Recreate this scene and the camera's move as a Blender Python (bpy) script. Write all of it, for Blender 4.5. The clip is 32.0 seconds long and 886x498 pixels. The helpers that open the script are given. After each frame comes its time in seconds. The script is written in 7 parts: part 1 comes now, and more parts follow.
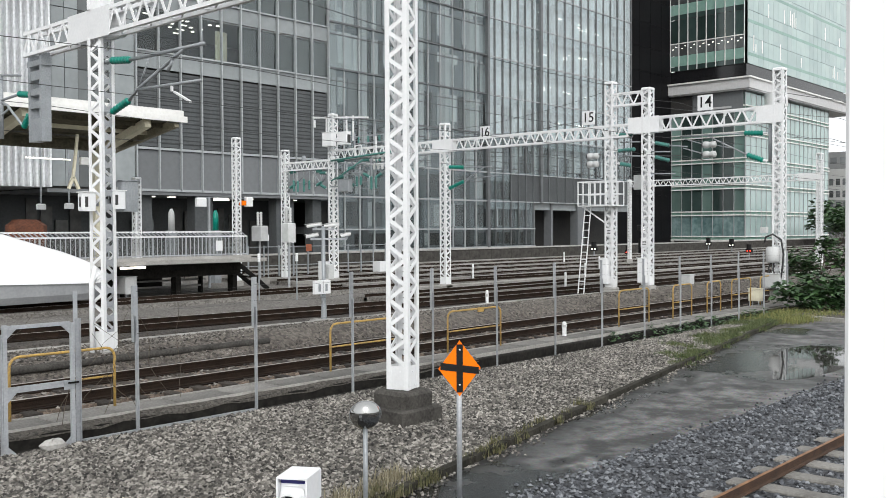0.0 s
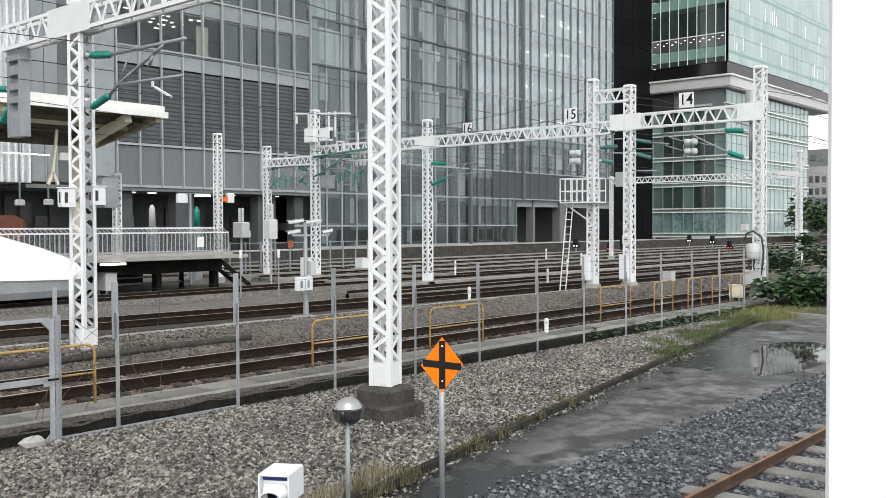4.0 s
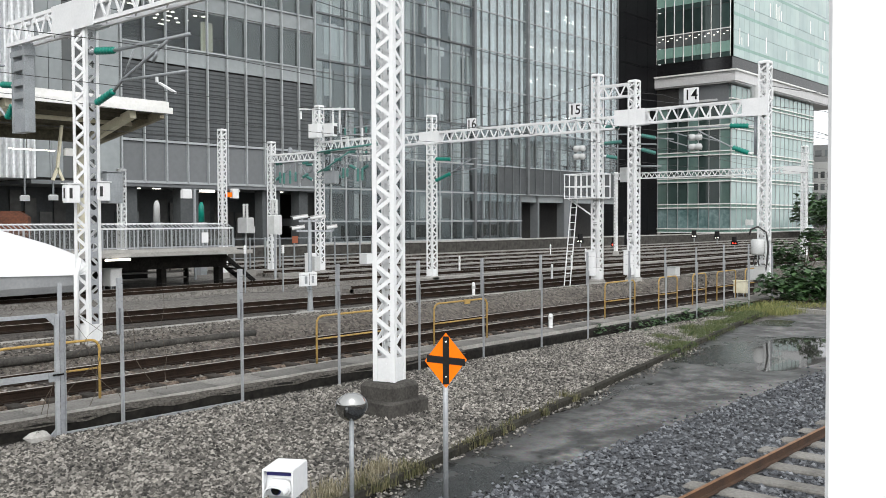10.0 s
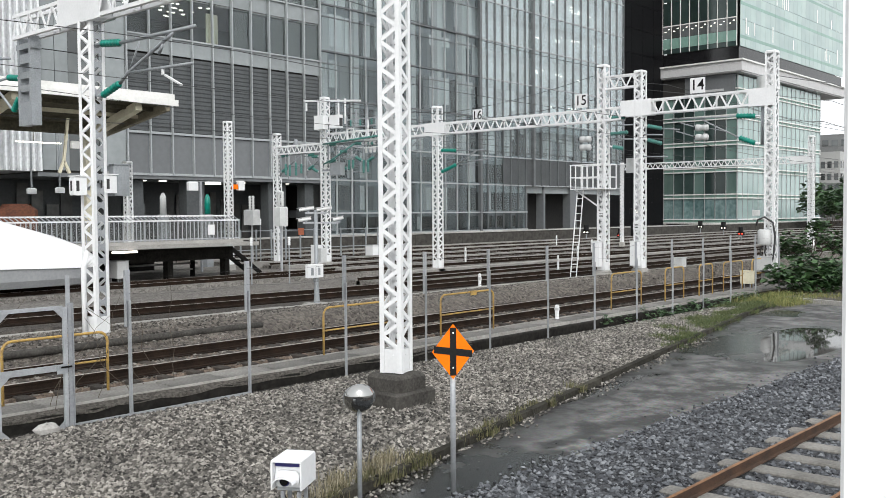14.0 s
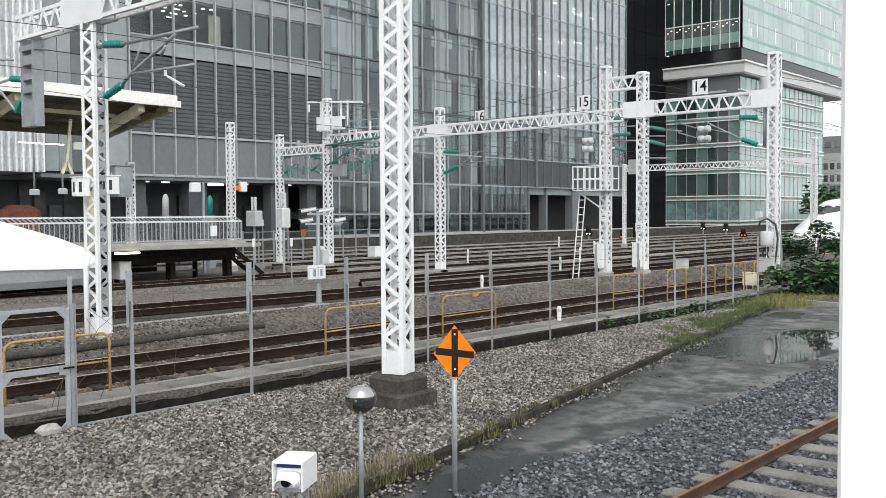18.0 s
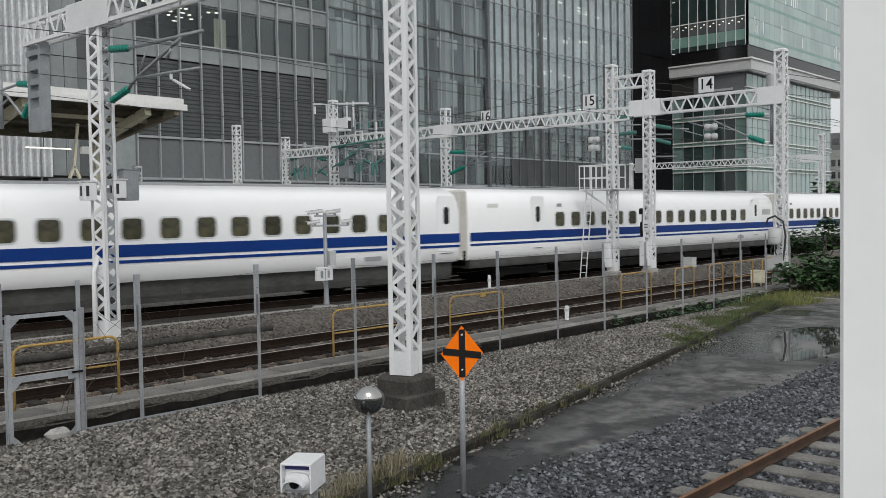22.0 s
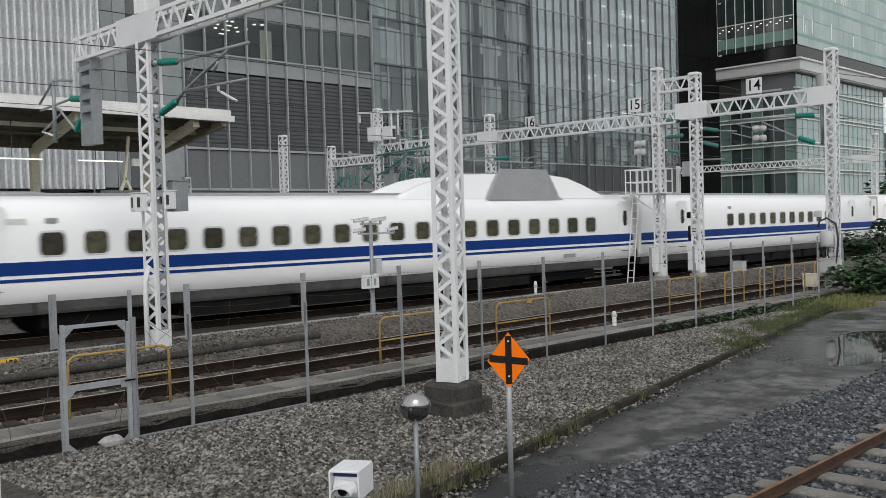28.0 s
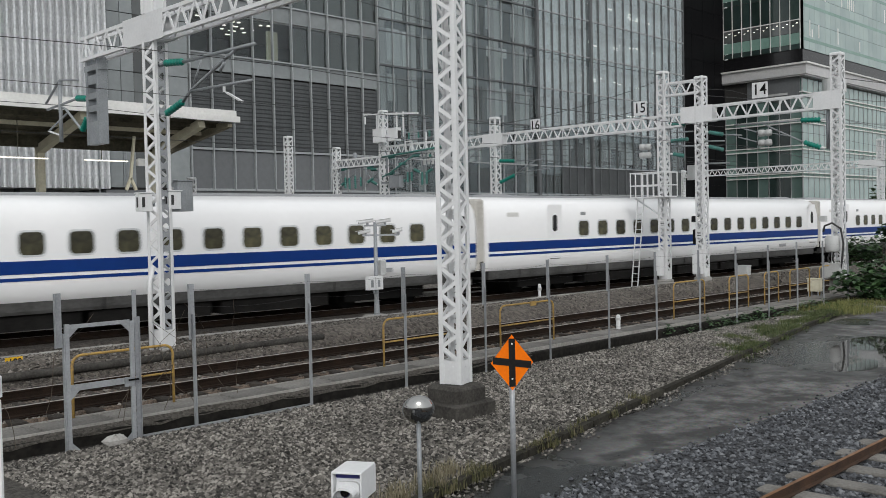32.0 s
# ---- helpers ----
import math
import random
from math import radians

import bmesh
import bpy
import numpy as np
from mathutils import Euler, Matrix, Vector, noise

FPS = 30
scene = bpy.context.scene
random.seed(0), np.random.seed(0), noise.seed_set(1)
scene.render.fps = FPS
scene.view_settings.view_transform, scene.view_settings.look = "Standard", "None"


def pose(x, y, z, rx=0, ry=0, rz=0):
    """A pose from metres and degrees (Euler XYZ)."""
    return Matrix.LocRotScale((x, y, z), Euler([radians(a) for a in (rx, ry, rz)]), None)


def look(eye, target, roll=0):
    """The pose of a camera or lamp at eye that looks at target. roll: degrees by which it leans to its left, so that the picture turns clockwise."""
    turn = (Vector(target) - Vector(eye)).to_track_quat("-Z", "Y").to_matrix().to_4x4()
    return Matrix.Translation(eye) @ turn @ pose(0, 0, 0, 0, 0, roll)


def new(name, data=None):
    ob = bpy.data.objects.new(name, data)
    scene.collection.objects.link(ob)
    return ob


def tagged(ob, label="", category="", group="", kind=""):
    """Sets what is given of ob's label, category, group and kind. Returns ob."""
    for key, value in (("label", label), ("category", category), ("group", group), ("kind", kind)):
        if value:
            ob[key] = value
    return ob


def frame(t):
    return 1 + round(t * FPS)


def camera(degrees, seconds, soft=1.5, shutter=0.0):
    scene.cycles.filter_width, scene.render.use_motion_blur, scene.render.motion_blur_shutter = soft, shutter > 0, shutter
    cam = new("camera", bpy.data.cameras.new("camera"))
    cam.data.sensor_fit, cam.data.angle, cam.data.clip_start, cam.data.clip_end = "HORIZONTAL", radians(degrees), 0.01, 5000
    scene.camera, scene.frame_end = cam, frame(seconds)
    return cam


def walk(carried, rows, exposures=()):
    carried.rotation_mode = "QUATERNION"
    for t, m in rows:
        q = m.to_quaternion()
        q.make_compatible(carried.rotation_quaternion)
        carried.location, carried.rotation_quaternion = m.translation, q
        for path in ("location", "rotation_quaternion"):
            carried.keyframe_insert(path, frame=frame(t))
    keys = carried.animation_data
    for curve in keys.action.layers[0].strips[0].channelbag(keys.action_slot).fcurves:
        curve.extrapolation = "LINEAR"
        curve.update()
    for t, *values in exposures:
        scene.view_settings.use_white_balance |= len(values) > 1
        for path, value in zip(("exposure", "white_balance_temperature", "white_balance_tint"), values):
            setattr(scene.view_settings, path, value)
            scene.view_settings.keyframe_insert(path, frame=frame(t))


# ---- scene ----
# camera: held by hand on the end of a platform, turning a little
#   seconds, step to the right, yaw, pitch, roll
PATH = [
    (0, -0.000, -48.36, -1.23, 0.25), (0.5, -0.001, -48.35, -1.38, 0.33), (1, -0.003, -48.35, -1.23, 0.20), (1.5, -0.004, -48.38, -1.49, 0.11),
    (2, -0.006, -48.39, -1.29, 0.33), (2.5, -0.005, -48.73, -1.46, 0.31), (3, -0.005, -49.13, -1.60, 0.25), (3.5, -0.004, -49.49, -1.40, 0.25),
    (5.5, -0.003, -49.20, -1.73, -0.22), (6, -0.002, -48.68, -1.69, 0.87), (6.5, 0.003, -48.48, -1.46, 0.96), (7, 0.007, -48.02, -1.41, 0.75),
    (7.5, 0.005, -48.67, -1.39, 0.32), (8, 0.003, -48.69, -1.75, 0.24), (8.5, 0.001, -48.71, -1.79, 0.14), (9, -0.001, -48.86, -2.21, 0.19),
    (9.5, 0.001, -49.18, -1.69, 0.32), (10, 0.003, -49.18, -1.72, 0.18), (10.5, 0.005, -49.17, -1.67, -0.21), (11, 0.007, -48.97, -1.85, 0.36),
    (11.5, 0.002, -48.84, -2.00, 0.56), (12, -0.002, -48.48, -1.74, 0.67), (12.5, -0.006, -48.75, -2.27, 0.25), (13, -0.010, -49.30, -2.10, 0.20),
    (13.5, -0.009, -49.13, -2.29, 0.35), (14, -0.008, -48.83, -2.25, 0.37), (14.5, -0.007, -48.81, -2.11, 0.36), (16.5, -0.003, -48.66, -1.97, 0.07),
    (17, -0.002, -48.73, -2.37, 0.08), (17.5, -0.002, -48.68, -2.18, 0.10), (18, -0.001, -48.68, -2.17, 0.32), (18.5, -0.001, -48.70, -2.16, 0.61),
    (19, -0.000, -48.33, -2.22, 0.68), (19.5, 0.001, -48.43, -2.08, 0.58), (20, 0.003, -48.56, -2.10, 0.69), (20.5, 0.009, -48.34, -2.13, 0.90),
    (21, 0.016, -48.19, -2.33, 1.13), (21.5, 0.012, -48.06, -2.11, 1.04), (22, 0.009, -48.25, -2.13, 0.88), (22.5, 0.009, -48.40, -1.96, 0.73),
    (23, 0.009, -48.40, -2.15, 1.09), (23.5, 0.008, -48.19, -2.02, 1.01), (24, 0.006, -48.02, -2.08, 1.39), (24.5, 0.008, -48.06, -2.00, 1.29),
    (25, 0.009, -47.93, -1.84, 1.05), (25.5, 0.015, -47.67, -1.83, 1.30), (26, 0.020, -47.30, -1.88, 1.65), (26.5, 0.015, -46.19, -2.03, 1.60),
    (28.5, 0.015, -45.43, -1.62, 1.63), (29, 0.015, -45.70, -1.84, 1.23), (29.5, 0.015, -45.49, -1.42, 1.36), (30, 0.015, -45.62, -1.33, 1.19),
    (30.5, 0.015, -45.29, -1.56, 1.41), (31, 0.015, -45.27, -1.40, 1.33), (31.5, 0.015, -45.24, -1.70, 1.41), (32, 0.015, -45.17, -1.52, 1.20),
]
EYE = (0.0, 0.0, 2.62)


def eye_pose(step, yaw, pitch, roll):
    a = radians(yaw)
    return pose(EYE[0] + step * math.cos(a), EYE[1] + step * math.sin(a), EYE[2], 90 + pitch, roll, yaw)


cam = camera(51.0, 32.0, soft=0.8, shutter=0.25)
walk(cam, [(t, eye_pose(*p)) for t, *p in PATH],
     exposures=[(0, -0.20), (3, -0.15), (6, -0.17), (13, -0.14), (19, -0.17), (20, -0.38), (21, -0.92), (22, -0.95), (32, -0.96)])

# overcast daylight: a desaturated sky and a broad, weak sun behind cloud
world = bpy.data.worlds.new("world")
scene.world = world
world.use_nodes = True
wn, wl = world.node_tree.nodes, world.node_tree.links
sky = wn.new("ShaderNodeTexSky")
sky.sky_type, sky.sun_disc = "NISHITA", False
sky.sun_elevation, sky.sun_rotation = radians(36), radians(218)
sky.dust_density, sky.air_density = 4.0, 1.0
grey = wn.new("ShaderNodeHueSaturation")
grey.inputs["Saturation"].default_value = 0.12
wl.new(sky.outputs[0], grey.inputs["Color"])
cloud = wn.new("ShaderNodeMix")
cloud.data_type = "RGBA"
cloud.inputs["Factor"].default_value = 0.6
cloud.inputs["B"].default_value = (8.5, 8.8, 9.0, 1)
wl.new(grey.outputs[0], cloud.inputs["A"])
wl.new(cloud.outputs["Result"], wn["Background"].inputs["Color"])
wn["Background"].inputs["Strength"].default_value = 0.21
sun = new("sun", bpy.data.lights.new("sun", "SUN"))
sun.data.energy, sun.data.angle, sun.data.color = 1.5, radians(25), (1.0, 0.97, 0.93)
sun.matrix_world = look((0, 0, 23.3), (20, 25, 0))


# ---------------------------------------------------------------- materials
def material(name, colour, rough=0.6, metal=0.0, vary=0.0, size=4.0, fine=40.0, bump=0.0, second=None, spec=0.5, spread=0.5, random=0.0, coat=0.0):
    """A noisy surface: colour drifts towards second at two scales; bump in metres."""
    m = bpy.data.materials.new(name)
    m.use_nodes = True
    n, l = m.node_tree.nodes, m.node_tree.links
    b = n["Principled BSDF"]
    b.inputs["Roughness"].default_value = rough
    b.inputs["Metallic"].default_value = metal
    b.inputs["Specular IOR Level"].default_value = spec
    b.inputs["Coat Weight"].default_value = coat
    b.inputs["Base Color"].default_value = (*colour, 1)
    if vary or second:
        second = second or tuple(c * (1 - vary) for c in colour)
        co = n.new("ShaderNodeTexCoord")
        big, small = n.new("ShaderNodeTexNoise"), n.new("ShaderNodeTexNoise")
        big.inputs["Scale"].default_value, small.inputs["Scale"].default_value = size, fine
        big.inputs["Detail"].default_value, small.inputs["Detail"].default_value = 5, 4
        l.new(co.outputs["Object"], big.inputs["Vector"])
        l.new(co.outputs["Object"], small.inputs["Vector"])
        mean = n.new("ShaderNodeMath")
        mean.operation = "ADD"
        l.new(big.outputs["Fac"], mean.inputs[0])
        l.new(small.outputs["Fac"], mean.inputs[1])
        ramp = n.new("ShaderNodeMapRange")
        ramp.inputs["From Min"].default_value, ramp.inputs["From Max"].default_value = 1 - spread * 0.6, 1 + spread * 0.6
        l.new(mean.outputs[0], ramp.inputs["Value"])
        mix = n.new("ShaderNodeMix")
        mix.data_type = "RGBA"
        mix.inputs["A"].default_value, mix.inputs["B"].default_value = (*colour, 1), (*second, 1)
        l.new(ramp.outputs["Result"], mix.inputs["Factor"])
        out = mix.outputs["Result"]
        if random:
            info, hsv = n.new("ShaderNodeObjectInfo"), n.new("ShaderNodeHueSaturation")
            rr = n.new("ShaderNodeMapRange")
            rr.inputs["To Min"].default_value, rr.inputs["To Max"].default_value = 1 - random, 1 + random
            l.new(info.outputs["Random"], rr.inputs["Value"])
            l.new(rr.outputs["Result"], hsv.inputs["Value"])
            l.new(out, hsv.inputs["Color"])
            out = hsv.outputs["Color"]
        l.new(out, b.inputs["Base Color"])
        if bump:
            bn = n.new("ShaderNodeBump")
            bn.inputs["Distance"].default_value, bn.inputs["Strength"].default_value = bump, 1.0
            l.new(small.outputs["Fac"], bn.inputs["Height"])
            l.new(bn.outputs["Normal"], b.inputs["Normal"])
    return m


def pebbles(name, light, dark, scale, rough=0.9):
    """Crushed stone: one tone for each cell, dark joints, and relief."""
    m = bpy.data.materials.new(name)
    m.use_nodes = True
    n, l = m.node_tree.nodes, m.node_tree.links
    b = n["Principled BSDF"]
    b.inputs["Roughness"].default_value = rough
    co = n.new("ShaderNodeTexCoord")
    cell, edge, wide = n.new("ShaderNodeTexVoronoi"), n.new("ShaderNodeTexVoronoi"), n.new("ShaderNodeTexNoise")
    edge.feature = "DISTANCE_TO_EDGE"
    cell.inputs["Scale"].default_value = edge.inputs["Scale"].default_value = scale
    wide.inputs["Scale"].default_value, wide.inputs["Detail"].default_value = 0.8, 6
    for q in (cell, edge, wide):
        l.new(co.outputs["Object"], q.inputs["Vector"])
    tone = n.new("ShaderNodeSeparateColor")
    l.new(cell.outputs["Color"], tone.inputs[0])
    add = n.new("ShaderNodeMath")
    add.operation = "MULTIPLY_ADD"
    l.new(wide.outputs["Fac"], add.inputs[0])
    add.inputs[1].default_value = 0.9
    l.new(tone.outputs[0], add.inputs[2])
    rng = n.new("ShaderNodeMapRange")
    rng.inputs["From Min"].default_value, rng.inputs["From Max"].default_value = 0.2, 1.5
    l.new(add.outputs[0], rng.inputs["Value"])
    mix = n.new("ShaderNodeMix")
    mix.data_type = "RGBA"
    mix.inputs["A"].default_value, mix.inputs["B"].default_value = (*dark, 1), (*light, 1)
    l.new(rng.outputs["Result"], mix.inputs["Factor"])
    l.new(mix.outputs["Result"], b.inputs["Base Color"])
    up = n.new("ShaderNodeMapRange")
    up.inputs["From Max"].default_value = 0.3
    l.new(edge.outputs["Distance"], up.inputs["Value"])
    bn = n.new("ShaderNodeBump")
    bn.inputs["Distance"].default_value = 0.5 / scale
    l.new(up.outputs["Result"], bn.inputs["Height"])
    l.new(bn.outputs["Normal"], b.inputs["Normal"])
    return m


def wet_ground(name):
    """Worn concrete: dry pale patches, damp dark ones, and puddles that mirror."""
    m = bpy.data.materials.new(name)
    m.use_nodes = True
    n, l = m.node_tree.nodes, m.node_tree.links
    b = n["Principled BSDF"]
    co, big, mid, fine = n.new("ShaderNodeTexCoord"), n.new("ShaderNodeTexNoise"), n.new("ShaderNodeTexNoise"), n.new("ShaderNodeTexNoise")
    mid.inputs["Roughness"].default_value = 0.62
    for q, s, d in ((big, 0.33, 5), (mid, 1.9, 14), (fine, 22, 8)):
        q.inputs["Scale"].default_value, q.inputs["Detail"].default_value = s, d
        l.new(co.outputs["Object"], q.inputs["Vector"])
    tone = n.new("ShaderNodeMapRange")
    tone.inputs["From Min"].default_value, tone.inputs["From Max"].default_value = 0.42, 0.63
    l.new(mid.outputs["Fac"], tone.inputs["Value"])
    mix = n.new("ShaderNodeMix")
    mix.data_type = "RGBA"
    mix.inputs["A"].default_value, mix.inputs["B"].default_value = (0.08, 0.0795, 0.079, 1), (0.31, 0.3075, 0.302, 1)
    l.new(tone.outputs["Result"], mix.inputs["Factor"])
    grain = n.new("ShaderNodeMix")
    grain.data_type, grain.blend_type = "RGBA", "MULTIPLY"
    grain.inputs["Factor"].default_value = 0.85
    l.new(mix.outputs["Result"], grain.inputs["A"])
    l.new(fine.outputs["Color"], grain.inputs["B"])
    wet = n.new("ShaderNodeMapRange")
    wet.inputs["From Min"].default_value, wet.inputs["From Max"].default_value = 0.57, 0.68
    l.new(big.outputs["Fac"], wet.inputs["Value"])
    # damp stains round the puddle and at the foot of the diamond board, with ragged edges
    damp = wet.outputs["Result"]
    for centre, stretch, reach in (((19.6, 8.1, 0), (1, 2.7, 0), 3.9), ((6.4, 6.0, 0), (1, 1.2, 0), 3.2), ((12.5, 7.9, 0), (0.45, 4.0, 0), 1.1)):
        sub_, mul, dist, rag, edge = n.new("ShaderNodeVectorMath"), n.new("ShaderNodeVectorMath"), n.new("ShaderNodeVectorMath"), n.new("ShaderNodeMath"), n.new("ShaderNodeMapRange")
        sub_.operation, mul.operation, dist.operation = "SUBTRACT", "MULTIPLY", "LENGTH"
        sub_.inputs[1].default_value, mul.inputs[1].default_value = centre, stretch
        l.new(co.outputs["Object"], sub_.inputs[0])
        l.new(sub_.outputs[0], mul.inputs[0])
        l.new(mul.outputs[0], dist.inputs[0])
        rag.operation = "MULTIPLY_ADD"
        l.new(mid.outputs["Fac"], rag.inputs[0])
        rag.inputs[1].default_value = reach * 2.2
        l.new(dist.outputs["Value"], rag.inputs[2])
        edge.inputs["From Min"].default_value, edge.inputs["From Max"].default_value = reach * 2.3, reach * 1.75
        l.new(rag.outputs[0], edge.inputs["Value"])
        top = n.new("ShaderNodeMath")
        top.operation = "MAXIMUM"
        l.new(damp, top.inputs[0])
        l.new(edge.outputs["Result"], top.inputs[1])
        damp = top.outputs[0]
    side, rag, edge, top = n.new("ShaderNodeVectorMath"), n.new("ShaderNodeMath"), n.new("ShaderNodeMapRange"), n.new("ShaderNodeMath")
    side.operation, rag.operation, top.operation = "DOT_PRODUCT", "MULTIPLY_ADD", "MAXIMUM"
    side.inputs[1].default_value = (-0.2, 1, 0)
    l.new(co.outputs["Object"], side.inputs[0])
    l.new(mid.outputs["Fac"], rag.inputs[0])
    rag.inputs[1].default_value = 2.2
    l.new(side.outputs["Value"], rag.inputs[2])
    edge.inputs["From Min"].default_value, edge.inputs["From Max"].default_value, edge.inputs["To Max"].default_value = 5.9, 6.5, 0.8
    l.new(rag.outputs[0], edge.inputs["Value"])
    l.new(damp, top.inputs[0])
    l.new(edge.outputs["Result"], top.inputs[1])
    damp = top.outputs[0]
    dark = n.new("ShaderNodeMix")
    dark.data_type = "RGBA"
    dark.inputs["B"].default_value = (0.021, 0.021, 0.0205, 1)
    l.new(grain.outputs["Result"], dark.inputs["A"])
    l.new(damp, dark.inputs["Factor"])
    l.new(dark.outputs["Result"], b.inputs["Base Color"])
    ro = n.new("ShaderNodeMapRange")
    ro.inputs["To Min"].default_value, ro.inputs["To Max"].default_value = 0.75, 0.21
    l.new(damp, ro.inputs["Value"])
    l.new(ro.outputs["Result"], b.inputs["Roughness"])
    b.inputs["Specular IOR Level"].default_value = 0.35
    return m


def islands(name, tones, rough=0.9, dirt=0.0):
    """One tone for each loose stone or leaf of a joined mesh."""
    m = bpy.data.materials.new(name)
    m.use_nodes = True
    n, l = m.node_tree.nodes, m.node_tree.links
    b = n["Principled BSDF"]
    b.inputs["Roughness"].default_value = rough
    geo, ramp = n.new("ShaderNodeNewGeometry"), n.new("ShaderNodeValToRGB")
    el = ramp.color_ramp.elements
    while len(el) < len(tones):
        el.new(0.5)
    for i, c in enumerate(tones):
        el[i].position, el[i].color = i / (len(tones) - 1), (*c, 1)
    l.new(geo.outputs["Random Per Island"], ramp.inputs["Fac"])
    co, noise, span, mul = n.new("ShaderNodeTexCoord"), n.new("ShaderNodeTexNoise"), n.new("ShaderNodeMapRange"), n.new("ShaderNodeMix")
    noise.inputs["Scale"].default_value, noise.inputs["Detail"].default_value, noise.inputs["Roughness"].default_value = 0.85, 6, 0.6
    l.new(co.outputs["Object"], noise.inputs["Vector"])
    span.inputs["From Min"].default_value, span.inputs["From Max"].default_value = 0.36, 0.62
    span.inputs["To Min"].default_value, span.inputs["To Max"].default_value = 1.0 - dirt, 1.0 + 0.55 * dirt
    l.new(noise.outputs["Fac"], span.inputs["Value"])
    mul.data_type, mul.blend_type = "RGBA", "MULTIPLY"
    mul.inputs["Factor"].default_value = 1.0
    l.new(ramp.outputs["Color"], mul.inputs["A"])
    l.new(span.outputs["Result"], mul.inputs["B"])
    l.new(mul.outputs["Result"], b.inputs["Base Color"])
    return m


M_GRAVEL = pebbles("gravel", (0.125, 0.116, 0.102), (0.024, 0.022, 0.0195), 30)
M_YARD = pebbles("track_bed", (0.26, 0.245, 0.225), (0.07, 0.064, 0.057), 16)
M_DIRT = pebbles("rusty_ballast", (0.195, 0.173, 0.151), (0.03, 0.025, 0.021), 16)
M_SIDE = pebbles("rust_stained_ballast", (0.235, 0.180, 0.140), (0.042, 0.029, 0.021), 16)
M_DARKBED = pebbles("dark_ballast", (0.11, 0.098, 0.086), (0.016, 0.0135, 0.0115), 16)
M_HEAP = pebbles("gritty_earth", (0.13, 0.118, 0.102), (0.02, 0.0175, 0.015), 34)
M_BALLAST = pebbles("blue_ballast", (0.10, 0.105, 0.115), (0.018, 0.019, 0.022), 20)
M_WET = wet_ground("wet_concrete")
M_CONC = material("concrete", (0.42, 0.41, 0.39), 0.85, size=1.2, fine=25, second=(0.24, 0.235, 0.22), bump=0.004, random=0.12)
M_CONC_DK = material("dark_concrete", (0.085, 0.08, 0.073), 0.9, size=2.5, fine=25, second=(0.026, 0.0245, 0.022), spec=0.2, bump=0.006)
M_LID = material("weathered_lid", (0.21, 0.202, 0.19), 0.9, size=1.5, fine=25, second=(0.085, 0.081, 0.074), bump=0.006, random=0.3)
# Soot, blackened further to carry shade at wall feet and under the deck.
M_SOOT_SHADE = material("sooty_shaded_concrete", (0.026, 0.024, 0.021), 0.95, size=2.5, fine=12, second=(0.008, 0.0075, 0.007), spec=0.15, bump=0.01)
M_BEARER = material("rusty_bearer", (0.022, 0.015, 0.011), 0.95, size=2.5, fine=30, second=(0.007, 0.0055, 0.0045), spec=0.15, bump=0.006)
M_RAIL = material("rusty_rail", (0.032, 0.020, 0.014), 0.9, size=3, fine=60, second=(0.011, 0.008, 0.006), spec=0.15, bump=0.001)
# Rust darkened so the nearest rail's sides carry their shade.
M_NEARRAIL = material("shaded_orange_rust", (0.075, 0.036, 0.018), 0.9, size=4, fine=60, second=(0.025, 0.014, 0.009), bump=0.001)
M_SHINE = material("worn_railhead", (0.58, 0.56, 0.54), 0.4, metal=0.5, size=5, fine=50, second=(0.30, 0.24, 0.20))
M_RUSTHEAD = material("rusted_railhead", (0.34, 0.165, 0.068), 0.55, metal=0.3, size=4, fine=50, second=(0.13, 0.07, 0.042))
M_SLEEPER = material("concrete_sleeper", (0.24, 0.232, 0.215), 0.9, size=3, fine=30, second=(0.12, 0.114, 0.104), bump=0.004, random=0.15)
M_WHITE = material("white_paint", (0.80, 0.81, 0.82), 0.45, size=2.0, fine=18, second=(0.66, 0.67, 0.68), spread=0.9, random=0.04)
M_COLUMN = material("white_column_paint", (0.90, 0.905, 0.91), 0.45, size=2.0, fine=18, second=(0.82, 0.825, 0.83), spread=0.9)
M_GALV = material("galvanised_steel", (0.42, 0.44, 0.46), 0.5, metal=0.35, size=3.0, fine=30, second=(0.30, 0.31, 0.33), random=0.1)
M_STEEL = material("grey_steel", (0.34, 0.36, 0.38), 0.5, metal=0.3, size=3.0, fine=30, second=(0.22, 0.24, 0.25))
M_YELLOW = material("yellow_pipe", (0.52, 0.33, 0.07), 0.65, size=5, fine=40, second=(0.22, 0.15, 0.075), spread=0.5, random=0.15)
M_ORANGE = material("orange_board", (0.98, 0.205, 0.002), 0.65, size=4, fine=40, second=(0.88, 0.175, 0.002), spec=0.15)
M_BLACK = material("black_paint", (0.007, 0.007, 0.008), 0.6, size=6, fine=40, second=(0.014, 0.014, 0.014), spec=0.2)
M_RUBBER = material("black_rubber", (0.03, 0.03, 0.032), 0.7, size=6, fine=40, second=(0.05, 0.05, 0.05))
M_TEAL = material("teal_insulator", (0.0, 0.24, 0.18), 0.35, size=6, fine=40, second=(0.0, 0.16, 0.12))
M_TEAL_DULL = material("dull_teal_insulator", (0.055, 0.235, 0.20), 0.5, size=6, fine=40, second=(0.05, 0.13, 0.12))
M_NAVY = material("navy_paint", (0.02, 0.02, 0.12), 0.4, size=6, fine=40, second=(0.03, 0.03, 0.16))
M_WIRE = material("dark_wire", (0.05, 0.05, 0.052), 0.5, metal=0.5, vary=0.3, size=10)
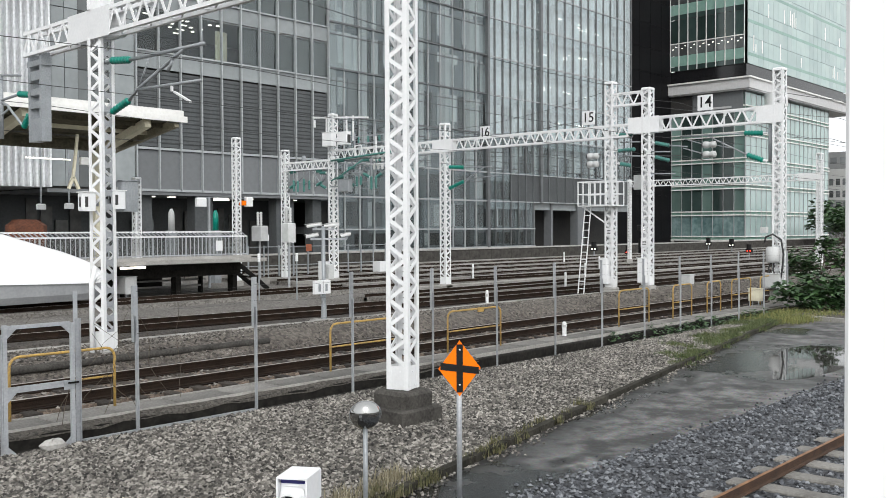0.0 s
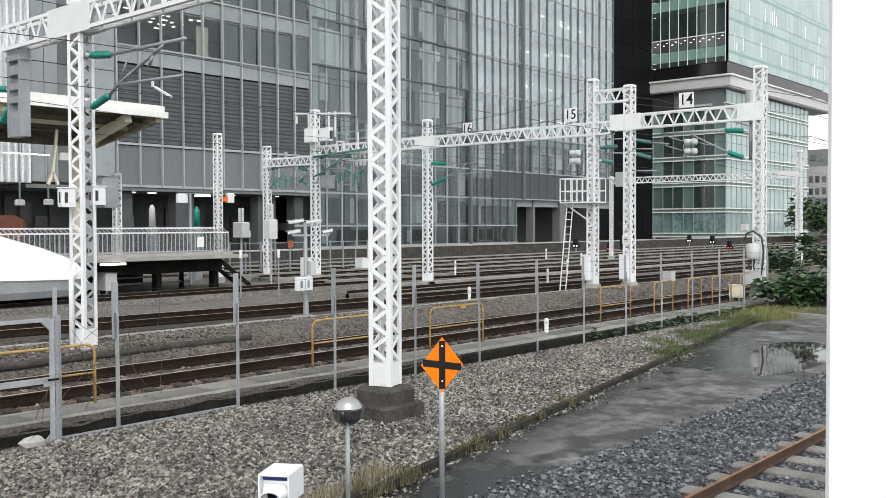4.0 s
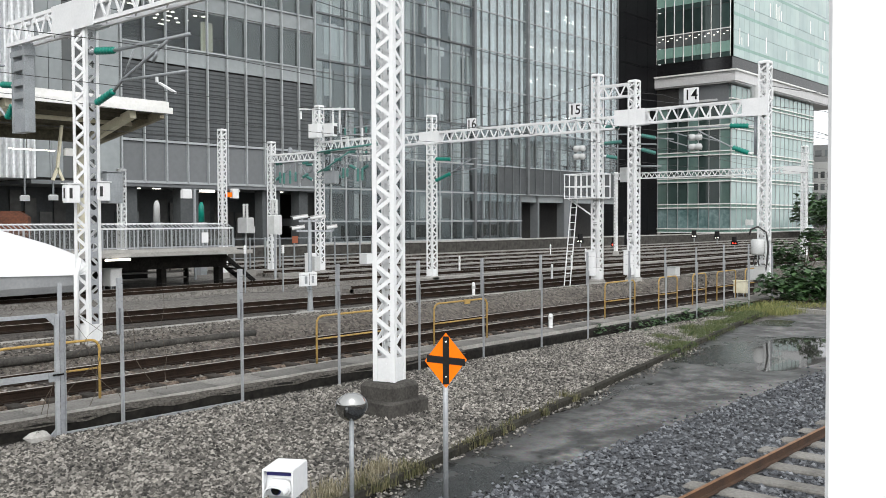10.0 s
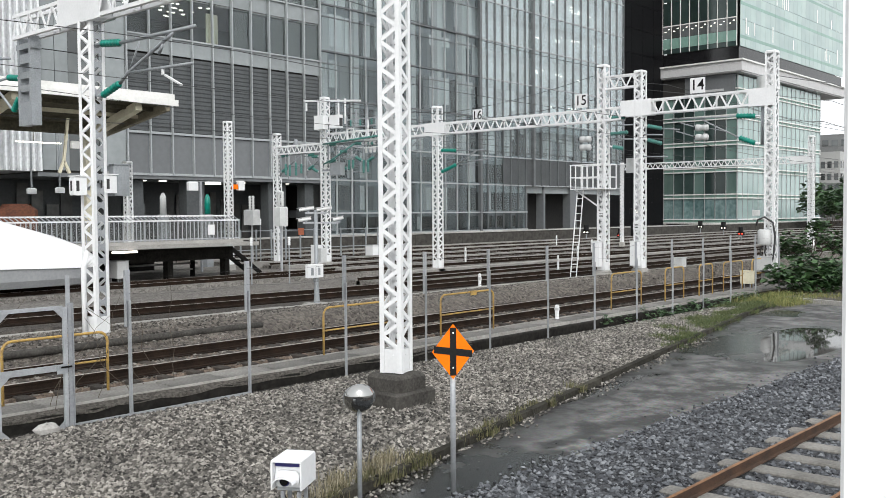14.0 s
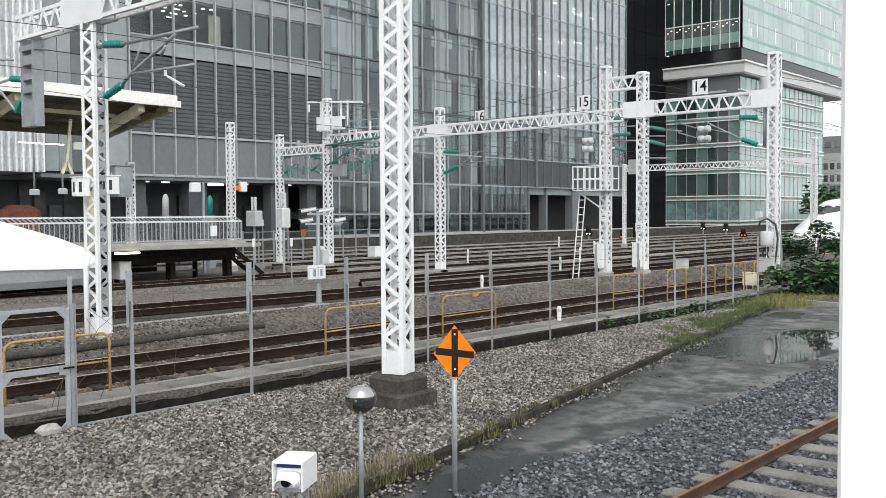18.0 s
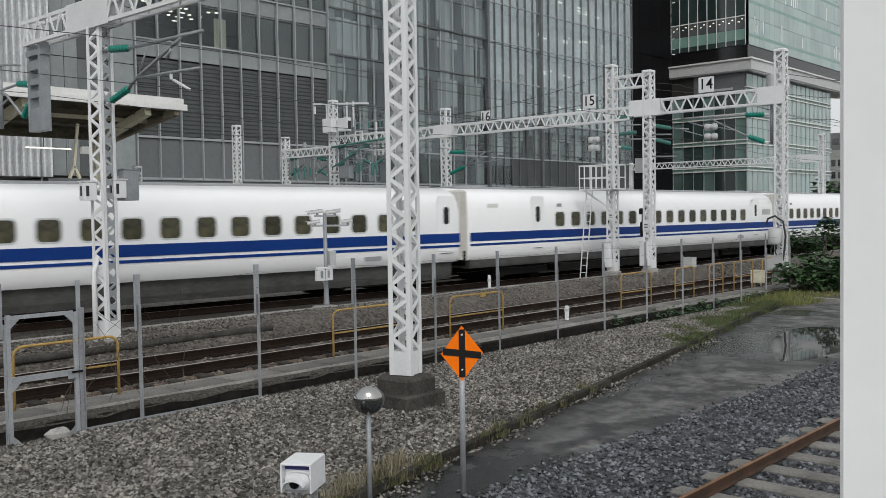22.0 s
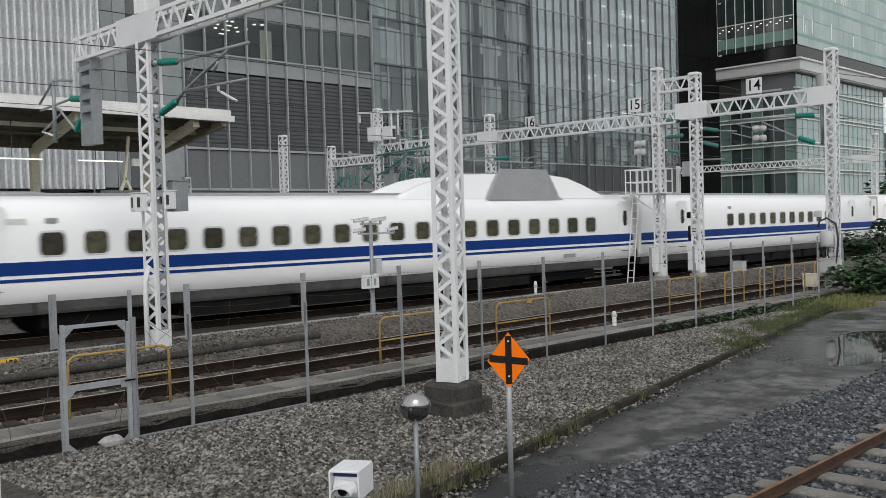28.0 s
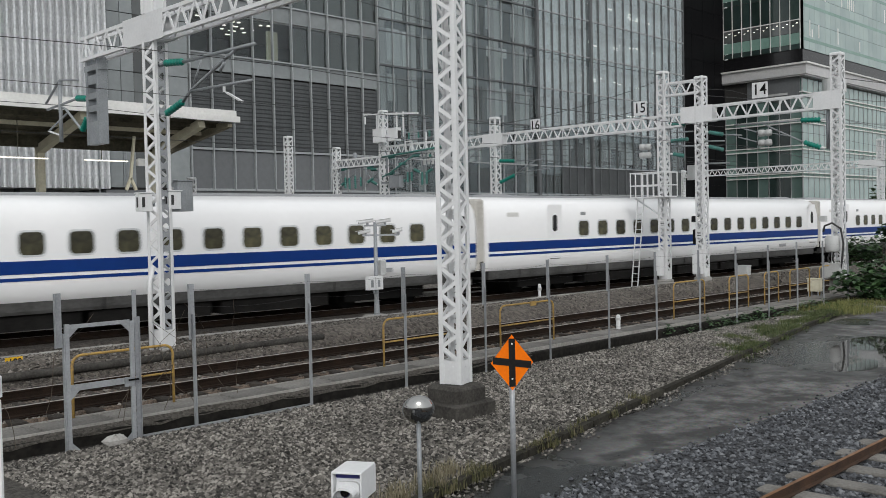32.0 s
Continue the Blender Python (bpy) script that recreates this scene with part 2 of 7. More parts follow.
M_TRAIN = material("white_car_paint", (0.93, 0.935, 0.945), 0.3, size=0.5, fine=6, second=(0.90, 0.905, 0.915), coat=0.2)
M_BLUE = material("blue_stripe", (0.003, 0.038, 0.21), 0.45, size=1, fine=6, second=(0.003, 0.032, 0.18), spec=0.2)
M_SKIRT = material("grey_skirt", (0.095, 0.095, 0.093), 0.6, size=1.5, fine=12, second=(0.035, 0.034, 0.033))
M_GANG = material("dusty_gangway", (0.56, 0.545, 0.51), 0.7, size=2, fine=15, second=(0.44, 0.425, 0.39))
M_EQUIP = material("dark_equipment_cover", (0.018, 0.017, 0.016), 0.85, size=2.5, fine=15, second=(0.007, 0.007, 0.007), spec=0.12)
M_UNDER = material("underframe", (0.012, 0.0115, 0.011), 0.9, size=2, fine=12, second=(0.006, 0.006, 0.006), spec=0.1)
M_PANE = material("train_window", (0.02, 0.02, 0.017), 0.1, size=2.6, fine=7, second=(0.10, 0.094, 0.052), spread=0.6, random=0.45)
M_ROOFGREY = material("roof_grey", (0.33, 0.34, 0.35), 0.5, size=1, fine=12, second=(0.26, 0.27, 0.28))
M_MULL = material("mullion_aluminium", (0.46, 0.48, 0.49), 0.4, metal=0.5, size=1, fine=10, second=(0.33, 0.35, 0.36))
M_CLAD = material("grey_cladding", (0.175, 0.185, 0.195), 0.45, metal=0.2, size=0.3, fine=3, second=(0.145, 0.155, 0.16), random=0.06)
M_LOUVRE = material("dark_louvre", (0.086, 0.093, 0.097), 0.6, size=0.5, fine=6, second=(0.058, 0.063, 0.066), spec=0.3)
M_LEDGE = material("pale_grey_ledge", (0.56, 0.56, 0.565), 0.6, size=0.3, fine=3, second=(0.47, 0.47, 0.475))
M_GLASS = material("facade_glass", (0.05, 0.058, 0.06), 0.06, size=0.15, fine=0.8, second=(0.11, 0.12, 0.12), spread=0.8, random=0.5, spec=0.9)
M_GREEN = material("green_glass", (0.10, 0.17, 0.155), 0.06, size=0.1, fine=0.6, second=(0.17, 0.25, 0.225), spread=0.8, random=0.35, spec=0.9)
M_SPAN = material("pale_spandrel_glass", (0.265, 0.29, 0.297), 0.15, size=0.3, fine=2, second=(0.21, 0.23, 0.236), random=0.1)
M_BLIND = material("grey_blind", (0.20, 0.205, 0.205), 0.7, size=0.4, fine=3, second=(0.15, 0.155, 0.155), random=0.2)
M_BLIND2 = material("white_blind", (0.55, 0.56, 0.56), 0.7, size=0.4, fine=3, second=(0.48, 0.49, 0.49), random=0.25)
M_CEIL = material("pale_interior", (0.46, 0.47, 0.465), 0.7, size=0.5, fine=3, second=(0.42, 0.42, 0.41), random=0.15)
M_FIN = material("pale_fin", (0.80, 0.82, 0.84), 0.4, size=0.5, fine=4, second=(0.52, 0.54, 0.55), random=0.1)
M_MULLDK = material("dark_mullion", (0.16, 0.17, 0.175), 0.4, metal=0.4, size=1, fine=10, second=(0.11, 0.115, 0.12))
# Paler green: the sky's reflection on one face is painted into this colour.
M_GREEN2 = material("sky_painted_green_glass", (0.25, 0.36, 0.345), 0.08, size=0.05, fine=0.3, second=(0.42, 0.51, 0.495), spread=1.0, random=0.08, spec=1.0)
M_GREEN3 = material("green_spandrel", (0.22, 0.36, 0.31), 0.15, size=0.2, fine=2, second=(0.17, 0.29, 0.25), random=0.06)


def pane_glass(name, tint, base, rough=0.02):
    """A thin pane: clear straight on (mirroring the share base), a mirror of the sky at a slant."""
    m = bpy.data.materials.new(name)
    m.use_nodes = True
    n, l = m.node_tree.nodes, m.node_tree.links
    n.remove(n["Principled BSDF"])
    clear, gloss, mix, lw = n.new("ShaderNodeBsdfTransparent"), n.new("ShaderNodeBsdfGlossy"), n.new("ShaderNodeMixShader"), n.new("ShaderNodeLayerWeight")
    clear.inputs["Color"].default_value = (*tint, 1)
    gloss.inputs["Roughness"].default_value = rough
    gloss.inputs["Color"].default_value = (0.93, 0.97, 0.98, 1)
    power, scale = n.new("ShaderNodeMath"), n.new("ShaderNodeMapRange")
    power.operation = "POWER"
    power.inputs[1].default_value = 4.0
    l.new(lw.outputs["Facing"], power.inputs[0])
    l.new(power.outputs[0], scale.inputs["Value"])
    scale.inputs["To Min"].default_value = base
    l.new(scale.outputs["Result"], mix.inputs["Fac"])
    l.new(clear.outputs[0], mix.inputs[1])
    l.new(gloss.outputs[0], mix.inputs[2])
    l.new(mix.outputs[0], n["Material Output"].inputs["Surface"])
    return m


M_CLEAR = pane_glass("window_glass", (0.80, 0.83, 0.83), 0.04)
M_SKIN = pane_glass("double_skin_glass", (0.82, 0.86, 0.87), 0.05)
M_SKIN2 = pane_glass("coated_glass", (0.82, 0.87, 0.88), 0.22, 0.06)
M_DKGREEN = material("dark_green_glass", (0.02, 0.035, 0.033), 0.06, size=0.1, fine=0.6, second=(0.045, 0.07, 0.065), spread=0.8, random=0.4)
M_BLACKWALL = material("black_cladding", (0.006, 0.006, 0.007), 0.45, size=0.2, fine=2, second=(0.010, 0.010, 0.011), spec=0.05)
M_DARK = material("black_glass", (0.008, 0.008, 0.009), 0.12, size=0.2, fine=2, second=(0.013, 0.013, 0.014))
# Near-black: the want of light inside the buildings is put into this colour.
M_VOID = material("unlit_dark_interior", (0.02, 0.02, 0.02), 0.8, size=0.5, fine=4, second=(0.035, 0.033, 0.03))
M_LOBBY = material("dim_lobby_wall", (0.17, 0.17, 0.165), 0.5, size=0.3, fine=2, second=(0.03, 0.03, 0.03), spread=0.8, random=0.4)
M_STONE = islands("loose_gravel", [(0.012, 0.0112, 0.010), (0.082, 0.0764, 0.0682), (0.174, 0.1626, 0.146), (0.36, 0.340, 0.309)], dirt=0.34)
M_YSTONE = islands("loose_yard_stone", [(0.018, 0.016, 0.0138), (0.086, 0.078, 0.068), (0.146, 0.133, 0.118), (0.27, 0.252, 0.228)], dirt=0.45)
M_KERB = material("mossy_kerb", (0.055, 0.051, 0.042), 0.95, size=3, fine=25, second=(0.016, 0.0155, 0.012), spec=0.15, bump=0.01, random=0.25)
M_EDGE = material("worn_edge_concrete", (0.34, 0.33, 0.31), 0.9, size=1.5, fine=25, second=(0.19, 0.183, 0.17), bump=0.006, random=0.2)
M_WOOD = material("old_sleeper_wood", (0.045, 0.036, 0.028), 0.95, size=4, fine=40, second=(0.022, 0.018, 0.015), bump=0.008, random=0.3)
M_BSTONE = islands("loose_ballast", [(0.018, 0.019, 0.022), (0.07, 0.075, 0.085), (0.118, 0.126, 0.139), (0.22, 0.232, 0.248)], dirt=0.2)
M_WEED = islands("green_weeds", [(0.03, 0.06, 0.015), (0.07, 0.10, 0.03), (0.14, 0.14, 0.06)], 0.7)
M_COVER = material("rust_red_sheet", (0.20, 0.075, 0.04), 0.85, size=1.5, fine=12, second=(0.10, 0.04, 0.025))
M_LEAF = islands("leaves", [(0.012, 0.032, 0.011), (0.032, 0.078, 0.024), (0.07, 0.135, 0.048)], 0.5)
M_DRY = islands("dry_grass", [(0.09, 0.078, 0.045), (0.22, 0.195, 0.125), (0.36, 0.325, 0.235)], 0.8)
M_GRASS = islands("grass_blades", [(0.05, 0.055, 0.02), (0.10, 0.10, 0.04), (0.19, 0.165, 0.095)], 0.7)
M_STRAW = islands("straw_grass", [(0.07, 0.10, 0.025), (0.16, 0.18, 0.05), (0.30, 0.27, 0.11)], 0.7)
M_GREYPOT = material("pale_grey_paint", (0.55, 0.56, 0.56), 0.5, size=3, fine=25, second=(0.44, 0.45, 0.45), random=0.08)
M_TAG = material("yellow_sign", (0.75, 0.45, 0.01), 0.5, size=5, fine=40, second=(0.6, 0.36, 0.01))
M_BARK = material("bark", (0.10, 0.08, 0.06), 0.9, vary=0.4, size=6)
M_CANOPY = material("canopy_white", (0.78, 0.78, 0.76), 0.5, size=1, fine=8, second=(0.66, 0.66, 0.64))
M_WATER = material("puddle_water", (0.03, 0.029, 0.027), 0.03, size=0.8, fine=6, second=(0.045, 0.043, 0.04), spec=0.1)
# Dark olive: the shade beneath the canopy is put into the colour.
M_SHADE = material("shaded_olive_underside", (0.13, 0.12, 0.085), 0.9, size=1, fine=8, second=(0.06, 0.055, 0.04), spec=0.2)
M_COVER_OR = material("faded_orange_sheet", (0.42, 0.12, 0.055), 0.8, size=3, fine=20, second=(0.26, 0.09, 0.05))
M_KHAKI = material("khaki_paint", (0.33, 0.30, 0.22), 0.7, size=1.5, fine=14, second=(0.20, 0.18, 0.13))
M_PALE = material("lit_lobby_glass", (0.24, 0.34, 0.34), 0.1, size=0.2, fine=1.5, second=(0.07, 0.13, 0.13), random=0.2)
M_CREAM = material("cream_steel", (0.72, 0.68, 0.53), 0.6, size=2, fine=12, second=(0.58, 0.54, 0.41))


M_MESH = pane_glass("mesh_panel", (0.8, 0.8, 0.79), 0.08, 0.5)


def glow(name, colour, strength):
    m = bpy.data.materials.new(name)
    m.use_nodes = True
    b = m.node_tree.nodes["Principled BSDF"]
    b.inputs["Base Color"].default_value = (*colour, 1)
    b.inputs["Emission Color"].default_value = (*colour, 1)
    b.inputs["Emission Strength"].default_value = strength
    return m


M_TUBE = glow("lit_tube", (1.0, 0.93, 0.80), 2.5)
M_LAMP = glow("office_lamp", (1.0, 0.95, 0.85), 3.0)
M_RED = glow("red_aspect", (1.0, 0.05, 0.03), 3.0)


# ---------------------------------------------------------------- mesh tools
class Mesh:
    """Collects vertices and faces of one part."""

    def __init__(self):
        self.v, self.f = [], []

    def add(self, verts, faces):
        k = len(self.v)
        self.v += [tuple(p) for p in verts]
        self.f += [tuple(i + k for i in q) for q in faces]
        return self

    def box(self, x0, x1, y0, y1, z0, z1, bevel=0.0):
        if not bevel:
            return self.add([(x0, y0, z0), (x1, y0, z0), (x1, y1, z0), (x0, y1, z0), (x0, y0, z1), (x1, y0, z1), (x1, y1, z1), (x0, y1, z1)],
                            [(3, 2, 1, 0), (4, 5, 6, 7), (0, 1, 5, 4), (1, 2, 6, 5), (2, 3, 7, 6), (3, 0, 4, 7)])
        b = bevel
        ring = [(x0 + b, y0), (x1 - b, y0), (x1, y0 + b), (x1, y1 - b), (x1 - b, y1), (x0 + b, y1), (x0, y1 - b), (x0, y0 + b)]
        cx, cy = (x0 + x1) / 2, (y0 + y1) / 2
        top = [(x + (b if x < cx else -b), y + (b if y < cy else -b)) for x, y in ring]
        vs = [(x, y, z0) for x, y in ring] + [(x, y, z1 - b) for x, y in ring] + [(x, y, z1) for x, y in top]
        fs = [(i + o, (i + 1) % 8 + o, (i + 1) % 8 + o + 8, i + o + 8) for o in (0, 8) for i in range(8)]
        return self.add(vs, fs + [tuple(range(16, 24)), tuple(range(7, -1, -1))])

    def beam(self, p, q, w, h=None, up=(0, 0, 1)):
        """A bar of section w by h from p to q."""
        h = h or w
        p, q = Vector(p), Vector(q)
        d = (q - p).normalized()
        u = Vector(up)
        if abs(d.dot(u)) > 0.99:
            u = Vector((1, 0, 0))
        a = d.cross(u).normalized() * (w / 2)
        b = a.cross(d).normalized() * (h / 2)
        return self.add([p - a - b, p + a - b, p + a + b, p - a + b, q - a - b, q + a - b, q + a + b, q - a + b],
                        [(0, 1, 2, 3), (7, 6, 5, 4), (0, 4, 5, 1), (1, 5, 6, 2), (2, 6, 7, 3), (3, 7, 4, 0)])

    def tube(self, pts, r, n=8, caps=True):
        """A round bar through the points; r may be a list."""
        pts = [Vector(p) for p in pts]
        rs = r if isinstance(r, (list, tuple)) else [r] * len(pts)
        vs = []
        ref = Vector((0.3, 0.5, 0.81))
        for i, p in enumerate(pts):
            d = (pts[min(i + 1, len(pts) - 1)] - pts[max(i - 1, 0)]).normalized()
            if abs(d.dot(ref)) > 0.98:
                ref = Vector((0.9, -0.3, 0.2))
            a = d.cross(ref).normalized()
            b = d.cross(a)
            for j in range(n):
                t = 2 * math.pi * j / n
                vs.append(p + (a * math.cos(t) + b * math.sin(t)) * rs[i])
        fs = [(i * n + j, i * n + (j + 1) % n, (i + 1) * n + (j + 1) % n, (i + 1) * n + j) for i in range(len(pts) - 1) for j in range(n)]
        if caps:
            fs += [tuple(range(n - 1, -1, -1)), tuple(range((len(pts) - 1) * n, len(pts) * n))]
        return self.add(vs, fs)

    def sweep(self, path, section, close=True):
        """A section of (across, up) carried along points (x, y, z, heading)."""
        n, vs = len(section), []
        for x, y, z, h in path:
            c, s = -math.sin(h), math.cos(h)
            vs += [(x + a * c, y + a * s, z + b) for a, b in section]
        m = n if close else n - 1
        fs = [(i * n + j, i * n + (j + 1) % n, (i + 1) * n + (j + 1) % n, (i + 1) * n + j) for i in range(len(path) - 1) for j in range(m)]
        if close:
            fs += [tuple(range(n - 1, -1, -1)), tuple(range((len(path) - 1) * n, len(path) * n))]
        return self.add(vs, fs)

    def data(self, name, mat, smooth=False):
        me = bpy.data.meshes.new(name)
        me.from_pydata(self.v, [], self.f)
        me.materials.append(mat)
        if smooth:
            me.polygons.foreach_set("use_smooth", [True] * len(me.polygons))
        me.update()
        return me


def fix(me):
    """Outward normals."""
    bm = bmesh.new()
    bm.from_mesh(me)
    bmesh.ops.recalc_face_normals(bm, faces=bm.faces)
    bm.to_mesh(me)
    bm.free()
    return me


def part(name, mesh, mat, parent=None, label="", smooth=False, at=None):
    me = fix(mesh.data(name, mat, smooth)) if isinstance(mesh, Mesh) else mesh
    ob = new(name, me)
    if parent is not None:
        ob.parent = parent
    if at is not None:
        ob.matrix_basis = at
    return tagged(ob, label)


def thing(name, m, label, category, group="", kind=""):
    ob = new(name)
    ob.empty_display_size = 0.2
    ob.matrix_basis = m
    return tagged(ob, label, category, group, kind)


def setting(name, mesh, mat, label, category, smooth=False, kind="structure"):
    return tagged(part(name, mesh, mat, None, "", smooth), label, category, "", kind)


def rounded(w, h, r, depth, y):
    """A plate with round corners in the xz plane, facing -y, centred."""
    ring = []
    for cx, cz, a0 in ((w / 2 - r, h / 2 - r, 0), (-w / 2 + r, h / 2 - r, 90), (-w / 2 + r, -h / 2 + r, 180), (w / 2 - r, -h / 2 + r, 270)):
        ring += [(cx + r * math.cos(radians(a0 + a)), cz + r * math.sin(radians(a0 + a))) for a in (0, 30, 60, 90)]
    n = len(ring)
    return Mesh().add([(x, y, z) for x, z in ring] + [(x, y + depth, z) for x, z in ring],
                      [tuple(range(n))[::-1], tuple(range(n, 2 * n))] + [(i, (i + 1) % n, (i + 1) % n + n, i + n) for i in range(n)])


RNG = np.random.default_rng(5)

# ---------------------------------------------------------------- the line of the passing train
def heading(s):
    """Direction of the through track, radians from the x axis, s metres along it."""
    return radians(float(np.interp(s, [-60, -45, -5, 48, 60], [0, 0, -5.6, 0.35, 0.35])))


LINE = {}
_x, _y = 8.52, 22.95 + 1.68
for _s in range(0, 1200):
    LINE[_s] = (_x, _y)
    h = heading(_s + 0.5)
    _x, _y = _x + math.cos(h), _y + math.sin(h)
_x, _y = LINE[0]
for _s in range(0, -620, -1):
    LINE[_s] = (_x, _y)
    h = heading(_s - 0.5)
    _x, _y = _x - math.cos(h), _y - math.sin(h)


def on_line(s, side=0.0):
    i = math.floor(s)
    (x0, y0), (x1, y1), f = LINE[i], LINE[i + 1], s - math.floor(s)
    h = heading(s)
    return x0 + (x1 - x0) * f - side * math.sin(h), y0 + (y1 - y0) * f + side * math.cos(h), h


# ---------------------------------------------------------------- ground
g = Mesh()
g.add([(-3000, -3000, -0.3), (3000, -3000, -0.3), (3000, 3000, -0.3), (-3000, 3000, -0.3)], [(0, 1, 2, 3)])
setting("ground", g, M_YARD, "dusty grey-brown crushed stone of a railway yard", "ground")


def strip(name, edge0, edge1, z0, z1, mat, label, category):
    """A slab between two lines of points (x, y)."""
    m, n = Mesh(), len(edge0)
    vs = [(x, y, z1) for x, y in edge0] + [(x, y, z1) for x, y in edge1] + [(x, y, z0) for x, y in edge0] + [(x, y, z0) for x, y in edge1]
    fs = []
    for i in range(n - 1):
        fs += [(i, i + 1, n + i + 1, n + i), (2 * n + i, i, i + 1, 2 * n + i + 1)[::-1], (n + i, 3 * n + i, 3 * n + i + 1, n + i + 1)[::-1]]
    fs += [(0, n, 3 * n, 2 * n), (n - 1, 2 * n - 1, 4 * n - 1, 3 * n - 1)[::-1]]
    m.add(vs, fs)
    return setting(name, m, mat, label, category)


KERB = [(-8, 3.9), (4.0, 6.35), (8.65, 7.25), (12.35, 8.0), (16.0, 8.72), (23.2, 10.15), (29.5, 11.4)]
strip("ground_gravel", [(x, y + 0.06) for x, y in KERB], [(x, 11.74 + 0.02 * math.sin(5 * x)) for x, _ in KERB], -0.3, -0.2, M_GRAVEL, "loose grey gravel bank beside a wet concrete apron", "ground")
strip("pavement", [(-8, 5.2), (4, 5.5), (7.5, 5.62), (12.2, 5.8), (17.2, 5.75), (24, 5.7), (60, 6.2)],
      [(-8, 3.9), (4.0, 6.35), (8.65, 7.25), (12.35, 8.0), (16.0, 8.72), (24, 10.3), (60, 10.3)], -0.3, -0.235, M_WET, "dark wet concrete apron with shallow puddles", "pavement")
strip("ground_ballast", [(-8, 0.5), (4, 0.5), (12, 0.5), (24, 0.5), (60, 0.5)], [(-8, 5.2), (4, 5.5), (12.2, 5.8), (24, 5.7), (60, 6.2)],
      -0.3, -0.135, M_BALLAST, "blue-grey crushed stone ballast of the nearest track", "ground")
strip("ground_verge", [(29.0, 11.2), (28.95, 10.6), (28.55, 9.2), (28.0, 6.9), (27.6, 5.6)], [(60, 11.3), (60, 10.6), (60, 9.2), (60, 7.6), (60, 6.4)], -0.3, -0.12, M_HEAP, "weedy grey earth past the end of the apron", "ground")
for (xa, ya), (xb, yb) in zip([(28.9, 10.6), (28.62, 9.6), (28.34, 8.6), (28.1, 7.6)], [(28.62, 9.6), (28.34, 8.6), (28.1, 7.6), (27.85, 6.6)]):
    tagged(part("kerb_stone", Mesh().beam((xa, ya + -0.004, -0.18), (xb, yb + 0.004, -0.18), 0.14, 0.16), M_EDGE), "pale low kerb stone across the apron's end", "kerb", "kerb stones", "structure")
setting("ground_gutter", Mesh().box(-8, 29.5, 11.6, 12.31, -0.31, -0.288), M_SOOT_SHADE, "black gutter at the foot of a low wall", "ground")
# low kerb between gravel and apron, in lengths of stone
for (xa, ya), (xb, yb) in zip(KERB, KERB[1:]):
    steps = max(1, round(math.hypot(xb - xa, yb - ya) / 1.0))
    for i in range(steps):
        a, b = i / steps + 0.004, (i + 1) / steps - 0.004
        m = Mesh().beam((xa + (xb - xa) * a, ya + (yb - ya) * a, -0.21), (xa + (xb - xa) * b, ya + (yb - ya) * b, -0.21), 0.11, 0.13)
        tagged(part("kerb_stone", m, M_KERB), "mossy dark concrete kerb stone at the gravel's edge", "kerb", "kerb stones", "structure")


# ---------------------------------------------------------------- tracks
RAIL = [(-0.07, -0.15), (0.07, -0.15), (0.07, -0.135), (0.015, -0.12), (0.015, -0.04), (0.035, -0.03), (0.035, 0.0), (-0.035, 0.0), (-0.035, -0.03), (-0.015, -0.04), (-0.015, -0.12), (-0.07, -0.135)]
HEAD = [(-0.03, 0.0005), (0.03, 0.0005), (0.03, 0.004), (-0.03, 0.004)]


def track(path, gauge, name, label, shine, sleepers=None, bed=None, steel=M_RAIL, bearer=0.16):
    """path: points (x, y, heading). Rails with a worn top, bed under them, sleepers of concrete."""
    t = thing(name, pose(0, 0, 0), label, "railway track", kind="structure")
    for side in (-gauge / 2 - 0.035, gauge / 2 + 0.035):
        line = [(x - side * math.sin(h), y + side * math.cos(h), 0.0, h) for x, y, h in path]
        slim, low = (0.62, 0.7) if gauge < 1.2 else (1.0, 1.0)
        r = part("rail", Mesh().sweep(line, [(a * slim, b * low) for a, b in RAIL]), steel, t, "rusty steel rail")
        part("railhead", Mesh().sweep(line, [(a * slim, b) for a, b in HEAD]), shine, r)
        if bed:
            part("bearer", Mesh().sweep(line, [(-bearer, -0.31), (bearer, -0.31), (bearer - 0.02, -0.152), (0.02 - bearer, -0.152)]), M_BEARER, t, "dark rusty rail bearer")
    if bed:
        half, top, mat = bed
        part("bed", Mesh().sweep([(x, y, 0.0, h) for x, y, h in path], [(-half - 0.1, -0.298), (half + 0.1, -0.298), (half, top), (-half, top)]), mat, t, "rust-stained ballast bed")
    if sleepers:
        n, mesh = sleepers, None
        mesh = fix(Mesh().box(-0.12, 0.12, -gauge / 2 - 0.22, gauge / 2 + 0.4, -0.3, -0.14, 0.02).data("sleeper", M_SLEEPER))
        for i in range(n):
            f = i * 0.65
            x, y, h = path[0][0] + f, path[0][1], path[0][2]
            part("sleeper", mesh, M_SLEEPER, t, at=pose(x, y, 0.04, 0, 0, math.degrees(h)))
    return t


def cross_ties(t, path, every, half, z, mat):
    """Old wooden sleepers under a straight or slightly curved track, path of (x, y, heading)."""
    mesh = fix(Mesh().box(-0.11, 0.11, -half, half, -0.29, z, 0.015).data("sleeper", mat))
    for x, y, h in path:
        part("sleeper", mesh, mat, t, at=pose(x, y, RNG.uniform(-0.012, 0.006), 0, 0, math.degrees(h) + RNG.uniform(-0.6, 0.6)))


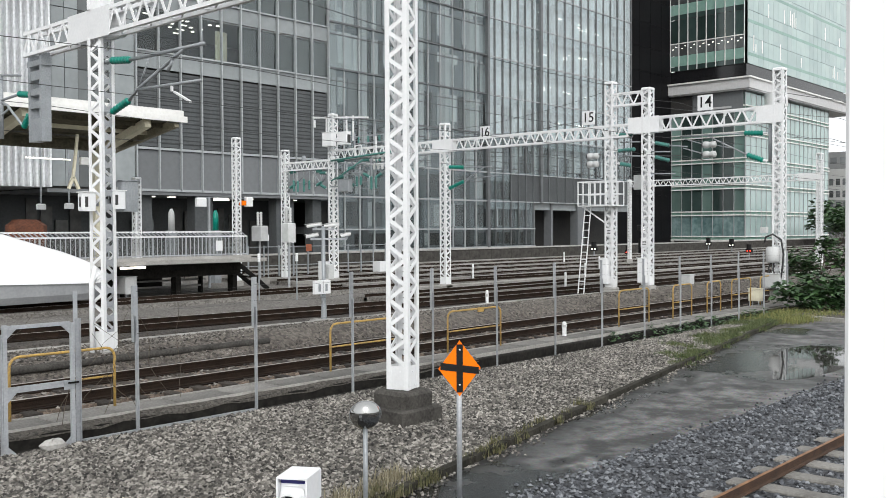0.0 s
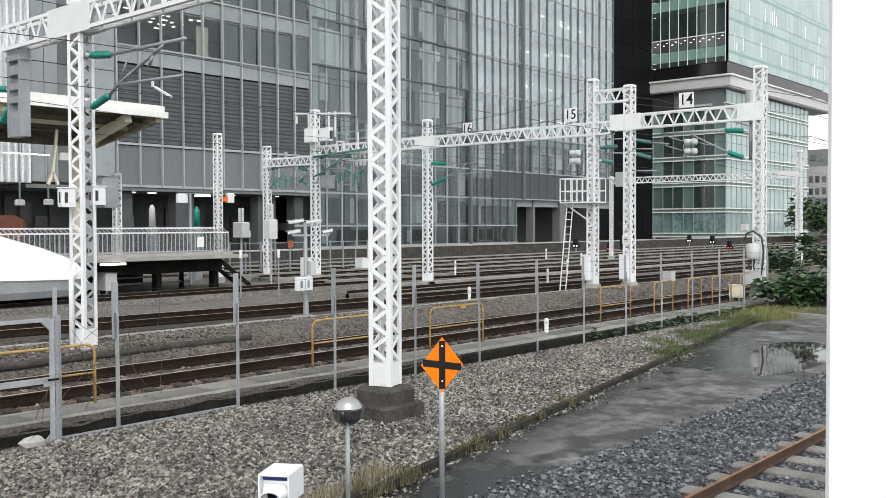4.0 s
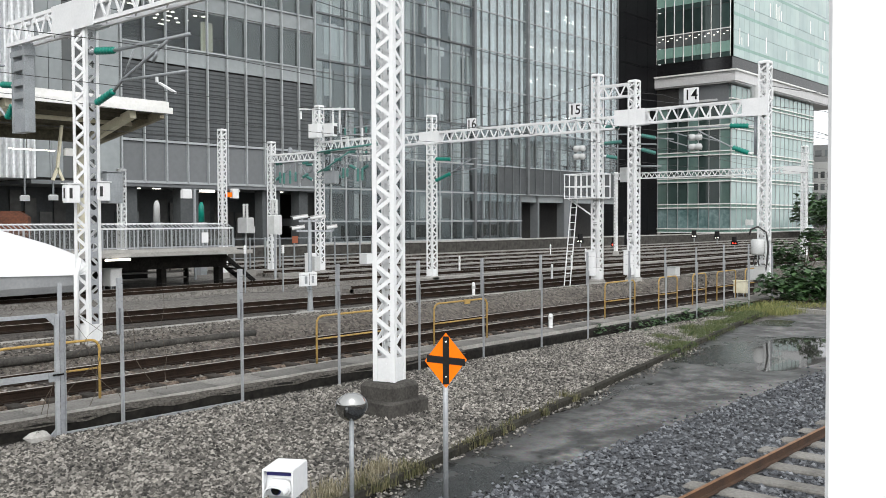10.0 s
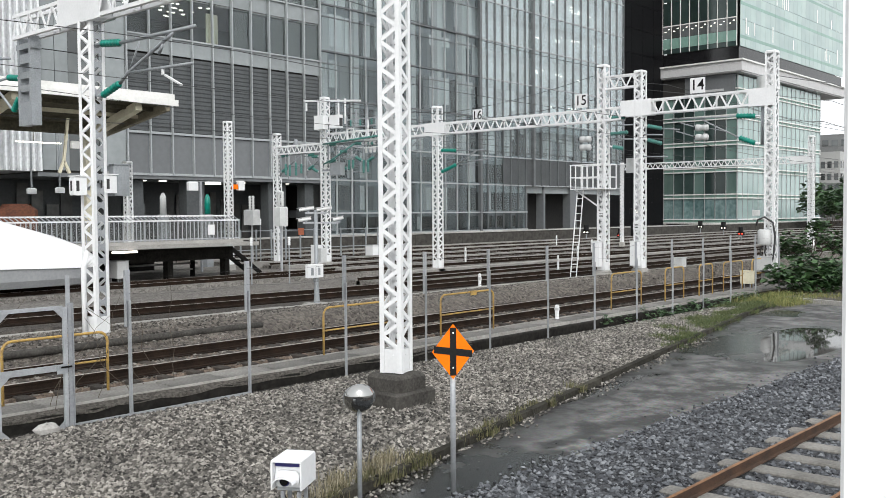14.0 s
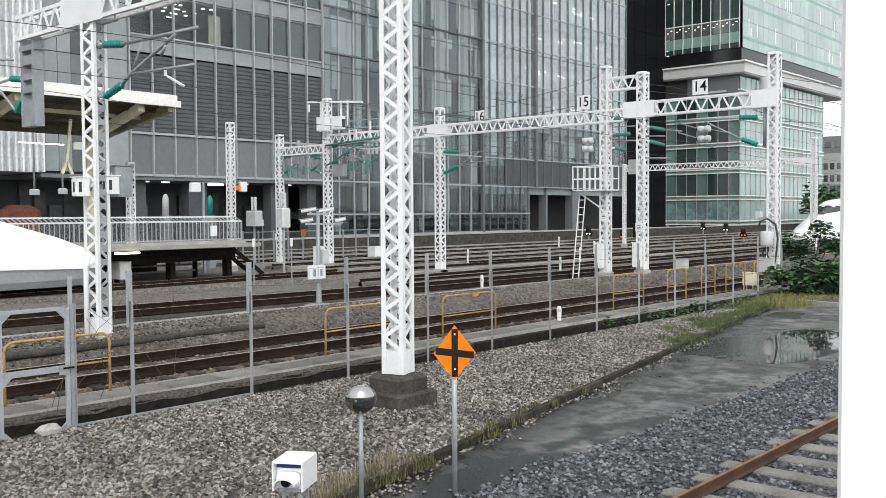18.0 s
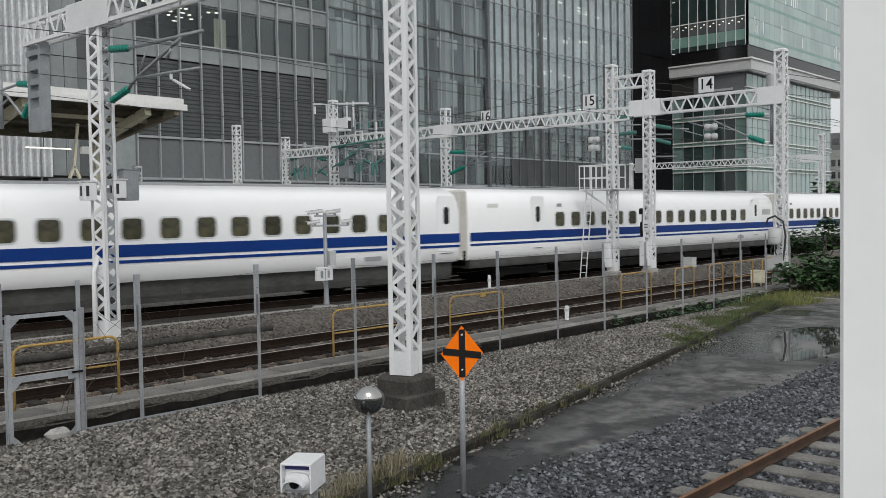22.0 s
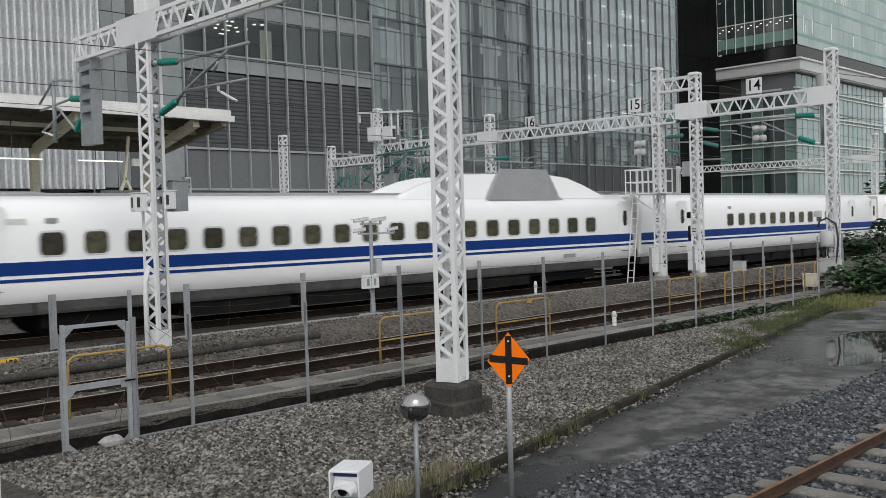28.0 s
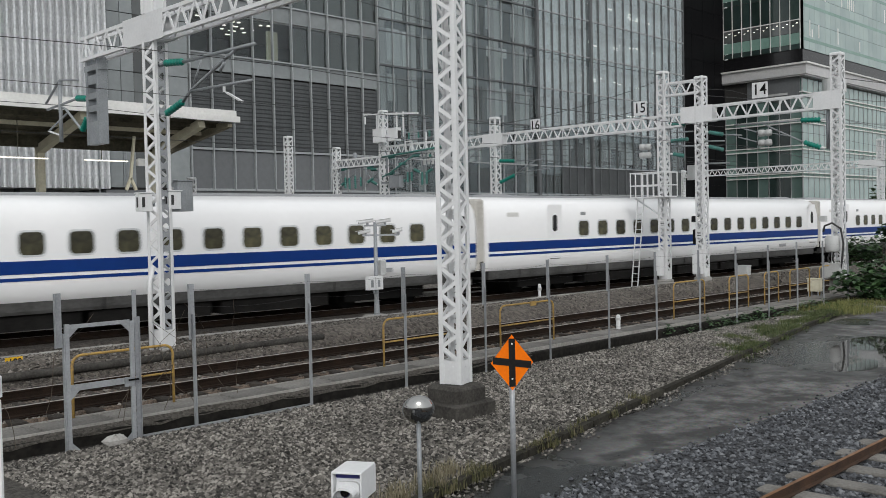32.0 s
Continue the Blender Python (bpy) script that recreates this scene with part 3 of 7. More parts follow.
straight = lambda y, x0, x1, dy=0.0: [(x0, y, 0.0), (x1, y + dy, 0.0)]
curve = lambda off, s0, s1: [(*on_line(s, off)[:2], on_line(s)[2]) for s in range(s0, s1, 4)]
track([(5.0, 3.42, 0.0), (60, 3.42, 0.0)], 1.067, "track_nearest", "narrow gauge track with rusty rails on grey sleepers", M_RUSTHEAD, sleepers=60, steel=M_NEARRAIL)
siding = track(straight(15.2, -40, 300), 1.435, "track_siding", "rust-brown siding track behind a wire fence", M_SHINE, bed=(1.0, -0.18, M_SIDE))
through_track = track(curve(0, -320, 500), 1.435, "track_through", "standard gauge through track on brown ballast", M_SHINE, bed=(1.75, -0.19, M_DARKBED))
track(straight(32.4, -200, 34) + [(60, 30.8, 0), (260, 30.8, 0)], 1.435, "track_platform", "platform track with dark stained ballast", M_SHINE, bed=(1.2, -0.13, M_YARD))
track(straight(26.6, 26, 300), 1.435, "track_middle", "yard track between two running lines", M_SHINE, bed=(1.3, -0.12, M_YARD), bearer=0.11)
for y in (34.7, 38.6, 43.0, 47.4):
    track(straight(y, 31, 300), 1.435, "track_far", "distant yard track with rusty bed", M_SHINE, bed=(1.35, -0.10, M_YARD), bearer=0.09)

cross_ties(siding, [(1 + 0.6 * i, 15.2, 0.0) for i in range(75)], 0.6, 1.25, -0.16, M_WOOD)
cross_ties(through_track, [on_line(-4 + 0.6 * i) for i in range(80)], 0.6, 1.25, -0.20, M_SLEEPER)

# cable troughs and low walls beside the tracks
def slabs(name, y, x0, x1, width, z0, z1, step, mat, label):
    t = thing(name, pose(x0, y, 0), label, "cable trough", kind="structure")
    mesh = fix(Mesh().box(0.008, step - 0.008, -width / 2, width / 2, z0, z1, 0.012).data("slab", mat))
    for i in range(int((x1 - x0) / step)):
        part("slab", mesh, mat, t, at=pose(i * step, RNG.uniform(-0.012, 0.012), RNG.uniform(-0.012, 0.008), 0, 0, RNG.uniform(-0.4, 0.4)))
    return t


slabs("cable_trough", 12.80, 1.0, 46.0, 0.62, -0.25, -0.04, 1.0, M_LID, "worn grey concrete cable trough lids beside the siding")
# Wall colour holds both soot and the recess shadow along its foot.
setting("trough_wall", Mesh().box(-5, 46, 12.30, 12.46, -0.3, -0.10, 0.02), M_SOOT_SHADE, "low sooty concrete wall under the wire fence, darkened for shade", "wall")
heap, hx_ = Mesh(), np.arange(-5, 15.1, 0.35)
for x in hx_:
    e = RNG.uniform(-0.03, 0.03, 5)
    heap.v += [(x, 12.461, -0.07 + 0.2 * e[0]), (x, 12.42 + e[1] * 0.3, -0.055 + 0.4 * e[1]), (x, 12.37 + e[2] * 0.5, -0.07 + 0.6 * e[2]), (x, 12.31 + e[3] * 0.7, -0.10 + 0.8 * e[3]), (x, 12.292, -0.15 + e[4])]
heap.f = [(i * 5 + k, i * 5 + 5 + k, i * 5 + 6 + k, i * 5 + 1 + k) for i in range(len(hx_) - 1) for k in range(4)]
setting("ground_heap", heap, M_HEAP, "grey earth and grit heaped along a low wall", "ground")
slabs("walkway", 19.2, -2.0, 60.0, 0.36, 0.05, 0.16, 1.6, M_EDGE, "narrow concrete trough slabs between two tracks")
for y in (28.7, 33.0, 36.7, 40.8, 45.2, 50.0):
    setting("trough_line", Mesh().box(30, 160, y - 0.2, y + 0.2, -0.3, 0.02, 0.02), M_EDGE, "narrow concrete cable trough between yard tracks", "cable trough")
# low ballast bank that carries the masts between siding and through track
BANK = [(16.25, -0.31), (16.55, -0.12), (16.95, 0.14), (17.3, 0.26), (18.2, 0.22), (19.5, 0.12), (22.3, -0.29)]
bank, bx_ = Mesh(), np.arange(-6, 62, 2.0)
for x in bx_:
    bank.v += [(x, y + RNG.uniform(-0.08, 0.08), z + (RNG.uniform(-0.02, 0.02) if 0 < i < 6 else 0)) for i, (y, z) in enumerate(BANK)]
bank.f = [(i * 7 + j, i * 7 + 7 + j, i * 7 + 8 + j, i * 7 + 1 + j) for i in range(len(bx_) - 1) for j in range(6)]
setting("ground_bank", bank, M_DIRT, "low grey ballast bank between two tracks", "ground")
setting("trough_nosing", Mesh().box(1.0, 46, 13.115, 13.15, -0.3, -0.025, 0.0), M_EDGE, "pale worn far edge of a cable trough", "kerb")
setting("trough_edge", Mesh().box(-5, 46, 12.462, 12.485, -0.3, -0.03, 0.0), M_EDGE, "pale worn edge of a cable trough", "kerb")
setting("cable_duct", Mesh().tube([(x, 16.82 + 0.07 * math.sin(x * 0.7), 0.11) for x in range(-4, 14)], 0.075, 10), M_CONC_DK, "fat dark cable duct lying on the ballast", "pipe", True)

# far retaining wall with coping
wall = thing("wall_far", pose(0, 52.0, 0), "low weathered concrete wall along the far side of the yard", "wall", kind="structure")
mesh = fix(Mesh().box(0.01, 2.99, 0, 0.35, -0.3, 0.82, 0.03).data("panel", M_CONC_DK))
cop = fix(Mesh().box(0, 3, -0.06, 0.42, 0.83, 0.95, 0.02).data("coping", M_CONC))
for i in range(75):
    part("panel", mesh, M_CONC_DK, wall, at=pose(20 + 3 * i, 0, 0))
    part("coping", cop, M_CONC, wall, at=pose(20 + 3 * i, 0, 0))


# ---------------------------------------------------------------- lattice masts and gantries
GX = 32.5


def ribbon(nodes, thick, half):
    """One flat bar bent to and fro through the nodes."""
    m, a, b = Mesh(), Vector(thick), Vector(half)
    for p in nodes:
        p = Vector(p)
        m.v += [tuple(p - a - b), tuple(p + a - b), tuple(p + a + b), tuple(p - a + b)]
    m.f = [(i * 4 + j, i * 4 + (j + 1) % 4, i * 4 + 4 + (j + 1) % 4, i * 4 + 4 + j) for i in range(len(nodes) - 1) for j in range(4)]
    k = 4 * (len(nodes) - 1)
    m.f += [(3, 2, 1, 0), (k, k + 1, k + 2, k + 3)]
    return m


def mast(x, y, height, base=0.3, w=0.34, label="white-painted lattice steel mast on a concrete base", plinth=0.0, step=None, cap=True, holed=False, name="mast", slim=False, turn=0.0):
    t = thing(name, pose(x, y, 0, 0, 0, turn), label, "mast", "overhead line masts")
    h, leg = w / 2, 0.065 * w / 0.34
    step = step or w * 1.12
    foot = 0.34
    for sx in (-1, 1):
        for sy in (-1, 1):
            m = Mesh()
            m.box(min(sx * h, sx * (h - leg)), max(sx * h, sx * (h - leg)), sy * h - 0.006, sy * h + 0.006, base, height)
            m.box(sx * h - 0.006, sx * h + 0.006, min(sy * (h + 0.006), sy * (h - leg)), max(sy * (h + 0.006), sy * (h - leg)), base, height)
            part("leg", m, M_WHITE, t)
    n = int((height - base - foot) / step)
    for k in range(4):
        m, c, s = Mesh(), round(math.cos(k * math.pi / 2)), round(math.sin(k * math.pi / 2))
        q = lambda a, z: (c * a - s * (h - 0.008), s * a + c * (h - 0.008), z)
        e = h - leg / 2
        # Grey where the mast is white: this side's shade is in the colour.
        if k == 2 and holed:
            plate, d, r = Mesh(), 2 * e, 0.32 * e * 2
            for i in range(int((height - base - foot) / d)):
                zc = base + foot + (i + 0.5) * d
                ring = [(r * math.cos(j * math.pi / 6 + math.pi / 12), r * math.sin(j * math.pi / 6 + math.pi / 12)) for j in range(12)]
                out = [(e * x / max(abs(x), abs(z)), e * z / max(abs(x), abs(z))) for x, z in ring]
                plate.add([q(x, zc + z) for x, z in ring] + [q(x, zc + z) for x, z in out], [(j, (j + 1) % 12, 12 + (j + 1) % 12, 12 + j) for j in range(12)])
            bm = bmesh.new()
            bm.from_mesh(plate.data("holed_plate", M_GALV))
            bmesh.ops.remove_doubles(bm, verts=bm.verts, dist=0.0085)
            me = bpy.data.meshes.new("holed_plate")
            bm.to_mesh(me)
            bm.free()
            me.materials.append(M_GALV)
            part("holed_plate", fix(me), M_GALV, t, "web plate with round holes, greyed for shade")
        elif k in (1, 2):
            nodes = [q(-e if i % 2 == 0 else e, base + foot + i * step / 2) for i in range(2 * n + 1)]
            part("lacing", ribbon(nodes, (-s * 0.006, c * 0.006, 0), (0, 0, 0.034 * w / 0.34)), M_WHITE, t)
        else:
            nodes = [q(e if i % 2 == 0 else -e, base + foot + i * step / 2) for i in range(2 * n + 1)]
            part("lacing", ribbon(nodes, (-s * 0.006, c * 0.006, 0), (0, 0, 0.034 * w / 0.34)), M_WHITE, t)
        part("foot_plate", Mesh().add([q(-h, base), q(h, base), q(h, base + foot), q(-h, base + foot)], [(0, 1, 2, 3)]).add(
            [(a * 0.96, b * 0.96, z) for a, b, z in (q(-h, base), q(h, base), q(h, base + foot), q(-h, base + foot))], [(3, 2, 1, 0)]), M_WHITE, t)
    if plinth and base < 1 and y < 12:
        for k in range(4):
            part("bolt", Mesh().tube([(-h - 0.002, -0.11 + 0.07 * k, base + 0.06 + 0.2 * (k % 2)), (-h - 0.016, -0.11 + 0.07 * k, base + 0.06 + 0.2 * (k % 2))], 0.012, 6), M_WHITE, t)
            part("bolt", Mesh().tube([(-0.11 + 0.07 * k, -h - 0.002, base + 0.06 + 0.2 * (k % 2)), (-0.11 + 0.07 * k, -h - 0.016, base + 0.06 + 0.2 * (k % 2))], 0.012, 6), M_WHITE, t)
    if cap:
        part("cap", Mesh().box(-h - 0.02, h + 0.02, -h - 0.02, h + 0.02, height, height + 0.1, 0.03), M_WHITE, t)
    if plinth:
        part("plinth", Mesh().box(-plinth, plinth, -plinth, plinth, -0.3, base - 0.01, 0.05), M_CONC_DK, t, "stained concrete base", at=pose(0, 0, 0, 0, 0, -turn))
    elif base <= 3:
        edge = 0.02 if slim else 0.07
        part("plinth", Mesh().box(-h - edge, h + edge, -h - edge, h + edge, -0.3 if base < 1 else base - 0.03, base - 0.01, 0.03), M_CONC, t, "concrete base")
    return t


def truss(x, y0, y1, z0, z1, w=0.34, plates=(), label="white lattice gantry beam across the tracks", step=None):
    """A box girder of lacing along y."""
    t = thing("gantry_beam", pose(x, y0, z0), label, "gantry beam", "gantry beams")
    L, H, leg = y1 - y0, z1 - z0, 0.075
    for sx in (-1, 1):
        for z in (0, H):
            part("chord", Mesh().box(sx * w / 2 - (leg if sx > 0 else 0), sx * w / 2 + (0 if sx > 0 else leg), 0, L, z - leg / 2, z + leg / 2), M_WHITE, t)
    n = max(2, round(L / (step or H * 1.1)))
    d = L / n
    xx = -w / 2 + 0.01
    part("lacing", ribbon([(xx, i * d / 2, 0 if i % 2 == 0 else H) for i in range(2 * n + 1)], (0.006, 0, 0), (0, 0.036, 0)), M_WHITE, t)
    for z in (0, H):
        part("lacing", ribbon([((-1) ** i * (w / 2 - 0.03), i * d, z) for i in range(n + 1)], (0, 0, 0.006), (0, 0.03, 0)), M_WHITE, t)
    for i in range(0, n + 1, 4):
        part("batten", Mesh().box(w / 2 - 0.016, w / 2 - 0.004, i * d - 0.03, i * d + 0.03, 0, H), M_WHITE, t)
    for a, b in plates:
        for sx in (-1, 1):
            part("gusset_plate", Mesh().box(sx * w / 2 - 0.004, sx * w / 2 + 0.008, a - y0, b - y0, -0.06, H + 0.06), M_WHITE, t)
    return t


mast(9.59, 9.31, 11.0, 0.33, 0.34, "tall white lattice steel mast on a stained concrete plinth", plinth=0.32, turn=17)
mound, n_ = Mesh(), 24
for r, h in ((0.2, 0.085), (0.55, 0.08), (0.8, 0.06), (1.1, 0.03), (1.5, 0.0), (1.7, -0.02)):
    mound.v += [(9.59 + r * math.cos(2 * math.pi * k / n_), 9.31 + r * math.sin(2 * math.pi * k / n_), -0.199 + h * (1 + 0.1 * math.sin(3 * k))) for k in range(n_)]
mound.f = [(a * n_ + k, (a + 1) * n_ + k, (a + 1) * n_ + (k + 1) % n_, a * n_ + (k + 1) % n_) for a in range(5) for k in range(n_)]
setting("ground_mound", mound, M_GRAVEL, "gravel heaped round a mast footing", "ground")
setting("mast_footing", Mesh().box(9.18, 10.0, 8.90, 9.72, -0.3, 0.09, 0.03), M_CONC_DK, "dark concrete footing round a mast base", "footing")
mast(9.3, 17.3, 6.4, 0.27, 0.34, cap=False, holed=True, slim=True, turn=16)
mast(9.3, 17.3, 8.6, 6.96, 0.34, "short lattice mast top above a gantry beam", cap=True, name="stub_mast", turn=16)
truss(9.3, 9.5, 20.35, 6.44, 6.9, 0.34, plates=((16.65, 18.3),))
mast(GX, 12.96, 8.15, 0.5, 0.36)
mast(GX, 18.17, 8.0, 0.4, 0.36)
mast(GX, 19.83, 8.4, 0.25, 0.36)
mast(GX, 28.75, 7.45, 0.05, 0.36)
mast(GX, 36.55, 8.55, 0.1, 0.36)
mast(GX, 40.5, 6.9, 0.0, 0.34)
truss(GX, 12.9, 18.95, 6.39, 6.9, 0.36, plates=((12.8, 13.74), (17.6, 18.95)))
truss(GX, 18.95, 36.5, 6.26, 6.72, 0.36, plates=((28.2, 29.4),))
truss(GX, 36.7, 40.6, 5.85, 6.25, 0.3)
truss(GX, 18.2, 19.75, 7.5, 7.97, 0.3)
mast(28.9, 40.0, 7.3, 0.0, 0.34)
mast(22.05, 38.0, 4.9, 1.36, 0.3, "slim white lattice mast standing on the platform", slim=True)
mast(62, 22.05, 7.4, 0.3, 0.36)
mast(62, 36.2, 6.2, 0.3, 0.22, "thin distant lattice mast")
truss(62, 22.0, 36.2, 5.75, 6.15, 0.34, plates=((22.0, 23.4),), label="distant lattice gantry beam across the yard")
mast(84, 25.0, 8.4, 0.3, 0.36, "slim distant lattice mast")
mast(92, 26.2, 8.2, 0.3, 0.36, "slim distant lattice mast")


# ---------------------------------------------------------------- wire fence with its gate
FX = [6.97, 9.05, 11.14, 13.24, 15.24, 17.36, 19.33, 21.37, 23.33, 25.22, 27.08, 28.96, 30.9]
fence = thing("wire_fence", pose(0, 12.05, 0), "galvanised angle-post fence with thin wires beside the tracks", "fence")
low = fix(Mesh().box(-0.03, 0.03, -0.006, 0.0, -0.3, 1.4).box(-0.03, -0.024, -0.05, 0.0, -0.3, 1.4).data("post", M_GALV))
high = fix(Mesh().box(-0.05, 0.05, 0.0, 0.008, 1.05, 1.85).box(-0.05, -0.042, -0.045, 0.0, 1.05, 1.85).data("extension", M_GALV))
for x in FX:
    p = part("post", low, M_GALV, fence, at=pose(x, 0, 0, RNG.uniform(-0.5, 0.5), RNG.uniform(-0.5, 0.5), 0))
    part("extension", high, M_GALV, p, at=pose(-0.02, 0.006, RNG.uniform(-0.02, 0.03)))
for z in (0.25, 0.7, 1.15, 1.5, 1.75):
    m = Mesh().tube([(a + (b - a) * f, 0, z - 0.05 * math.sin(math.pi * f)) for a, b in zip(FX, FX[1:]) for f in (0, 0.25, 0.5, 0.75)], 0.0022, 4, False)
    part("wire", m, M_WIRE, fence)
part("toe_rail", Mesh().box(6.1, 9.05, -0.02, 0.02, -0.27, -0.22), M_GALV, fence)

gate = thing("fence_gate", pose(5.1, 12.0, 0), "galvanised steel gate with cut corners in a wire fence", "gate")
part("gate_post", Mesh().box(-0.06, -0.045, -0.03, 0.03, -0.32, 1.3), M_GALV, gate)
part("gate_post", Mesh().box(-0.17, -0.07, -0.004, 0.004, 1.12, 1.83).box(-0.17, -0.162, -0.05, -0.004, 1.12, 1.83), M_GALV, gate)
part("gate_post", Mesh().box(0.93, 0.99, -0.006, 0.0, -0.32, 1.44).box(0.984, 0.99, -0.05, -0.006, -0.32, 1.44), M_GALV, gate)
part("gate_post", Mesh().box(0.91, 0.97, 0.004, 0.012, 1.1, 1.81), M_GALV, gate)
for a, b, c, d in ((-0.04, 0.015, -0.32, 1.42), (0.855, 0.91, -0.32, 1.39)):
    part("stile", Mesh().box(a, b, -0.03, 0.01, c, d), M_GALV, gate)
for z in (-0.31, 0.54, 1.36):
    part("crossbar", Mesh().box(0.017, 0.853, -0.026, 0.006, z, z + 0.05 + (0.03 if z == 0.54 else 0)), M_GALV, gate)
for x, z, sx, sz in ((0.017, 1.36, 1, -1), (0.853, 1.36, -1, -1), (0.017, -0.26, 1, 1), (0.853, -0.26, -1, 1), (0.017, 0.54, 1, -1)):
    part("corner_plate", Mesh().add([(x, -0.02, z), (x + 0.12 * sx, -0.02, z), (x, -0.02, z + 0.12 * sz), (x, 0, z), (x + 0.12 * sx, 0, z), (x, 0, z + 0.12 * sz)],
                                    [(0, 1, 2), (5, 4, 3), (0, 3, 4, 1), (1, 4, 5, 2), (2, 5, 3, 0)]), M_GALV, gate)
part("lock_box", Mesh().box(0.75, 0.90, -0.05, -0.028, 0.50, 0.62, 0.008), M_STEEL, gate)
part("latch", Mesh().box(0.80, 0.95, -0.062, -0.052, 0.575, 0.60), M_DARK, gate)


# dead climbing stems hanging in the wires
vine = thing("dead_vine", pose(5.6, 12.08, 0), "bare brown climbing stems tangled in a fence", "vine")
for i in range(10):
    x, z = RNG.uniform(-1.2, 2.2), RNG.uniform(-0.3, 0.3)
    pts, a = [], RNG.uniform(-0.6, 0.6)
    for k in range(7):
        pts.append((x, RNG.uniform(-0.04, 0.04), z))
        a += RNG.uniform(-0.5, 0.5)
        x, z = x + 0.28 * math.sin(a), z + 0.24 * abs(math.cos(a))
    part("stem", Mesh().tube(pts, [0.0045] * 4 + [0.003] * 3, 5, False), M_BARK, vine)


# ---------------------------------------------------------------- yellow hand rails of pipe
def pipe_rail(x0, x1, y, top, mid, label="worn yellow pipe guard rail beside the track"):
    t = thing("guard_rail", pose(x0, y, 0), label, "guard rail", "yellow guard rails")
    L, r = x1 - x0, 0.14
    pts = [(0, 0, -0.05)] + [(r - r * math.cos(a), 0, top - r + r * math.sin(a)) for a in np.linspace(0, math.pi / 2, 5)]
    pts += [(L - r + r * math.sin(a), 0, top - r + r * math.cos(a)) for a in np.linspace(0, math.pi / 2, 5)] + [(L, 0, -0.05)]
    part("hoop", Mesh().tube(pts, 0.021, 8), M_YELLOW, t, smooth=True)
    part("mid_bar", Mesh().tube([(0, 0, mid), (L, 0, mid)], 0.017, 8), M_YELLOW, t, smooth=True)
    return t


for a, b in ((5.62, 7.2), (11.55, 13.6), (14.87, 16.7), (21.87, 23.5), (24.92, 26.1), (27.15, 28.1), (28.92, 30.4), (31.2, 32.6)):
    pipe_rail(a, b, 13.1, 0.85 if a < 20 else 0.93, 0.42)
tag = tagged(part("rail_tag", Mesh().box(15.85, 16.05, 13.06, 13.082, 0.78, 0.88), M_YELLOW), "small yellow tag hung on a guard rail", "tag")

# ---------------------------------------------------------------- orange diamond board
board = thing("diamond_board", pose(7.12, 6.12, 0), "orange diamond board with a black cross on a grey pole", "sign")
part("pole", Mesh().tube([(0, 0, -0.3), (0, 0, 1.42)], 0.028, 12), M_GALV, board, smooth=True)
c45 = math.cos(radians(-48.5 + 8)), math.sin(radians(-48.5 + 8))
plate = part("plate", Mesh().add([(s * c45[0] * 0.217 + dn * c45[1], s * c45[1] * 0.217 - dn * c45[0], 1.212 + z * 0.283) for dn in (0.03, 0.034) for s, z in ((0, -1), (1, 0), (0, 1), (-1, 0))],
                                 [(0, 1, 2, 3), (7, 6, 5, 4), (0, 4, 5, 1), (1, 5, 6, 2), (2, 6, 7, 3), (3, 7, 4, 0)]), M_ORANGE, board, "orange diamond plate")
flat = lambda pts, d: Mesh().add([(s * c45[0] + d * c45[1], s * c45[1] - d * c45[0], z) for s, z in pts], [(0, 1, 2, 3)])
part("upright_bar", flat([(-0.033, 0.968), (0.033, 0.968), (0.033, 1.456), (-0.033, 1.456)], 0.037), M_BLACK, plate)
part("cross_bar", flat([(-0.196, 1.202), (0.196, 1.150), (0.196, 1.222), (-0.196, 1.274)], 0.0385), M_BLACK, plate)

for z in (1.04, 1.395):
    part("bolt", flat([(-0.008, z), (0.008, z), (0.008, z + 0.016), (-0.008, z + 0.016)], 0.0405), M_WHITE, plate)

# ---------------------------------------------------------------- round mirror on a pole
mirror = thing("round_mirror", pose(5.95, 6.27, 0), "small round silvery mirror on a thin grey pole", "mirror")
part("pole", Mesh().tube([(0, 0, -0.3), (0, 0, 0.85)], 0.022, 10), M_STEEL, mirror, smooth=True)
M_MIRROR = material("mirror", (0.42, 0.42, 0.41), 0.05, metal=1.0)
dome = Mesh()
nrm = Vector((-0.60, -0.75, -0.40)).normalized()
sd = Vector((0, 0, 1)).cross(nrm).normalized()
vu = nrm.cross(sd)
rings = [(0.0, 0.125)] + [(0.147 * math.sin(a), 0.125 * math.cos(a)) for a in np.linspace(0.3, math.pi / 2, 6)]
vs, fs = [nrm * 0.125], []
for r, d in rings[1:]:
    vs += [nrm * d + sd * (r * math.cos(t)) + vu * (r * math.sin(t)) for t in np.linspace(0, 2 * math.pi, 24, endpoint=False)]
fs += [(0, 1 + j, 1 + (j + 1) % 24) for j in range(24)]
fs += [(1 + i * 24 + j, 1 + (i + 1) * 24 + j, 1 + (i + 1) * 24 + (j + 1) % 24, 1 + i * 24 + (j + 1) % 24) for i in range(len(rings) - 2) for j in range(24)]
part("mirror_face", dome.add([v + Vector((0, 0, 0.9)) for v in vs], fs), M_MIRROR, mirror, smooth=True)
part("back_shell", Mesh().tube([Vector((0, 0, 0.9)) - nrm * 0.05, Vector((0, 0, 0.9)) - nrm * 0.02, Vector((0, 0, 0.9)) + nrm * 0.004], [0.06, 0.125, 0.152], 24), M_GALV, mirror, smooth=True)

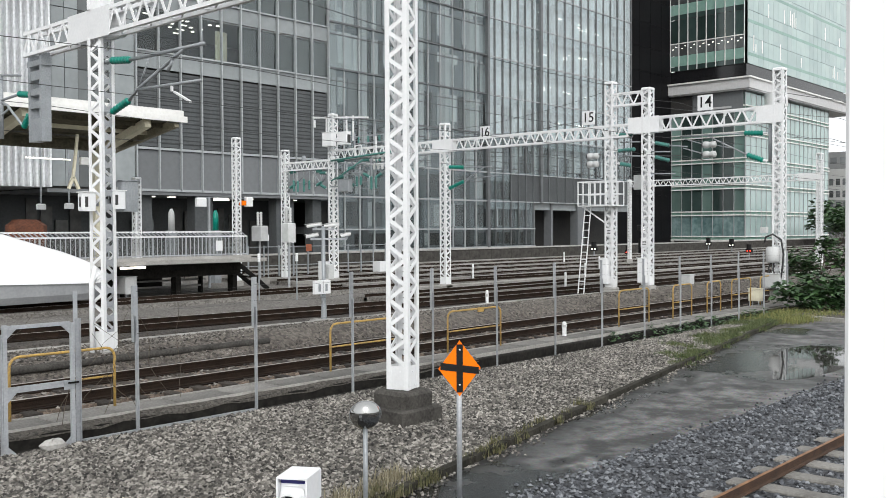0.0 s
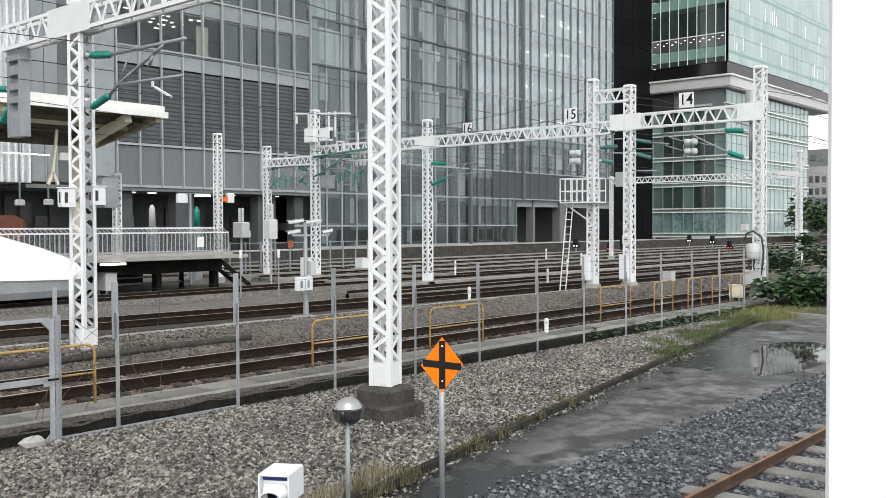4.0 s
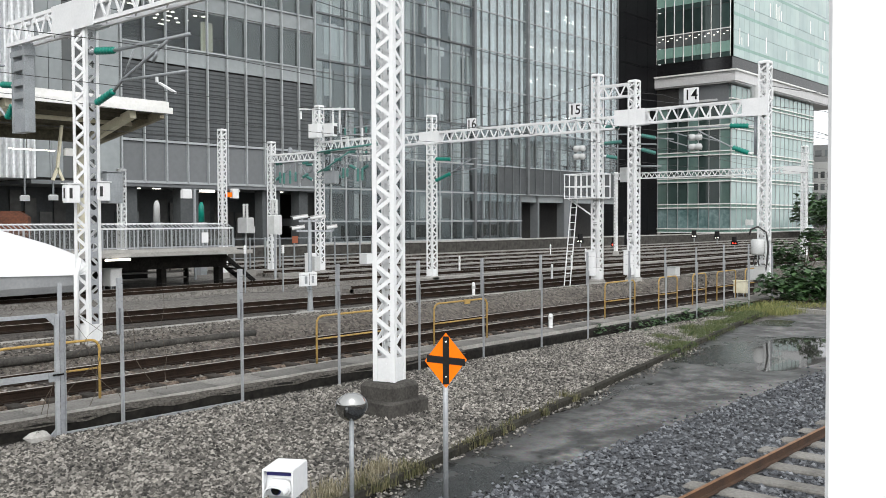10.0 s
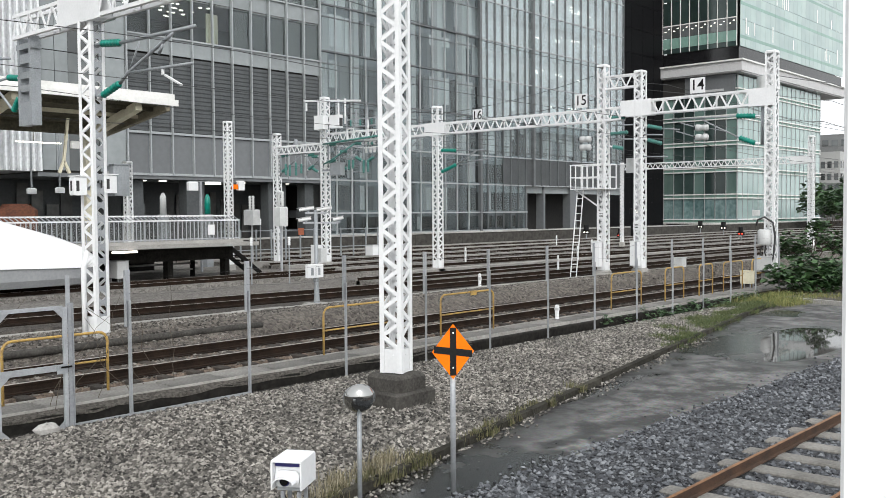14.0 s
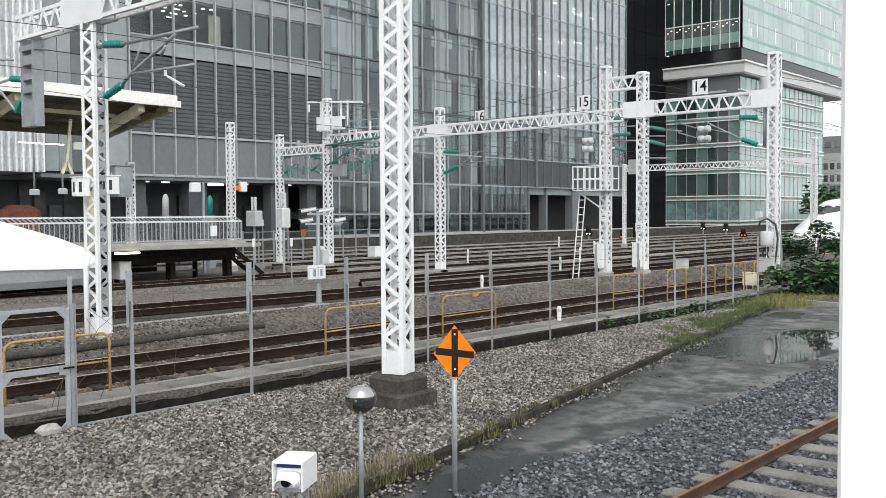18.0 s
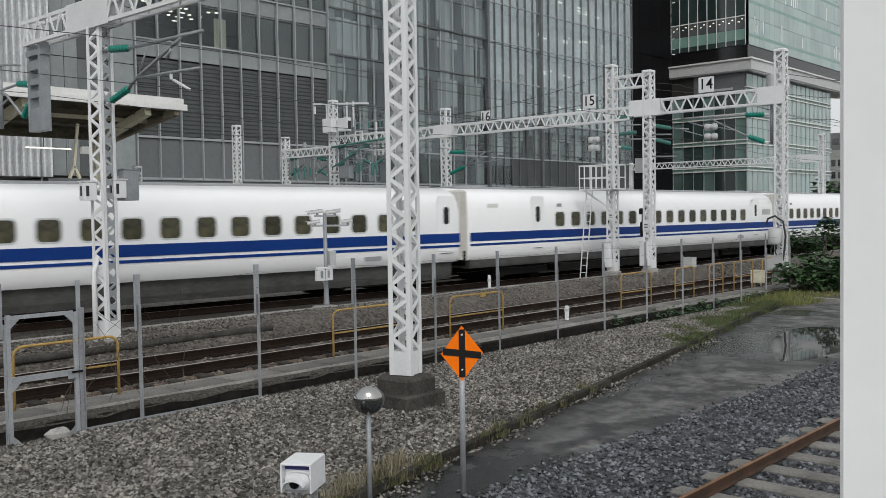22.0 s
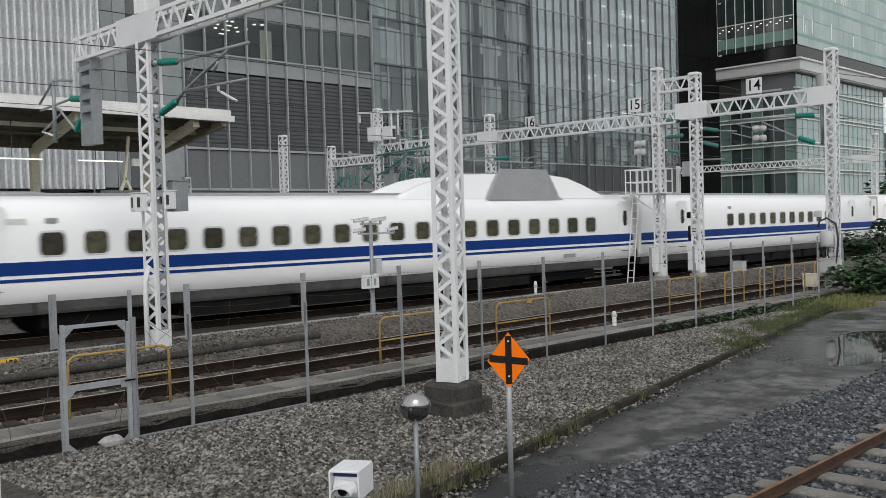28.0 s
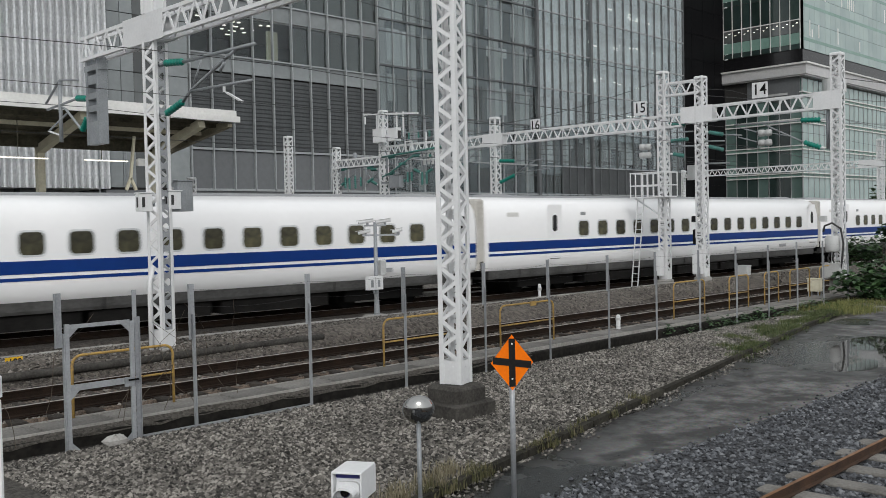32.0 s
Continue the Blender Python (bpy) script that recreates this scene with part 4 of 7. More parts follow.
# ---------------------------------------------------------------- white lineside camera housing
unit = thing("camera_housing", pose(4.85, 5.9, -0.04, 0, 0, -60), "white box housing with a hooded lens on a small stand", "camera")
part("body", Mesh().box(-0.115, 0.115, -0.11, 0.17, 0.45, 0.66, 0.012), M_WHITE, unit)
part("hood", Mesh().box(-0.13, 0.13, -0.17, 0.18, 0.662, 0.68, 0.006).box(-0.13, -0.117, -0.17, 0.18, 0.44, 0.66).box(0.117, 0.13, -0.17, 0.18, 0.44, 0.66), M_WHITE, unit, "white sun hood")
part("bezel", fix(rounded(0.205, 0.13, 0.05, 0.035, -0.145).data("bezel", M_WHITE)), M_WHITE, unit, at=pose(0, 0, 0.53))
arch = [(0.088 * math.cos(a), 0.508 + 0.058 * math.sin(a)) for a in np.linspace(0, math.pi, 11)]
slim_arch = [(0.078 * math.cos(a), 0.508 + 0.046 * math.sin(a)) for a in np.linspace(0, math.pi, 11)]
part("lens_hood", Mesh().add([(x, y, z) for y in (-0.255, -0.14) for x, z in arch] + [(x, y, z) for y in (-0.255, -0.14) for x, z in slim_arch],
                             [(i, i + 1, i + 12, i + 11) for i in range(10)] + [(i + 22, i + 33, i + 34, i + 23) for i in range(10)] + [(i, i + 22, i + 23, i + 1) for i in range(10)]), M_WHITE, unit, "white lens visor")
part("hood_lining", fix(rounded(0.215, 0.034, 0.008, 0.01, -0.122).data("hood_lining", M_NAVY)), M_NAVY, unit, "dark blue band", at=pose(0, 0, 0.636))
part("lens", Mesh().tube([(-0.02, -0.145, 0.508), (-0.02, -0.165, 0.508)], 0.033, 18), M_DARK, unit, "dark glass lens")
part("lamp", Mesh().tube([(0.048, -0.145, 0.505), (0.048, -0.158, 0.505)], 0.019, 14), M_DARK, unit, "small dark lamp")
part("lens_rim", Mesh().tube([(-0.02, -0.143, 0.508), (-0.02, -0.150, 0.508)], 0.043, 18), M_NAVY, unit)
for x, y in ((-0.07, -0.06), (0.07, -0.06), (-0.07, 0.1), (0.07, 0.1)):
    part("leg", Mesh().box(x - 0.014, x + 0.014, y - 0.014, y + 0.014, -0.3, 0.40), M_GALV, unit)
part("base_plate", Mesh().box(-0.1, 0.1, -0.1, 0.13, 0.42, 0.448), M_GALV, unit)

# ---------------------------------------------------------------- platform underfoot, its column and fence post
setting("platform_end", Mesh().box(-8, 2.3, -6, 2.02, -0.3, 1.1, 0.02), M_CONC, "plain concrete platform end", "platform")
column = thing("platform_column", pose(1.214, 0.302, 1.1), "white-painted square steel column on the platform", "column")
part("shaft", Mesh().box(-0.075, 0.075, -0.075, 0.075, 0, 3.4, 0.006), M_COLUMN, column)
part("bolt", Mesh().tube([(-0.075, 0.03, 1.88), (-0.081, 0.03, 1.88)], 0.006, 8), M_STEEL, column)
rail_post = thing("platform_rail_post", pose(0.62, 1.94, 1.1), "white box post at the platform's edge", "post")
part("shaft", Mesh().box(-0.06, 0.06, -0.06, 0.06, 0, 1.2, 0.006), M_COLUMN, rail_post)
part("cap", Mesh().box(-0.063, 0.063, -0.063, 0.063, 1.2, 1.25, 0.01), M_WHITE, rail_post)


# ---------------------------------------------------------------- bullet train
PROFILE = [(1.52, 0.93), (1.66, 1.12), (1.68, 1.45), (1.68, 2.45), (1.665, 2.75), (1.60, 3.05), (1.45, 3.30), (1.2, 3.46), (0.8, 3.55), (0.4, 3.59), (0.0, 3.6)]
FULL = PROFILE + [(-y, z) for y, z in PROFILE[-2::-1]]
NK = 0.84
NOSE_U = [NK * u for u in (0.0, 0.05, 0.2, 0.5, 1.0, 1.8, 2.8, 4.0, 5.2, 6.2, 7.0, 7.6, 8.3, 9.0, 9.8, 10.8)]
NOSE_T = [1.0, 1.16, 1.30, 1.46, 1.64, 1.89, 2.14, 2.45, 2.83, 3.14, 3.32, 3.41, 3.48, 3.53, 3.57, 3.60]
NOSE_W = [0.10, 0.45, 0.72, 0.95, 1.15, 1.32, 1.44, 1.52, 1.58, 1.62, 1.64, 1.66, 1.67, 1.68, 1.68, 1.68]


def nose_section(u, grow=0.0):
    """Points (y, z) of the white shell u metres behind the tip."""
    top, w = float(np.interp(u, NOSE_U, NOSE_T)), float(np.interp(u, NOSE_U, NOSE_W))
    u = u / NK
    low = float(np.interp(u, [0, 0.6, 3, 8, 10.8], [0.78, 0.74, 0.80, 0.93, 0.93]))
    r = min(1.0, max(0.0, (u - 6.0) / 4.0))
    out = []
    for y, z in FULL:
        f = (z - 0.93) / 2.67
        # towards the tip the section rounds to a low arch, with a shoulder along the cheeks
        a = math.asin(min(1, max(0, f))) if f < 1 else math.pi / 2
        yr = math.copysign(abs(math.cos(a)) ** 0.85, y) if y else 0.0
        yy = (y / 1.68) * r + yr * (1 - r)
        zz = f * r + (f ** 0.95) * (1 - r)
        out.append((yy * (w + grow), low + zz * (top + grow - low)))
    return out


def loft(stations, sections):
    m, n = Mesh(), len(sections[0])
    for x, sec in zip(stations, sections):
        m.v += [(x, y, z) for y, z in sec]
    m.f = [(i * n + j, (i + 1) * n + j, (i + 1) * n + j + 1, i * n + j + 1) for i in range(len(stations) - 1) for j in range(n - 1)]
    m.f += [tuple(range(n)), tuple(range((len(stations) - 1) * n, len(stations) * n))[::-1]]
    return m


WIN = fix(rounded(0.60, 0.56, 0.12, 0.01, -0.006).data("window", M_PANE))
WIN_RIM = fix(rounded(0.70, 0.66, 0.15, 0.008, -0.003).data("window_frame", M_FIN))
SLIT = fix(rounded(0.26, 0.62, 0.10, 0.01, -0.006).data("door_window", M_DARK))
DOOR = fix(rounded(0.82, 1.95, 0.06, 0.006, -0.003).data("door", M_TRAIN))
BOGIE = fix(Mesh().box(-1.6, 1.6, -1.25, 1.25, 0.25, 0.75, 0.05).tube([(-1.25, -0.8, 0.43), (-1.25, 0.8, 0.43)], 0.43, 16).tube([(1.25, -0.8, 0.43), (1.25, 0.8, 0.43)], 0.43, 16).data("bogie", M_UNDER))


def car(label, windows, pitch, first, doors, lead=False, hump=0):
    """A car along +x from 0 (its front) to its rear coupling; a lead car starts with a nose of its own."""
    L = 28.6 if lead else 26.0
    t = thing("train_car", pose(0, 0, 0), label, "train car", "cars of the passing train")
    x0 = 9.1 if lead else 0.12
    xs = [x0, x0 + 0.15, L - 0.27, L - 0.12]
    inset = [(y * 0.97, 0.93 + (z - 0.93) * 0.985) for y, z in FULL]
    if lead:
        us = sorted(NOSE_U + [NK * u for u in (0.1, 0.33, 1.4, 2.3, 3.4, 4.6, 5.7, 6.6, 8.0, 8.6, 9.4, 10.3)])
        body = loft(us + xs[2:], [nose_section(u) for u in us] + [FULL, inset])
    else:
        body = loft(xs, [inset, FULL, FULL, inset])
    part("body", body, M_TRAIN, t, "glossy white car body", smooth=True)
    # skirt and underframe
    if lead:
        us = [0.25, 0.6, 1.2, 2.2, 3.5, 5, 7, 9.1, L - 0.3]
        sk = [[(w, 0.30), (w + 0.06, 0.5), (w + 0.10, h), (-w - 0.10, h), (-w - 0.06, 0.5), (-w, 0.30)] for w, h in
              [(float(np.interp(u, NOSE_U, NOSE_W)) * 0.80 - 0.08, nose_section(min(u, 10.8))[0][1] + 0.05) for u in us]]
        part("skirt", loft(us, sk), M_SKIRT, t, "grey lower skirt")
    else:
        for a, b in ((0.35, 1.95), (2.0, 5.9), (5.95, 12.9), (12.95, 20.0), (20.05, 23.95), (24.0, L - 0.35)):
            part("skirt", loft([a, b], [[(1.47, 0.62), (1.50, 0.70), (1.515, 0.94), (-1.515, 0.94), (-1.50, 0.70), (-1.47, 0.62)]] * 2), M_SKIRT, t, "dusty grey skirt panel")
        for a, b in ((6.0, 9.4), (9.7, 12.4), (12.6, 16.0), (16.3, 19.9)):
            part("equipment_cover", Mesh().box(a, b, -1.38, 1.38, 0.22, 0.62, 0.05), M_EQUIP, t, "dark equipment cover")
        part("underframe", Mesh().box(0.3, L - 0.3, -1.3, 1.3, 0.72, 0.94), M_UNDER, t)
    for x in ((13.4, L - 3.8) if lead else (3.8, L - 3.8)):
        part("bogie", BOGIE, M_UNDER, t, at=pose(x, 0, 0))
    # stripes on both sides
    for s in (-1, 1):
        if not lead:
            for z0, z1 in ((1.62, 1.94), (1.45, 1.535)):
                part("stripe", Mesh().box(0.2, L - 0.2, min(s * 1.672, s * 1.6905), max(s * 1.672, s * 1.6905), z0, z1), M_BLUE, t, "dark blue stripe")
        else:
            for z0, z1, u0, run in ((1.62, 1.94, 5.5, 1.1), (1.45, 1.535, 7.2, 0.9)):
                us = [u0 + run * f for f in (0, 0.25, 0.5, 0.75, 1)] + [u for u in (7.0, 7.5, 8.0, 8.5) if u > u0 + run] + [9.1, L - 0.2]
                m = Mesh()
                for u in us:
                    sec = [(y, z) for y, z in nose_section(min(u, 10.8), 0.014) if y >= 0]
                    ya = lambda z: float(np.interp(z, [q for _, q in sec], [p for p, _ in sec]))
                    f = min(1, (u - u0) / run)
                    za, zb = z0 + (1 - f) * (z1 - z0) * 0.35, z1 - (1 - f) * (z1 - z0) * 0.55
                    m.v += [(u, s * (ya(za) + 0.009), za), (u, s * (ya(zb) + 0.009), zb), (u, s * (ya(za) - 0.02), za), (u, s * (ya(zb) - 0.02), zb)]
                for i in range(len(us) - 1):
                    k = i * 4
                    m.f += [(k, k + 4, k + 5, k + 1), (k + 2, k + 3, k + 7, k + 6), (k, k + 2, k + 6, k + 4), (k + 1, k + 5, k + 7, k + 3)]
                part("stripe", m, M_BLUE, t, "dark blue stripe")
        turn = 0 if s < 0 else 180
        for i in range(windows):
            w = part("window", WIN, M_PANE, t, at=pose(first + i * pitch, s * 1.684, 2.36, 0, 0, turn))
            part("window_frame", WIN_RIM, M_FIN, w)
        for x in doors:
            if lead and x < 10:
                wide = [(y, z) for y, z in nose_section(x) if y >= 0]
                part("cab_side_window", SLIT, M_PANE, t, at=pose(x, s * (float(np.interp(2.58, [q for _, q in wide], [p for p, _ in wide])) + 0.004), 2.58, 0, 0, turn))
                continue
            d = part("door", DOOR, M_TRAIN, t, at=pose(x, s * 1.684, 1.95 + 0.35, 0, 0, turn))
            part("door_window", SLIT, M_PANE, d, at=pose(0, -0.004, 0.28))
            for z, y in ((3.12, 1.582), (1.24, 1.685)):
                part("hand_rail", Mesh().box(x - 0.28, x + 0.28, s * y - 0.012, s * y + 0.012, z, z + 0.022), M_SKIRT, t)
        part("number_panel", fix(rounded(0.30, 0.13, 0.02, 0.01, -0.005).data("number_panel", M_ROOFGREY)), M_ROOFGREY, t, at=pose(first, s * 1.655, 2.93, 0, 0, turn))
        part("route_display", fix(rounded(0.62, 0.15, 0.03, 0.012, -0.006).data("route_display", M_CANOPY)), M_CANOPY, t, "white route display", at=pose(first - 1.0 if lead else 1.5, s * 1.655, 2.92, 0, 0, turn))
        part("vent", fix(rounded(0.7, 0.14, 0.03, 0.01, -0.005).data("vent", M_ROOFGREY)), M_ROOFGREY, t, at=pose(L - 4.2, s * 1.684, 1.2, 0, 0, turn))
    # roof line: a flat dark cable tray and a joint hump
    part("roof_tray", Mesh().box(12.2 if lead else 0.6, L - 0.6, -0.55, 0.55, 3.57, 3.66, 0.02), M_ROOFGREY, t, "grey roof tray")
    for x in (L - 3.2,) if lead else (0.5, L - 3.2):
        part("cable_cover", loft([x, x + 0.8, x + 1.9, x + 2.7], [[(0.6, 3.5), (0.5, 3.5 + h), (-0.5, 3.5 + h), (-0.6, 3.5)] for h in (0.1, 0.2, 0.2, 0.1)]), M_ROOFGREY, t, "grey roof cable cover")
    if hump:
        xs = [hump, hump + 0.9, hump + 1.8, hump + 2.7, hump + 4.6, hump + 7.6, hump + 8.6, hump + 9.6, hump + 10.8]
        hs = [0.08, 0.42, 0.68, 0.84, 0.88, 0.88, 0.78, 0.50, 0.08]
        for s in (-1, 1):
            part("pantograph_fairing", loft(xs, [[(s * 1.28, 3.42), (s * 1.10, 3.44 + h), (s * 0.96, 3.44 + h), (s * 0.82, 3.42)] for h in hs]), M_TRAIN, t, "white pantograph side fairing", smooth=False)
            part("fairing_panel", loft([hump + 3.95, hump + 4.8, hump + 7.3, hump + 8.0], [[(s * 1.42, 3.36), (s * 1.24, 3.44 + h), (s * 1.16, 3.44 + h), (s * 1.3, 3.36)] for h in (0.04, 1.08, 1.08, 0.04)]), M_ROOFGREY, t, "grey raised fairing panel")
        part("pantograph", Mesh().beam((hump + 5, 0, 3.6), (hump + 6.2, 0, 4.5), 0.07).beam((hump + 6.2, 0, 4.5), (hump + 5.3, 0, 5.0), 0.05).beam((hump + 5.3, -0.85, 5.0), (hump + 5.3, 0.85, 5.0), 0.06), M_STEEL, t)
    part("gangway", Mesh().box(L - 0.14, L + 0.27, -1.64, 1.64, 0.98, 3.48, 0.06), M_GANG, t, "pale grey gangway cover")
    part("coupler_box", Mesh().box(L + 0.0, L + 0.15, -1.652, 1.652, 0.9, 1.3, 0.02), M_UNDER, t, "dark coupler recess")
    return t


def cab_glass(t):
    """The windscreen wraps over the hood in front and runs back along both sides."""
    us = [3.25 + 0.8 * (v - 4.25) for v in (4.25, 4.6, 5.0, 5.35, 5.7, 6.1, 6.5, 6.9, 7.25)]
    for s in (-1, 1):
        m = Mesh()
        for u in us:
            sec = [(y, z) for y, z in nose_section(u, 0.012) if y >= 0]
            ya = lambda z: float(np.interp(z, [q for _, q in sec], [p for p, _ in sec]))
            top = sec[-1][1]
            v = 4.25 + (u - 3.25) / 0.8
            low = float(np.interp(v, [4.25, 7.25], [2.46, 2.80]))
            high = top if v < 5.4 else float(np.interp(v, [5.4, 6.2, 7.25], [top, 3.06, 2.98]))
            low = min(low, high - 0.01)
            for k in range(7):
                z = low + (high - low) * k / 6
                m.v.append((u, s * (ya(z) + 0.006), z + 0.006))
        m.f = [(i * 7 + k, i * 7 + k + 1, i * 7 + 8 + k, i * 7 + 7 + k) for i in range(len(us) - 1) for k in range(6)]
        part("cab_window", m, M_DARK, t, "dark curved cab windscreen", smooth=True)


lead = car("white bullet train nose car with a blue stripe", 15, 1.10, 10.65, (8.05, 27.75), lead=True)
cab_glass(lead)
CARS = [(lead, 0.0)]
PLAIN = "white bullet train car with a dark blue stripe"
FIRST = "white first class train car with wider spaced windows"
LAYOUT = [(PLAIN, 16, 1.093, 5.67, (4.2, 23.6)), (PLAIN, 20, 1.10, 2.3, (0.75, 25.35)), (PLAIN, 17, 1.11, 5.15, (3.7, 25.1)),
          ("white bullet train car with pantograph fairings on the roof", 20, 1.09, 2.4, (0.9, 25.3)), ("white bullet train car with a blind wall behind twelve windows", 12, 1.095, 7.75, (3.45, 22.2, 25.45)),
          (FIRST, 17, 1.205, 3.9, (2.2, 25.2)), (FIRST, 16, 1.205, 5.55, (3.8, 25.1)), (FIRST, 16, 1.205, 5.2, (3.5, 25.1)),
          (PLAIN, 15, 1.09, 7.7, (3.5, 25.1)), (PLAIN, 20, 1.09, 2.6, (0.9, 25.1))]
front = 28.75
for i, (label, n, pitch, first, doors) in enumerate(LAYOUT):
    CARS.append((car(label, n, pitch, first, doors, hump=13.8 if i == 3 else 0), front))
    front += 26.15

parked = thing("parked_train", pose(17.2, 32.4, 0, 0, 0, 180), "white bullet train nose standing at the platform", "train")
us = sorted(NOSE_U + [NK * u for u in (0.1, 0.33, 1.4, 2.3, 3.4, 4.6, 5.7, 6.6, 8.0, 8.6, 9.4, 10.3)])
part("body", loft(us + [26.9, 27.2], [nose_section(u) for u in us] + [FULL, FULL]), M_TRAIN, parked, "glossy white nose", smooth=True)
us = [0.2, 0.5, 1.0, 1.9, 3.0, 4.2, 6, 9.1, 27]
part("skirt", loft(us, [[(w - 0.1, 0.16), (w + 0.04, 0.4), (w + 0.10, h), (-w - 0.10, h), (-w - 0.04, 0.4), (-w + 0.1, 0.16)] for w, h in
     [(float(np.interp(u, NOSE_U, NOSE_W)) * 0.96 - 0.08, nose_section(min(u, 10.8))[0][1] + 0.08) for u in us]]), M_ROOFGREY, parked, "grey lower skirt")
for x in (12.8, 23.6):
    part("bogie", BOGIE, M_UNDER, parked, at=pose(x, 0, 0))
cab_glass(parked)

# ---------------------------------------------------------------- station platform with its canopy
setting("platform", Mesh().box(-80, 26.5, 34.5, 43, 1.17, 1.34, 0.03), M_EDGE, "concrete station platform deck on dark legs", "platform")
for i in range(12):
    tagged(part("platform_leg", Mesh().box(26 - 3.0 * i - 0.25, 26 - 3.0 * i, 36.0, 36.4, -0.3, 0.545), M_SOOT_SHADE), "dark concrete leg under a platform", "platform leg", "platform legs", "structure")
# Girder and backing are added to draw the black shade below the deck.
setting("platform_girder", Mesh().box(-80, 26.2, 36.0, 36.5, 0.55, 1.165).box(-80, 26.2, 41.5, 42.0, 0.75, 1.165), M_SOOT_SHADE, "black girder added for the shade under the platform deck", "girder")
setting("platform_shade_backing", Mesh().box(-80, 26.0, 42.4, 42.9, -0.3, 1.165), M_SOOT_SHADE, "dark sheet added for the shade under the platform", "wall")
# Pale pipes added to draw stripes of light from the platform's far side.
pipes = thing("stripe_pipes", pose(0, 37.5, -0.3), "pale pipes on brackets, added for light stripes under the platform", "pipe", kind="structure")
for y, z in ((0, 0.35), (0.15, 0.62), (0.0, 0.88)):
    part("pipe", Mesh().tube([(-40, y, z), (25.4, y, z)], 0.045, 8), M_EDGE, pipes, smooth=True)
for i in range(14):
    part("bracket", Mesh().box(25.0 - 4 * i, 25.1 - 4 * i, -0.06, 0.22, 0, 1.3), M_SOOT_SHADE, pipes)
setting("platform_nosing", Mesh().box(-80, 26.5, 34.42, 34.497, 1.19, 1.352), M_CONC, "pale nosing along the platform's edge", "kerb")
setting("platform_kerb", Mesh().box(-80, 26.0, 34.92, 35.12, 1.342, 1.47), M_CONC, "pale kerb under the platform railing", "kerb")
railing = thing("platform_railing", pose(0, 35.0, 1.34), "pale metal railing along the platform's end", "railing")
for z in (0.2, 1.0):
    part("rail", Mesh().beam((-10, 0, z), (25.85, 0, z), 0.04 if z < 1 else 0.06), M_GALV if z < 1 else M_WHITE, railing)
part("top_rail", Mesh().beam((-10, 0.25, 1.2), (25.4, 0.25, 1.2), 0.06), M_WHITE, railing)
bar = fix(Mesh().box(-0.016, 0.016, -0.016, 0.016, 0, 1.0).beam((0, 0, 0.98), (-0.16, 0.25, 1.2), 0.035).data("baluster", M_GALV))
for i in range(120):
    part("baluster", bar, M_GALV, railing, at=pose(25.85 - 0.20 * i, 0, 0))
for i in range(9):
    part("mesh_panel", Mesh().box(25.8 - 1.6 * i - 1.5, 25.8 - 1.6 * i, 0.03, 0.04, 0.2, 0.95), M_MESH, railing, "grey mesh panel")
    part("post", Mesh().box(25.8 - 1.6 * i, 25.85 - 1.6 * i, -0.03, 0.03, 0, 1.0), M_GALV, railing)
canopy = thing("platform_canopy", pose(0, 34.2, 0.28), "white-edged platform canopy on cream steel arms", "canopy")
part("fascia", Mesh().box(-60, 21.92, -0.1, 0.0, 7.0, 7.35).box(-60, 22.12, -0.2, -0.1, 6.85, 7.1), M_CANOPY, canopy, "white stepped fascia")
part("end_fascia", Mesh().box(21.92, 22.07, 0, 9, 7.0, 7.35), M_CANOPY, canopy)
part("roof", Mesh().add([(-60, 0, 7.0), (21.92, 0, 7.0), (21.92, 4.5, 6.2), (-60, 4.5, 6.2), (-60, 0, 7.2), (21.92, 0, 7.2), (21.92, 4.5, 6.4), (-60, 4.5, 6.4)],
                      [(3, 2, 1, 0), (4, 5, 6, 7), (0, 1, 5, 4), (1, 2, 6, 5), (2, 3, 7, 6), (3, 0, 4, 7)]), M_SHADE, canopy, "underside painted dark olive for its shade")
for i in range(8):
    x = 20.5 - 5.0 * i
    part("arm", Mesh().beam((x, 0.2, 6.75), (x, 4.4, 5.75), 0.30, 0.34), M_CREAM, canopy, "cream tapered roof arm")
    part("column", Mesh().box(x - 0.15, x + 0.15, 4.3, 4.6, 1.06, 6.3), M_CREAM, canopy, "cream steel column")
for k in range(3):
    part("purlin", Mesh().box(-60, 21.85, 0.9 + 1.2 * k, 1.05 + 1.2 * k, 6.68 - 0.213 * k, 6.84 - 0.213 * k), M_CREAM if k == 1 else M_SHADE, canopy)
part("end_beam", Mesh().beam((21.72, 0.0, 6.86), (21.72, 5.8, 5.98), 0.22, 0.42), M_KHAKI, canopy, "khaki box beam under the roof's end")
part("beam_lip", Mesh().beam((21.60, 0.0, 7.03), (21.60, 5.8, 6.15), 0.05, 0.09), M_CREAM, canopy, "cream lip")
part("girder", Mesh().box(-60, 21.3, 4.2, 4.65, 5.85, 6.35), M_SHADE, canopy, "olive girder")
for i in range(6):
    part("tube_light", Mesh().tube([(15.9 - 3.2 * i, 1.2, 5.14), (17.7 - 3.2 * i, 1.2, 5.14)], 0.024, 8), M_TUBE, canopy, "lit fluorescent tube")
    part("hanger", Mesh().beam((16.6 - 3.2 * i, 1.2, 5.18), (16.6 - 3.2 * i, 1.2, 6.75), 0.025), M_SHADE, canopy)

